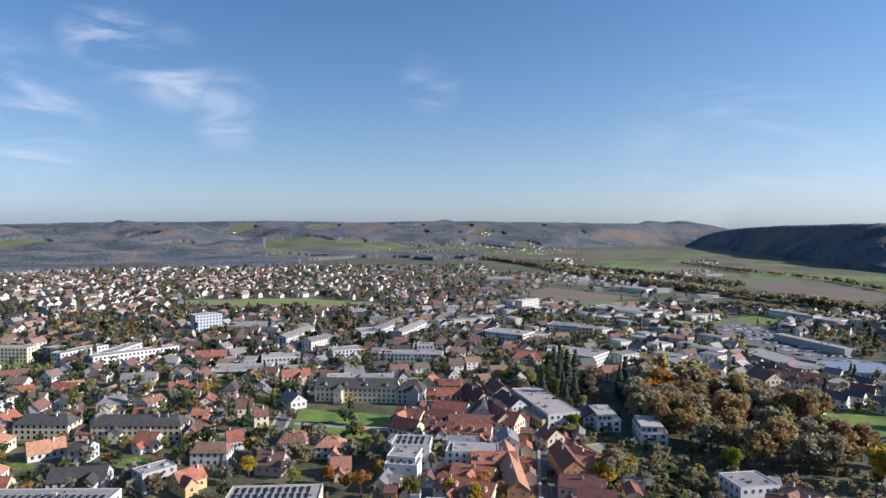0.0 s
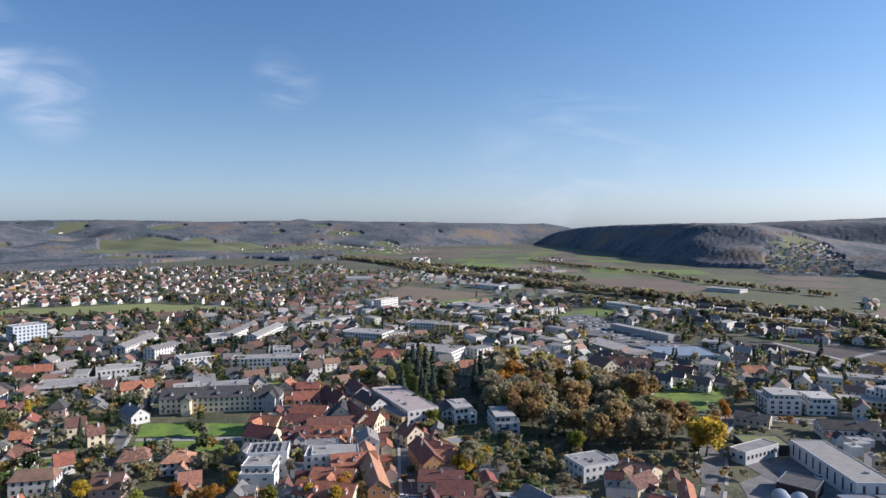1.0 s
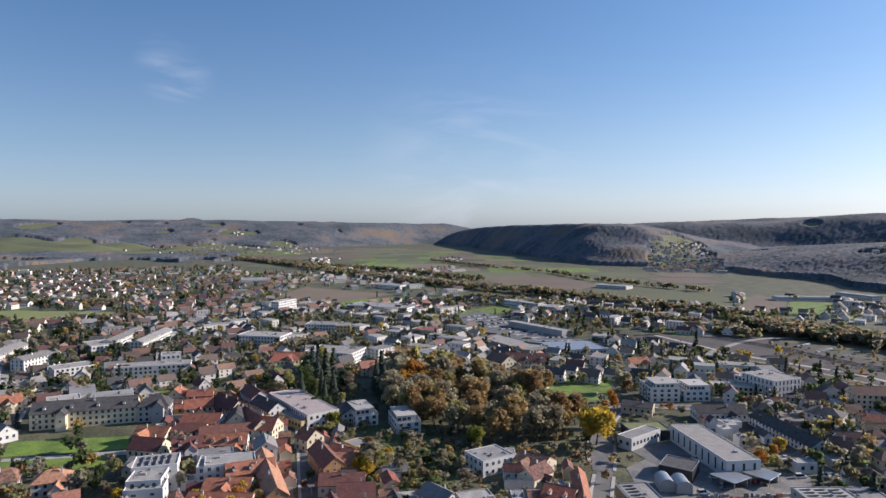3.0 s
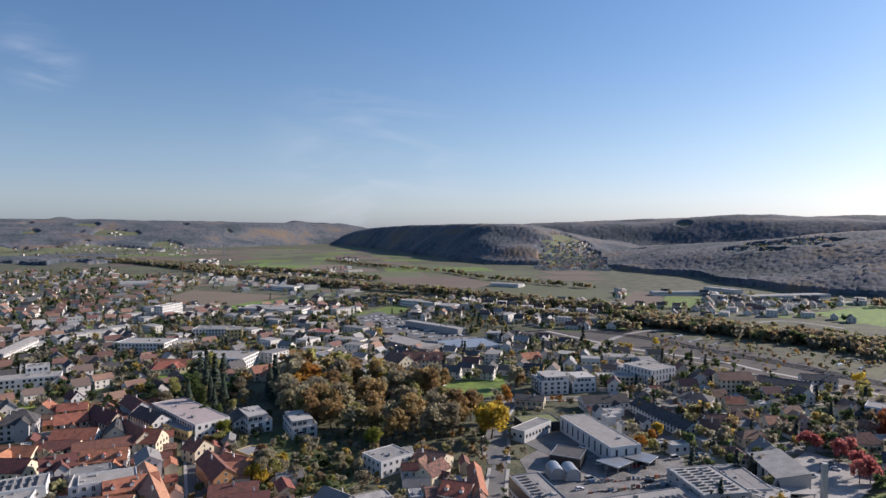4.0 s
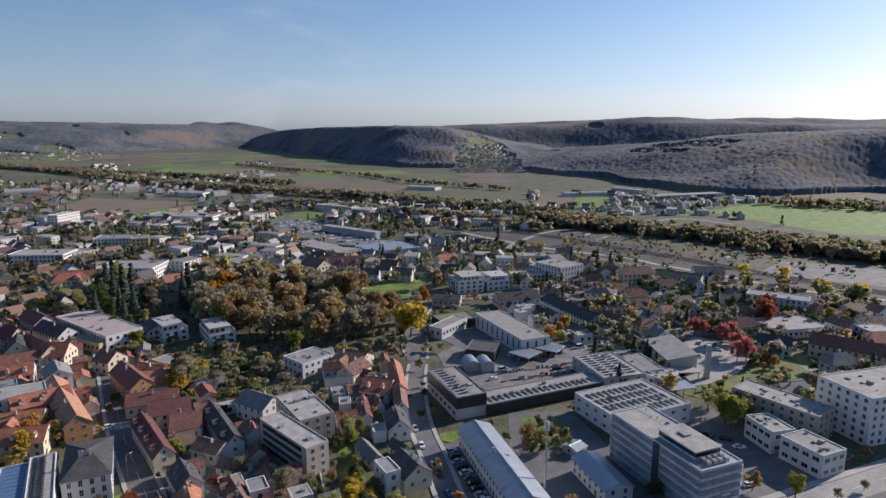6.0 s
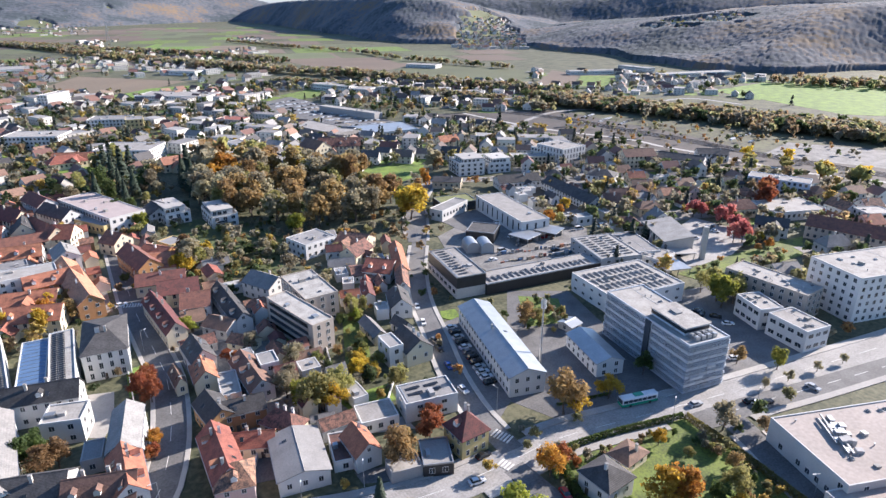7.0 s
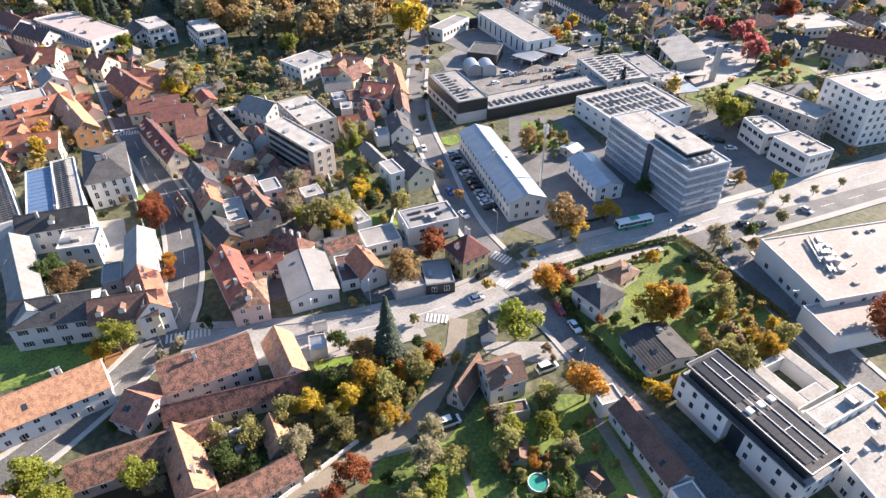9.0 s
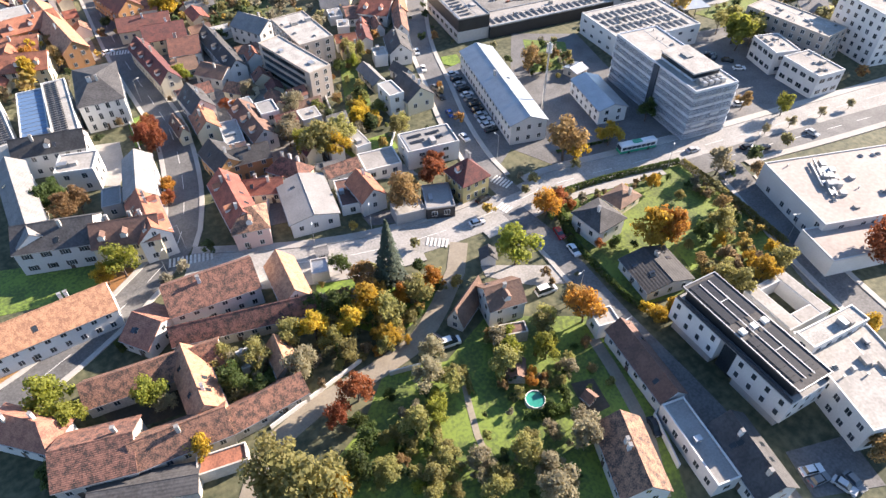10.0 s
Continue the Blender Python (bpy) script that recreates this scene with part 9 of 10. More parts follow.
tree(135.9, 375.0, 15.7, 'bare', 'round', wide=1.15)
tree(145.6, 347.0, 18.2, 'brown', 'round', wide=1.15)
tree(154.7, 372.7, 16.9, 'bare', 'tall', wide=1.15)
tree(132.8, 303.9, 17.5, 'olive', 'round', wide=1.15)
tree(131.1, 330.7, 19.8, 'brown', 'round', wide=1.15)
tree(134.7, 357.4, 18.2, 'bare', 'round', wide=1.15)
tree(208.8, 349.3, 21.1, 'bare', 'tall', wide=1.15)
tree(145.7, 367.0, 20.6, 'brown', 'round', wide=1.15)
tree(138.7, 307.7, 17.7, 'bare', 'round', wide=1.15)
tree(129.2, 334.9, 17.6, 'olive', 'round', wide=1.15)
tree(199.2, 334.5, 21.2, 'brown', 'tall', wide=1.15)
tree(157.6, 384.1, 23.7, 'bare', 'round', wide=1.15)
tree(176.9, 291.8, 21.2, 'bare', 'round', wide=1.15)
tree(165.3, 415.2, 22.4, 'brown', 'round', wide=1.15)
tree(131.8, 361.3, 19.4, 'bare', 'tall', wide=1.15)
tree(117.3, 334.1, 17.3, 'olive', 'round', wide=1.15)
tree(198.4, 374.5, 16.8, 'brown', 'round', wide=1.15)
tree(171.1, 320.2, 18.7, 'bare', 'round', wide=1.15)
tree(176.3, 274.3, 17.9, 'bare', 'tall', wide=1.15)
tree(188.3, 290.5, 20.4, 'brown', 'round', wide=1.15)
tree(150.5, 295.5, 18.0, 'bare', 'round', wide=1.15)
tree(180.4, 358.4, 18.4, 'olive', 'round', wide=1.15)
tree(156.2, 439.0, 20.2, 'brown', 'tall', wide=1.15)
tree(140.6, 369.6, 16.9, 'bare', 'round', wide=1.15)
tree(143.9, 307.2, 15.5, 'bare', 'round', wide=1.15)
tree(163.9, 360.2, 16.2, 'brown', 'round', wide=1.15)
tree(110.3, 358.7, 19.0, 'bare', 'tall', wide=1.15)
tree(191.8, 309.1, 17.3, 'olive', 'round', wide=1.15)
tree(155.3, 339.1, 21.3, 'brown', 'round', wide=1.15)
tree(163.8, 416.5, 20.7, 'bare', 'round', wide=1.15)
tree(130.9, 353.2, 19.7, 'bare', 'tall', wide=1.15)
tree(171.4, 389.0, 16.7, 'brown', 'round', wide=1.15)
tree(158.8, 287.4, 15.5, 'bare', 'round', wide=1.15)
tree(140.2, 354.4, 17.2, 'olive', 'round', wide=1.15)
tree(182.1, 382.2, 20.6, 'brown', 'tall', wide=1.15)
tree(193.1, 388.5, 18.5, 'bare', 'round', wide=1.15)
tree(212.3, 365.0, 15.7, 'bare', 'round', wide=1.15)
tree(185.3, 284.9, 16.3, 'brown', 'round', wide=1.15)
tree(117.2, 342.1, 20.2, 'bare', 'tall', wide=1.15)
tree(183.9, 330.9, 15.6, 'olive', 'round', wide=1.15)
tree(125.2, 318.8, 17.4, 'brown', 'round', wide=1.15)
tree(189.2, 311.3, 16.9, 'bare', 'round', wide=1.15)
tree(136.2, 332.0, 21.1, 'bare', 'tall', wide=1.15)
tree(135.2, 343.9, 15.6, 'brown', 'round', wide=1.15)
tree(192.4, 359.1, 17.2, 'bare', 'round', wide=1.15)
tree(190.5, 345.0, 15.7, 'olive', 'round', wide=1.15)
tree(125.8, 336.4, 21.0, 'brown', 'tall', wide=1.15)
tree(110.7, 350.1, 17.3, 'bare', 'round', wide=1.15)
tree(148.3, 404.3, 19.2, 'bare', 'round', wide=1.15)
tree(163.3, 340.1, 20.0, 'brown', 'round', wide=1.15)
tree(185.0, 378.0, 16.0, 'bare', 'tall', wide=1.15)
tree(161.7, 418.2, 20.4, 'olive', 'round', wide=1.15)
tree(216.2, 350.5, 17.7, 'brown', 'round', wide=1.15)
tree(123.5, 356.4, 19.8, 'bare', 'round', wide=1.15)
tree(141.5, 426.9, 22.8, 'bare', 'tall', wide=1.15)
tree(142.2, 434.2, 23.9, 'brown', 'round', wide=1.15)
tree(117.3, 379.3, 19.8, 'bare', 'round', wide=1.15)
tree(205.9, 355.2, 18.2, 'olive', 'round', wide=1.15)
tree(140.2, 296.7, 15.4, 'brown', 'tall', wide=1.15)
tree(119.6, 378.9, 19.7, 'bare', 'round', wide=1.15)
tree(172.4, 351.6, 17.6, 'bare', 'round', wide=1.15)
tree(166.9, 398.4, 21.0, 'brown', 'round', wide=1.15)
tree(159.3, 347.9, 19.1, 'bare', 'tall', wide=1.15)
tree(171.6, 418.1, 21.8, 'olive', 'round', wide=1.15)
tree(147.7, 310.5, 21.2, 'brown', 'round', wide=1.15)
tree(133.5, 398.6, 20.6, 'bare', 'round', wide=1.15)
tree(115.5, 355.8, 20.8, 'bare', 'tall', wide=1.15)
tree(180.0, 413.3, 17.7, 'brown', 'round', wide=1.15)
tree(196.3, 273.3, 16, 'lime', 'round')
tree(210.8, 281.9, 13, 'yellow', 'round')
tree(130.9, 279.3, 11, 'lime', 'round')
tree(240.8, 312.4, 11, 'orange', 'tall')
tree(200.1, 413.8, 16, 'yellow', 'round')
tree(179.4, 430.7, 14, 'olive', 'round')
tree(247.6, 397.3, 15, 'conifer', 'conifer')
tree(289.0, 340.9, 12, 'olive', 'round')
tree(270.8, 334.8, 11, 'brown', 'round')
tree(80.3, 443.9, 25, 'conifer', 'conifer')
tree(79.5, 419.7, 24, 'conifer', 'conifer')
tree(87.0, 429.9, 26, 'conifer', 'conifer')
tree(79.5, 462.5, 20, 'olive', 'round')
tree(96.5, 448.6, 22, 'conifer', 'conifer')
tree(86.1, 453.5, 24, 'conifer', 'conifer')
tree(74.4, 428.6, 20, 'conifer', 'conifer')
tree(79.9, 408.4, 18, 'conifer', 'conifer')
tree(90.5, 457.2, 23, 'olive', 'tall')
tree(71.7, 442.5, 13, 'green', 'round')
tree(123.9, 417.1, 24, 'conifer', 'conifer')
tree(114.8, 398.8, 22, 'conifer', 'conifer')
tree(119.2, 395.2, 20, 'conifer', 'conifer')
tree(106.6, 431.3, 12, 'brown', 'round')
tree(71.0, 263.6, 10, 'yellow', 'round')
tree(71.5, 279.8, 9, 'bare', 'round')
tree(79.5, 273.3, 8, 'brown', 'round')
tree(70.8, 339.6, 8, 'lime', 'round')
tree(71.7, 327.9, 7, 'lime', 'round')
tree(19.4, 257.4, 9, 'yellow', 'round')
tree(16.1, 266.3, 8, 'brown', 'round')
tree(25.5, 258.6, 8, 'brown', 'round')
tree(30.3, 257.8, 7, 'bare', 'round')
tree(0.7, 255.4, 9, 'yellow', 'round')
tree(266.7, 215.5, 9, 'yellow', 'round')
tree(256.7, 210.9, 8, 'orange', 'round')
tree(303.6, 122.0, 6, 'yellow', 'round')
tree(304.0, 116.6, 5, 'olive', 'round')
tree(383.1, 155.3, 15, 'rust', 'round')
tree(466.0, 207.0, 13, 'yellow', 'round')
tree(479.9, 184.6, 13, 'yellow', 'round')
tree(459.2, 151.4, 14, 'yellow', 'round')
tree(462.8, 130.4, 14, 'yellow', 'round')
tree(423.6, 429.5, 18, 'conifer', 'conifer')
tree(475.6, 387.0, 9, 'yellow', 'round')
tree(231.8, 102.3, 11, 'lime', 'round')
tree(238.5, 111.0, 9, 'olive', 'round')
tree(257.2, 110.8, 8, 'conifer', 'conifer')
tree(109.3, 209.8, 8, 'bare', 'round')
tree(121.5, 226.2, 7, 'conifer', 'conifer')
tree(78.0, 242.7, 6, 'brown', 'round')
tree(88.3, 249.5, 6, 'olive', 'round')
tree(95.4, 247.7, 5, 'olive', 'round')
tree(97.1, 234.4, 5, 'lime', 'round')
tree(105.2, 300.4, 6, 'bare', 'round')
tree(112.9, 283.5, 5, 'olive', 'round')
tree(434.1, 190.1, 12, 'olive', 'round', wide=1.15)
tree(449.8, 171.5, 12, 'olive', 'round', wide=1.15)
tree(451.8, 148.9, 13, 'olive', 'round', wide=1.15)
tree(454.6, 127.3, 13, 'olive', 'round', wide=1.15)
tree(361.8, 146.0, 14, 'rust', 'round', wide=1.15)
tree(434.8, 212.6, 9, 'olive', 'round', wide=1.15)



def stack(x, y, rot, seed):
    """Goods on pallets in a builder's yard."""
    rnd = random.Random(seed)
    root = thing("pallet_stack", "pallets stacked with boxes and pipes in the yard", "pallets", pose(x, y, 0, 0, 0, rot))
    for k in range(rnd.randint(2, 5)):
        l, w, h = rnd.uniform(0.8, 2.6), rnd.uniform(0.6, 1.1), rnd.uniform(0.5, 1.8)
        part("pallet", Shape().box(-l / 2, l / 2, -w / 2, w / 2, 0, 0.15).box(-l / 2 + 0.05, l / 2 - 0.05, -w / 2 + 0.05, w / 2 - 0.05, 0.15, h, 1).mesh("pallet", "bark", rnd.choice(("whiteroof", "grey", "blueglass", "gravelpath", "steel", "redtile"))), root, m=pose(k * 2.4 - 4, rnd.uniform(-0.4, 0.4), 0.05))
    return root


for k_ in range(26):
    stack(*((196 + (k_ % 9) * 6.2 - (k_ // 9) * 5.5, 190.5 - (k_ % 9) * 2.2 - (k_ // 9) * 7.5)), -18 + (k_ % 3) * 6, k_)

# yards and masts further off
car_lot([(306.8, 701.4), (353.0, 720.6), (355.7, 473.5), (307.6, 493.6)], 190, 3)
car_lot([(57.2, 752.4), (94.9, 743.6), (106.5, 790.6), (61.6, 806.9)], 60, 4, "cars parked at a shopping centre")
pylon(421, 1938, 66)
vault_shed(186.2, 205.2, 6.4, 9.5, 64)
vault_shed(191.3, 200.9, 6.4, 9.5, 64)
tree(64.6, 396.1, 20, 'conifer', 'conifer')
tree(70.0, 385.2, 17, 'green', 'tall')
tree(76.2, 379.7, 17, 'conifer', 'conifer')
tree(85.6, 397.8, 19, 'conifer', 'conifer')
tree(60.5, 419.1, 17, 'olive', 'tall')
tree(53.0, 406.1, 12, 'bare', 'round')
tree(98.0, 409.6, 14, 'bare', 'round')
tree(76.2, 370.7, 9, 'green', 'round')
tree(69.0, 370.1, 10, 'green', 'round')
tree(70.5, 409.0, 19, 'green', 'tall')
tree(116.4, 390.0, 20, 'conifer', 'conifer')
tree(117.6, 404.6, 18, 'conifer', 'conifer')
tree(125.1, 402.7, 15, 'conifer', 'conifer')
tree(96.6, 387.9, 11, 'bare', 'round')
tree(49.3, 422.0, 10, 'olive', 'round')
tree(86.6, 377.0, 9, 'olive', 'round')
tree(72.8, 264.5, 12, 'bare', 'round')
tree(67.5, 265.0, 9, 'yellow', 'round')
tree(78.2, 265.5, 10, 'olive', 'round')
tree(82.7, 266.6, 9, 'bare', 'round')
tree(72.7, 272.5, 9, 'olive', 'round')
tree(104.9, 253.9, 7, 'bare', 'round')
tree(112.3, 251.9, 8, 'bare', 'round')
tree(111.2, 259.8, 7, 'olive', 'round')
tree(101.9, 265.0, 6, 'green', 'round')
tree(95.1, 262.1, 6, 'bare', 'round')
tree(97.8, 247.6, 5, 'olive', 'round')
tree(107.2, 186.1, 8, 'olive', 'round')
tree(90.8, 153.0, 6, 'yellow', 'round')
tree(72.8, 164.8, 9, 'bare', 'round')
tree(94.0, 189.4, 4, 'green', 'round')
tree(104.2, 178.0, 6, 'lime', 'round')
tree(97.1, 282.6, 7, 'olive', 'round')
car(262.0, 183.9, -13.9, 'car_white', 'car')
car(282.5, 144.8, -20, 'car_white', 'van')
car(304.3, 149.7, 20, 'car_silver', 'car')
car(307.3, 148.5, 20, 'car_grey', 'car')
car(304.0, 155.1, 25, 'car_white', 'car')
car(294.0, 145.8, 20, 'car_black', 'car')
car(255.9, 138.6, -60, 'car_black', 'car')
car(259.8, 139.4, -60, 'car_silver', 'car')
car(258.2, 144.5, -60, 'car_black', 'car')
car(259.6, 147.1, -60, 'car_blue', 'car')
car(261.3, 150.0, -60, 'car_grey', 'car')
car(262.6, 186.0, -15, 'car_white', 'van')
car(249.4, 190.7, -15, 'car_white', 'van')
car(226.2, 193.7, -10, 'car_red', 'car')
car(196.2, 193.8, -10, 'car_silver', 'van')
car(185.0, 188.8, -10, 'car_white', 'car')
car(217.0, 179.0, -10, 'car_black', 'car')
car(210.9, 101.1, 15, 'car_black', 'car')
car(209.0, 99.2, 15, 'car_black', 'car')
car(208.5, 194.3, -12, 'car_grey', 'car')
car(263.3, 155.1, -60, 'car_white', 'car')
car(281.9, 145.7, -12.8, 'car_white', 'car')
car(302.9, 149.0, -76.3, 'car_black', 'car')
car(301.5, 143.7, -72.9, 'car_white', 'car')
car(247.7, 139.5, -85.1, 'car_red', 'car')
car(246.7, 134.3, -81.4, 'car_black', 'car')
car(213.7, 204.8, -11.9, 'car_white', 'car')
car(230.2, 205.1, -1.9, 'car_black', 'car')
car(223.0, 224.9, -77.9, 'car_white', 'car')

# single trees of the western suburb
tree(-85.8, 270.5, 10, 'yellow', 'round')
tree(-63.3, 260.4, 8, 'lime', 'round')
tree(-49.3, 262.8, 9, 'orange', 'round')
tree(-33.4, 252.7, 11, 'orange', 'round')
tree(-26.7, 267.8, 9, 'yellow', 'round')
tree(-12.1, 248.0, 10, 'lime', 'round')
tree(2.8, 248.1, 10, 'yellow', 'round')
tree(16.9, 253.0, 9, 'orange', 'round')
tree(-36.6, 298.3, 9, 'green', 'round')
tree(-31.4, 306.1, 8, 'olive', 'round')
tree(-153.3, 398.0, 11, 'yellow', 'tall')
tree(-146.0, 361.5, 10, 'brown', 'round')
tree(-228.0, 397.3, 14, 'olive', 'tall')
tree(-222.0, 368.8, 15, 'lime', 'tall')
tree(-299.5, 704.1, 15, 'lime', 'round')
tree(-250.7, 630.1, 13, 'olive', 'round')
tree(-337.3, 664.0, 12, 'orange', 'round')
tree(-111.1, 351.0, 12, 'conifer', 'conifer')
tree(-104.3, 373.3, 8, 'olive', 'round')
tree(-156.6, 301.2, 9, 'olive', 'round')
tree(-137.2, 301.4, 8, 'olive', 'round')
tree(-166.3, 301.2, 8, 'olive', 'round')
tree(-203.3, 308.8, 7, 'green', 'round')
tree(-103.6, 317.9, 7, 'bare', 'round')
tree(73.7, 337.5, 9, 'lime', 'round')
tree(77.2, 281.3, 12, 'brown', 'round')
tree(83.4, 271.6, 10, 'yellow', 'round')

# ---- fields of the valley floor ----
rf = random.Random(12)
for i in range(-9, 18):
    for j in range(0, 13):
        w_, h_ = 150.0, 190.0
        cx, cy = 700 + i * w_ * 0.95 - j * 20, 1150 + j * h_ * 1.0 - i * 55
        az, r = math.degrees(math.atan2(cx, cy)), math.hypot(cx, cy)
        if not (3 < az < 60 and 960 < r < 4000) or rf.random() < 0.12:
            continue
        c, sn = math.cos(radians(-22)), math.sin(radians(-22))
        a, b = w_ * rf.uniform(0.4, 0.5), h_ * rf.uniform(0.36, 0.49)
        pts = [(cx + p * c - q * sn, cy + p * sn + q * c) for p, q in ((-a, -b), (a, -b), (a, b), (-a, b))]
        if max(float(rise_at(*p)) for p in pts) > 0.4 or any(math.hypot(*p) < 900 for p in pts):
            continue
        word, material = rf.choice((("pale brown stubble field", "brownfield"), ("dull green autumn meadow", "dullfield"), ("dull green autumn meadow", "dullfield"), ("fresh green winter crop", "lawn"), ("brown ploughed field", "brownfield")))
        patch("valley_field", material, pts, 0.02, word + " on the valley floor", "field")

# ---- houses and garden trees that fill the quarters further off ----
TAKEN = [(ob.matrix_basis.translation.x, ob.matrix_basis.translation.y, 14.0 if ob.get("category") in ("house", "building") else 4.0) for ob in scene.objects if ob.parent is None and ob.type == "EMPTY"]


def flat_points():
    for ob in scene.objects:
        if ob.type == "MESH" and ob.parent is None and ob.name.split(".")[0] in ("meadow", "playing_field", "hay_field", "stubble_field", "ploughed_field", "gravel_yard", "car_yard", "sports_ground", "works_yard", "rail_yard", "church_square", "court", "park_lawn", "lawn", "church_lawn", "orchard", "road", "car_park", "forecourt", "villa_garden", "long_garden", "rear_car_park", "front_garden"):
            yield ob


FLATS = [[tuple(v.co[:2]) for p in [ob.data.polygons[0]] for v in (ob.data.vertices[i] for i in p.vertices)] for ob in flat_points() if not ob.name.startswith("road")]
ROADS = [[(v.co.x, v.co.y) for v in list(ob.data.vertices)[::6]] for ob in flat_points() if ob.name.startswith("road")]
CELL = 30.0
GRID = {}


def claim(x, y, r):
    GRID.setdefault((int(x // CELL), int(y // CELL)), []).append((x, y, r))


for one in TAKEN:
    claim(*one)
for line_ in ROADS:
    for q_ in line_:
        claim(q_[0], q_[1], 4.5)


def inside(x, y, poly):
    hit, n = False, len(poly)
    for i in range(n):
        (x1, y1), (x2, y2) = poly[i], poly[i - 1]
        if (y1 > y) != (y2 > y) and x < (x2 - x1) * (y - y1) / (y2 - y1) + x1:
            hit = not hit
    return hit


def free(x, y, r, fields=True):
    i, j = int(x // CELL), int(y // CELL)
    for a in (-1, 0, 1):
        for b in (-1, 0, 1):
            for px, py, pr in GRID.get((i + a, j + b), ()):
                if (px - x) ** 2 + (py - y) ** 2 < (pr + r) ** 2:
                    return False
    reach = max(r, 0.0) * 1.1
    return not (fields and any(inside(x + a, y + b, poly) for poly in FLATS for a, b in ((0, 0), (reach, 0), (-reach, 0), (0, reach), (0, -reach))))


def clear_of(x, y, l, w, rot, gap):
    """Whether a footprint keeps clear of all houses and streets."""
    c, s = math.cos(radians(rot)), math.sin(radians(rot))
    mine = [(x + p * l / 2 * c - q * w / 2 * s, y + p * l / 2 * s + q * w / 2 * c) for p in (-1, 0, 1) for q in (-1, 0, 1)]
    for fx, fy, fl, fw, fr in FOOT:
        if abs(fx - x) + abs(fy - y) > fl + fw + l + w:
            continue
        d, e = math.cos(radians(fr)), math.sin(radians(fr))
        for px, py in mine:
            u, v = (px - fx) * d + (py - fy) * e, -(px - fx) * e + (py - fy) * d
            if abs(u) < fl / 2 + gap and abs(v) < fw / 2 + gap:
                return False
        for p in (-1, 0, 1):
            for q in (-1, 0, 1):
                gx, gy = fx + p * fl / 2 * d - q * fw / 2 * e - x, fy + p * fl / 2 * e + q * fw / 2 * d - y
                if abs(gx * c + gy * s) < l / 2 + gap and abs(-gx * s + gy * c) < w / 2 + gap:
                    return False
    for line, width, walks, z in STREETS:
        for q in line:
            if abs(q.x - x) + abs(q.y - y) < 40 and math.hypot(q.x - x, q.y - y) < width / 2 + max(walks) + max(l, w) / 2 + 0.3:
                return False
    return True


def infill(poly, count, seed, turn, roofs, walls=("white", "cream", "white", "oldwall")):
    """Sheds, rear wings and garages that crowd the courts behind the houses."""
    rnd = random.Random(seed)
    x0, x1 = min(p[0] for p in poly), max(p[0] for p in poly)
    y0, y1 = min(p[1] for p in poly), max(p[1] for p in poly)
    made = tries = 0
    while made < count and tries < count * 40:
        tries += 1
        x, y = rnd.uniform(x0, x1), rnd.uniform(y0, y1)
        l, w, rot = rnd.uniform(5, 12), rnd.uniform(4, 6.5), turn + rnd.choice((0, 90)) + rnd.uniform(-5, 5)
        if not inside(x, y, poly) or not clear_of(x, y, l, w, rot, 0.4):
            continue
        roof = rnd.choice(roofs)
        if rnd.random() < 0.28:
            block(round(x, 1), round(y, 1), l, w, rot, rnd.uniform(2.6, 5.5), "white", rnd.choice(("gravel", "whiteroof", "greyroof")), 1, "low flat-roofed annex in a court behind the houses", boxes=1, parapet=0.25, sides="s")
        else:
            wall = rnd.choice(walls)
            house(round(x, 1), round(y, 1), l, w, rot, rnd.uniform(2.6, 5.2), rnd.uniform(1.4, 2.6), wall, roof, label=f"small {'plastered' if wall == 'oldwall' else wall} rear house with {WORDS[roof]} roof", chimneys=rnd.choice((0, 1)), storeys=1, over=0.3, sides="s")
        claim(x, y, 4)
        made += 1


WALLS = ("white", "white", "white", "cream", "cream", "pink", "yellow")
ROOFS = {"mixed": ("redtile", "oldtile", "browntile", "darktile", "greytile", "orangetile", "oldtile", "browntile"), "dark": ("browntile", "darktile", "greytile", "oldtile", "darktile", "browntile"), "red": ("redtile", "oldtile", "redtile", "browntile", "orangetile")}
FAR_ROOF = {"redtile": 1, "orangetile": 1, "oldtile": 1, "browntile": 2, "darktile": 3, "greytile": 4}
WORDS = {"redtile": "a red tiled", "orangetile": "an orange tiled", "oldtile": "a weathered red", "browntile": "a brown tiled", "darktile": "a dark tiled", "greytile": "a grey tiled", "winetile": "a dark red tiled", "metal": "a sheet metal"}
far_town = Shape()
far_trees = {}


plots = Shape()


def plot(x, y, rot, l, w, rnd):
    """The ground that belongs to a house: lawn, gravel, paving or beds beside it."""
    c, s = math.cos(radians(rot)), math.sin(radians(rot))
    z = 0.012 + len(plots.f) * 0.00007
    for k in range(2):
        a, b = l * rnd.uniform(0.5, 0.95), w * rnd.uniform(0.6, 1.1)
        ox, oy = rnd.uniform(-4, 4), rnd.choice((-1, 1)) * rnd.uniform(0.2, 0.9) * w
        plots.face([(x + (ox + p) * c - (oy + q) * s, y + (ox + p) * s + (oy + q) * c, z + k * 0.00007 + ground_at(x, y)) for p, q in ((-a, -b), (a, -b), (a, b), (-a, b))], rnd.choice((0, 0, 0, 1, 1, 2, 3)))


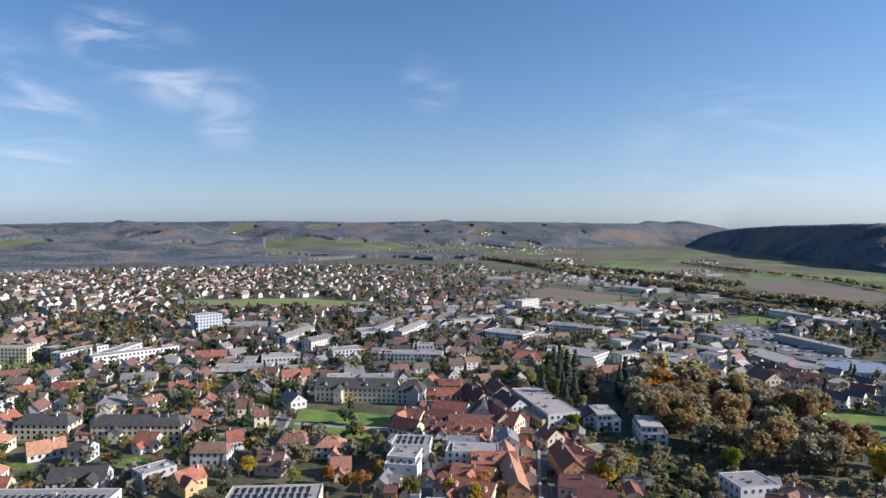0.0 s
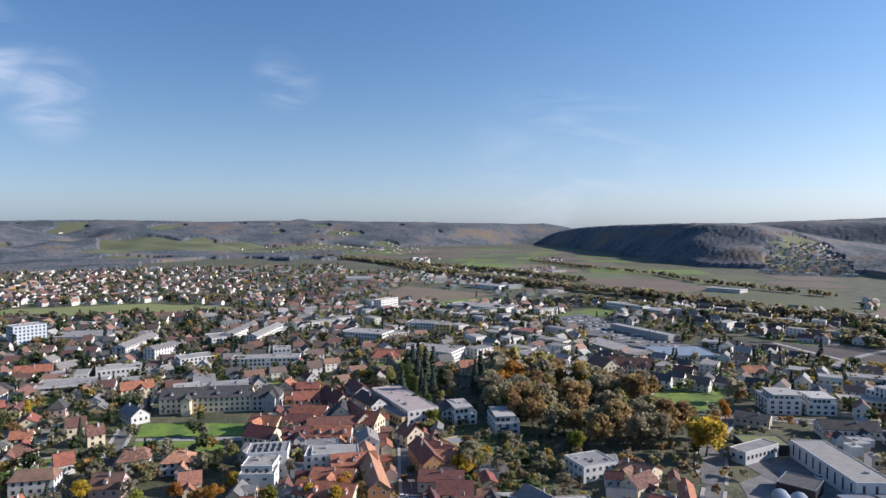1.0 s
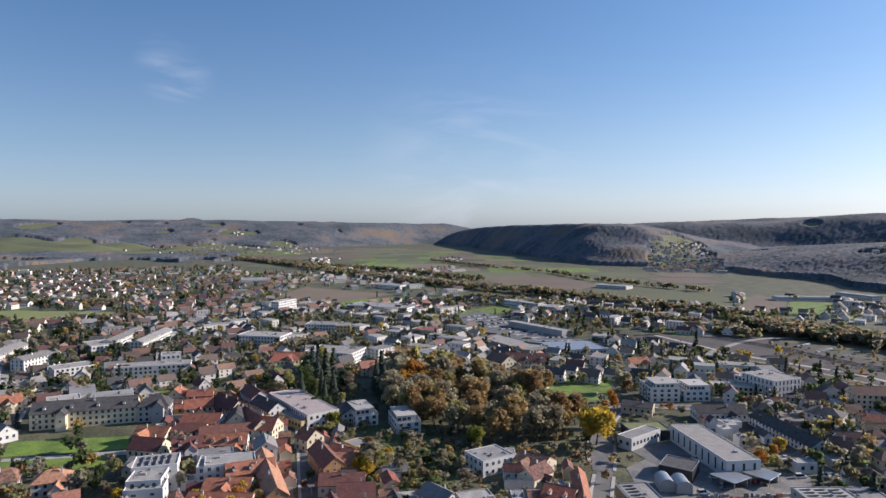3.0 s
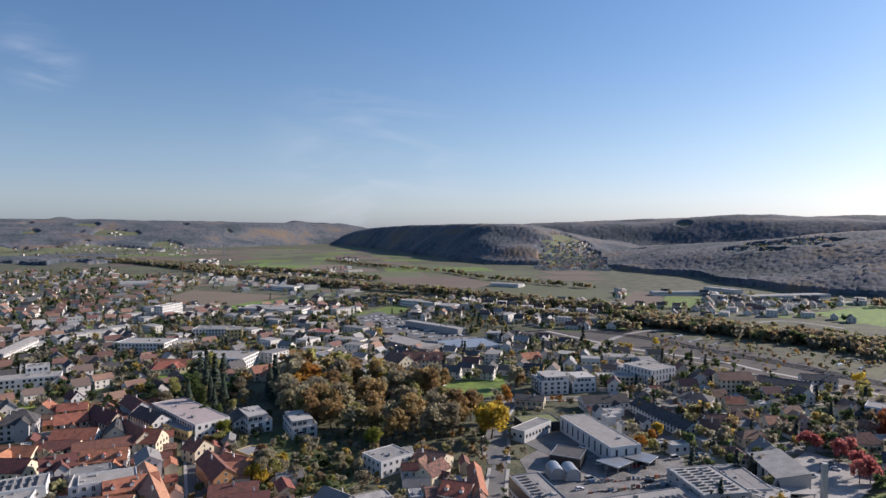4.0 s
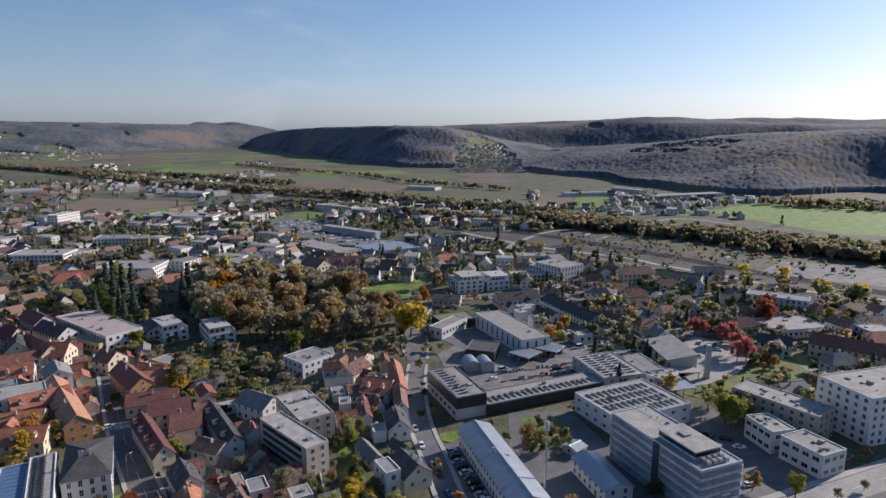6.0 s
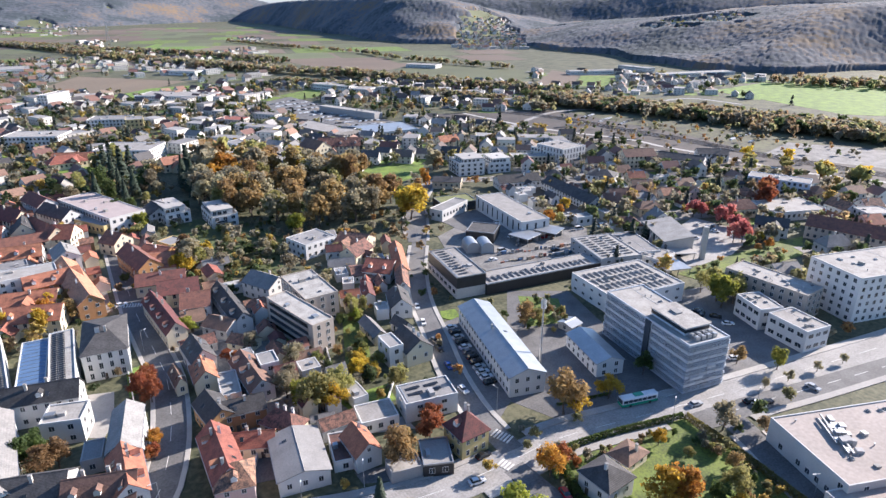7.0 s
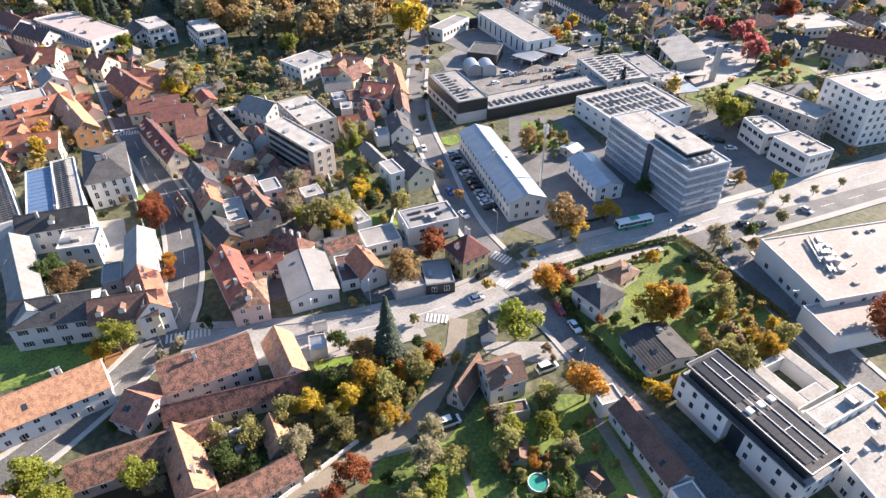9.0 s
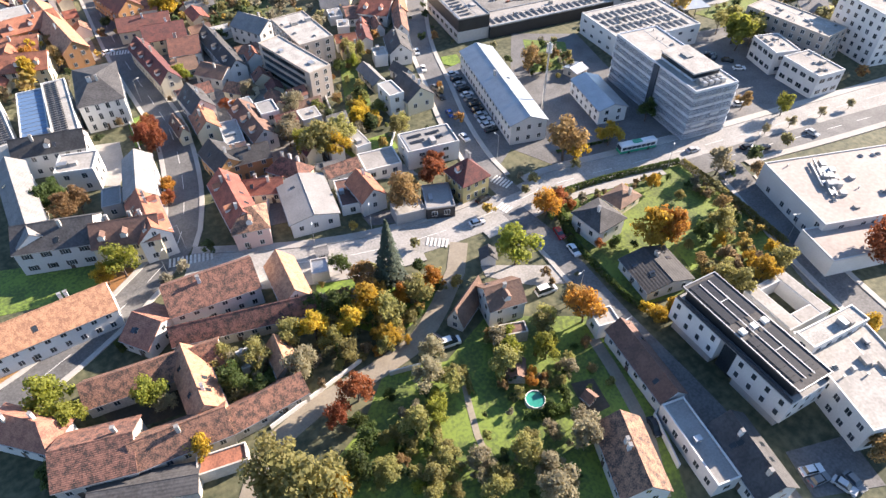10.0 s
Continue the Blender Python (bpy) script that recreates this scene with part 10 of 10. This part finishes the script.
def far_house(x, y, rot, l, w, eave, rise, roof, flat):
    """One small house of the distant quarters, added to the joined town."""
    c, s = math.cos(radians(rot)), math.sin(radians(rot))
    put = lambda p, q, z: (x + p * c - q * s, y + p * s + q * c, z)
    a, b = l / 2, w / 2
    i = len(far_town.v)
    top = eave + (0 if flat else rise)
    put_ = put
    g = ground_at(x, y)
    put = lambda p, q, z: put_(p, q, z + g)
    far_town.v += [put(-a, -b, -2), put(a, -b, -2), put(a, b, -2), put(-a, b, -2), put(-a, -b, eave), put(a, -b, eave), put(a, b, eave), put(-a, b, eave), put(-a, 0, top), put(a, 0, top)]
    far_town.f += [(i, i + 1, i + 5, i + 4), (i + 1, i + 2, i + 6, i + 9, i + 5), (i + 2, i + 3, i + 7, i + 6), (i + 3, i, i + 4, i + 8, i + 7)]
    far_town.m += [0] * 4
    i, o = len(far_town.v), 0.5
    if flat:
        far_town.v += [put(-a, -b, eave + 0.3), put(a, -b, eave + 0.3), put(a, b, eave + 0.3), put(-a, b, eave + 0.3), put(-a, -b, eave), put(a, -b, eave), put(a, b, eave), put(-a, b, eave)]
        far_town.f += [(i, i + 1, i + 2, i + 3), (i + 4, i + 5, i + 1, i), (i + 5, i + 6, i + 2, i + 1), (i + 6, i + 7, i + 3, i + 2), (i + 7, i + 4, i, i + 3)]
        far_town.m += [roof] * 5
    else:
        e = eave - 0.3
        far_town.v += [put(-a - o, -b - o, e), put(a + o, -b - o, e), put(a + o, 0, top + 0.15), put(-a - o, 0, top + 0.15), put(a + o, b + o, e), put(-a - o, b + o, e)]
        far_town.f += [(i, i + 1, i + 2, i + 3), (i + 3, i + 2, i + 4, i + 5)]
        far_town.m += [roof] * 2
    for nx, ny, ln, off in ((0, -1, l, b), (-1, 0, w, a), (1, 0, w, a), (0, 1, l, b)):
        gx, gy = nx * c - ny * s, nx * s + ny * c
        if gx * x + gy * y > 0:
            continue
        n = int(ln / 3.6)
        for k in range(max(1, int(eave / 2.7))):
            for j in range(n):
                t = (j - (n - 1) / 2) * ln / n
                z, px, py = 1.0 + k * 2.7, (t if nx == 0 else nx * (off + 0.05)), (ny * (off + 0.05) if nx == 0 else t)
                dx, dy = (0.6, 0) if nx == 0 else (0, 0.6)
                far_town.face([put(px - dx, py - dy, z), put(px + dx, py + dy, z), put(px + dx, py + dy, z + 1.4), put(px - dx, py - dy, z + 1.4)], 5)


def quarter(az0, az1, r0, r1, count, seed, roofs="mixed", flat=0.1, leaves=1.0, turn=0.0, space=9.0, tall=(5, 11), high=3):
    """Fills a stretch of town with houses on a loose street pattern, and trees between them."""
    rnd = random.Random(seed)
    made = tries = 0
    while made < count and tries < count * 14:
        tries += 1
        az, r = radians(rnd.uniform(az0, az1)), math.sqrt(rnd.uniform(r0 ** 2, r1 ** 2))
        x, y = r * math.sin(az), r * math.cos(az)
        is_flat = rnd.random() < flat
        if not free(x, y, space + (4 if is_flat else 0)) or ground_at(x, y) > high or (580 < r < 2000 and float(wobble(x, y, 210, 51)) < -0.55):
            continue
        rot = turn + rnd.choice((0, 90)) + rnd.uniform(-7, 7) + 18 * math.sin(x / 260) + 14 * math.cos(y / 310)
        roof, wall = rnd.choice(ROOFS[roofs]), rnd.choice(WALLS)
        l, w, eave, rise = rnd.uniform(9.5, 14), rnd.uniform(8, 10.5), rnd.uniform(4.2, 6.4), rnd.uniform(2.8, 4.2)
        if is_flat:
            l, w, eave = l * rnd.uniform(1.2, 2.2), w * 1.4, rnd.uniform(4.5, 9)
        if r < 1700:
            plot(x, y, rot, l, w, rnd)
        if r > 430:
            far_house(x, y, rot, l, w, eave, rise, 4 if is_flat else FAR_ROOF[roof], is_flat)
        elif is_flat:
            block(round(x, 1), round(y, 1), l, w, rot, eave, "white", "gravel", max(1, int(eave / 3)), "white flat-roofed house between gardens", boxes=1)
        else:
            house(round(x, 1), round(y, 1), l, w, rot, eave, rise, wall, roof, rnd.choice((0, 0, 3.5)), label=f"{wall} plastered suburban house with {WORDS[roof]} roof")
        claim(x, y, space)
        made += 1
    for j in range(int(count * leaves)):
        az, r = radians(rnd.uniform(az0, az1)), math.sqrt(rnd.uniform(r0 ** 2, r1 ** 2))
        x, y = r * math.sin(az), r * math.cos(az)
        if free(x, y, -3.0):
            c = rnd.choice(("brown", "bare", "bare", "olive", "green", "green", "bare", "brown", "bare", "green", "conifer", "green", "olive", "bare", "green", "conifer", "conifer", "olive", "bare", "green", "yellow"))
            far_trees.setdefault(c, []).append((x, y, rnd.uniform(*tall)))
            claim(x, y, 5.0)


def grove(az0, az1, r0, r1, count, seed, tall, on_grass=False):
    """Trees and shrubs on the open ground of a stretch of town."""
    rnd = random.Random(seed)
    for j in range(count):
        az, r = radians(rnd.uniform(az0, az1)), math.sqrt(rnd.uniform(r0 ** 2, r1 ** 2))
        x, y = r * math.sin(az), r * math.cos(az)
        if free(x, y, -3.0, not on_grass):
            far_trees.setdefault(rnd.choice(("brown", "olive", "green", "bare", "orange", "green", "olive", "bare", "brown", "yellow", "bare")), []).append((x, y, rnd.uniform(*tall)))
            claim(x, y, 4.6)




def thicket(poly, count, seed, colours, tall):
    """Shrubs and saplings that crowd a garden, past counting."""
    rnd = random.Random(seed)
    x0, x1 = min(p[0] for p in poly), max(p[0] for p in poly)
    y0, y1 = min(p[1] for p in poly), max(p[1] for p in poly)
    made = tries = 0
    while made < count and tries < count * 30:
        tries += 1
        x, y = rnd.uniform(x0, x1), rnd.uniform(y0, y1)
        if inside(x, y, poly) and clear_of(x, y, 1.5, 1.5, 0, 0.2):
            far_trees.setdefault(rnd.choice(colours), []).append((x, y, rnd.uniform(*tall)))
            made += 1


AUTUMN = ("bare", "brown", "olive", "bare", "yellow", "green", "olive", "brown")
thicket([(40, 96), (55, 84), (70, 78), (60, 70), (46, 68), (36, 72), (34, 88)], 48, 71, ("bare", "olive", "yellow", "brown", "bare", "yellow"), (2.0, 6.0))
thicket([(26, 82), (36, 86), (34, 72), (24, 70)], 14, 72, AUTUMN, (2.0, 4.5))
thicket([(6, 90), (22, 92), (22, 78), (10, 78)], 18, 73, ("olive", "bare", "green", "lime"), (2.0, 5.0))
thicket([(38, 60), (52, 56), (56, 40), (48, 22), (30, 28), (20, 46)], 20, 74, ("bare", "green", "olive", "bare", "lime"), (1.5, 3.8))
thicket([(56, 56), (66, 52), (70, 40), (64, 34), (54, 42)], 12, 75, ("bare", "green", "olive", "orange"), (1.2, 2.8))
thicket([(108, 82), (147, 71), (140, 34), (134, 34), (138, 66), (106, 76)], 34, 76, AUTUMN, (1.8, 4.2))
thicket([(112, 40), (132, 40), (126, 32), (108, 36)], 24, 77, ("olive", "yellow", "bare", "brown"), (3.0, 6.5))
thicket([(60, 140), (88, 128), (98, 150), (92, 172), (72, 172)], 34, 78, ("olive", "bare", "green", "lime", "yellow"), (2.0, 6.5))
thicket([(150, 135), (166, 128), (178, 143), (166, 156)], 16, 79, ("bare", "brown", "olive"), (1.5, 5.0))
thicket([(85, 330), (102, 325), (125, 285), (105, 240), (80, 250), (76, 285)], 70, 80, ("bare", "green", "olive", "bare", "green"), (2.0, 6.5))
thicket([(240, 124), (268, 122), (310, 116), (302, 102), (272, 108)], 20, 81, ("olive", "green", "orange", "bare"), (2.0, 5.0))
REDS = ("redtile", "winetile", "oldtile", "winetile", "browntile", "greytile")
infill([(44, 128), (76, 122), (84, 160), (80, 250), (52, 262), (48, 235), (46, 190)], 34, 61, -10, REDS)
infill([(-26, 245), (36, 245), (44, 320), (54, 420), (-10, 425), (-24, 330)], 60, 62, -8, REDS, ("cream", "white", "orange", "white"))
infill([(58, 245), (84, 238), (80, 300), (66, 335), (58, 300)], 9, 63, -15, REDS)
infill([(112, 140), (128, 172), (160, 222), (140, 262), (122, 240), (108, 190)], 14, 64, -25, REDS)
infill([(250, 190), (300, 165), (430, 108), (440, 250), (330, 290), (262, 280)], 46, 65, -18, ("browntile", "darktile", "winetile", "greytile", "metal"))
infill([(-24, 66), (-4, 60), (34, 72), (30, 100), (-20, 100)], 5, 66, -15, ("oldtile",), ("oldwall",))
quarter(-37, -8, 285, 560, 95, 1, turn=10, leaves=6.5, space=8, tall=(5, 12))
quarter(-8, 14, 400, 640, 70, 2, turn=10, leaves=7, flat=0.25, space=8, tall=(5, 12))
quarter(-37, -4, 560, 900, 270, 3, turn=10, leaves=4.5, space=8, tall=(6, 14))
quarter(-37, 4, 1550, 1830, 190, 27, turn=0, leaves=2.6, space=10, tall=(6, 13))
quarter(-37, -12, 900, 1550, 380, 4, turn=0, leaves=3.2, space=9, tall=(5, 12))
quarter(-12, 10, 900, 1550, 290, 5, turn=0, leaves=3.2, space=9, tall=(5, 12))
quarter(6, 24, 520, 800, 70, 26, turn=20, leaves=2.5, flat=0.85, space=11)
quarter(-4, 24, 560, 930, 200, 6, turn=20, leaves=3, flat=0.3, space=8)
quarter(20, 48, 430, 760, 240, 7, turn=20, leaves=3.4, flat=0.25, roofs="dark", space=7.5)
quarter(20, 46, 760, 960, 80, 8, turn=30, leaves=5, flat=0.3, roofs="dark")
quarter(48, 76, 260, 470, 120, 9, turn=30, leaves=4.5, flat=0.15, roofs="mixed", space=7.5)
quarter(40, 76, 470, 640, 60, 10, turn=30, leaves=6, flat=0.2, roofs="mixed")
quarter(42, 76, 830, 1130, 90, 11, turn=30, leaves=3, flat=0.15, roofs="dark")
quarter(10, 24, 960, 2300, 110, 12, turn=0, leaves=2, flat=0.3, space=12)
grove(2, 44, 235, 430, 330, 13, (3, 8))
grove(-37, 3, 212, 335, 300, 31, (3.5, 11))
grove(40, 74, 455, 600, 150, 32, (2, 7), on_grass=True)
grove(18, 36, 240, 330, 150, 23, (2.5, 7), on_grass=True)
grove(44, 76, 150, 260, 60, 24, (3, 7))
grove(50.0, 72.0, 590, 680, 120, 28, (2, 6), on_grass=True)
grove(4, 60, 85, 250, 260, 25, (1.8, 5.5))
quarter(40.6, 46.6, 1690, 2380, 190, 14, leaves=0.7, roofs="dark", space=8, high=60)
quarter(57.2, 64.6, 1570, 1900, 80, 15, leaves=2.0, roofs="dark", space=9, high=140)
quarter(-3, 11, 2700, 4000, 110, 16, leaves=1.2, flat=0.2, space=13, high=140)
quarter(-36, -3, 2300, 4000, 30, 17, leaves=0.3, space=14, high=140)
tagged(new("garden_plots", plots.mesh("garden_plots", "lawn", "yard", "paleasphalt", "orchardgrass")), "lawns, paved yards and beds round the houses", "gardens", kind="stuff")
tagged(new("far_houses", far_town.mesh("far_houses", "far_wall", "far_redroof", "far_brownroof", "far_darkroof", "far_greyroof", "glass")), "distant houses of the town with red, brown and grey roofs", "houses", kind="stuff")


def joined_trees(name, label, trees):
    """Trees of the further quarters, past counting, in one object."""
    names = sorted(trees)
    vs, ms = [], []
    r = np.random.RandomState(8)
    for k, c in enumerate(names):
        kind = "conifer" if c == "conifer" else "round"
        for j, (x, y, h) in enumerate(trees[c]):
            d = math.hypot(x, y)
            src = tree_data(kind, 1 if d < 215 else 0, j % 4)[0]
            if src.name not in CROWNS:
                co = np.empty(len(src.vertices) * 3)
                src.vertices.foreach_get("co", co)
                CROWNS[src.name] = co.reshape(-1, 4, 3)
            co = CROWNS[src.name]
            skip = (2 if d < 215 and h < 5 else 1) if d < 560 else 2 if d < 1000 else 4
            if skip > 1:
                co = co[::skip] + (co[::skip] - co[::skip].mean(1, keepdims=True)) * (0.45 if skip == 2 else 1.0)
            s, a = h * (1.25 if kind == "conifer" else 1) / SIZES[kind], r.uniform(0, 6.28)
            m = np.array([[math.cos(a), -math.sin(a), 0], [math.sin(a), math.cos(a), 0], [0, 0, 1]]) * s
            vs.append(co.reshape(-1, 3) @ m.T + np.array([x, y, -0.08 * h + ground_at(x, y)]))
            ms.append(np.full(len(co), k))
    v, mi = np.concatenate(vs), np.concatenate(ms).astype(np.int32)
    n = len(v) // 4
    me = bpy.data.meshes.new(name)
    me.vertices.add(n * 4), me.loops.add(n * 4), me.polygons.add(n)
    me.vertices.foreach_set("co", v.ravel())
    me.loops.foreach_set("vertex_index", np.arange(n * 4, dtype=np.int32))
    me.polygons.foreach_set("loop_start", np.arange(0, n * 4, 4, dtype=np.int32))
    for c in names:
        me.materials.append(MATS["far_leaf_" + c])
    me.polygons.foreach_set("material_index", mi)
    me.update(calc_edges=True)
    tagged(new(name, me), label, "trees", kind="stuff")


CROWNS = {}
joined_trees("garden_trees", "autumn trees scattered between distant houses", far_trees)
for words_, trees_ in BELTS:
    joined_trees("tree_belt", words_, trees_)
pavements()
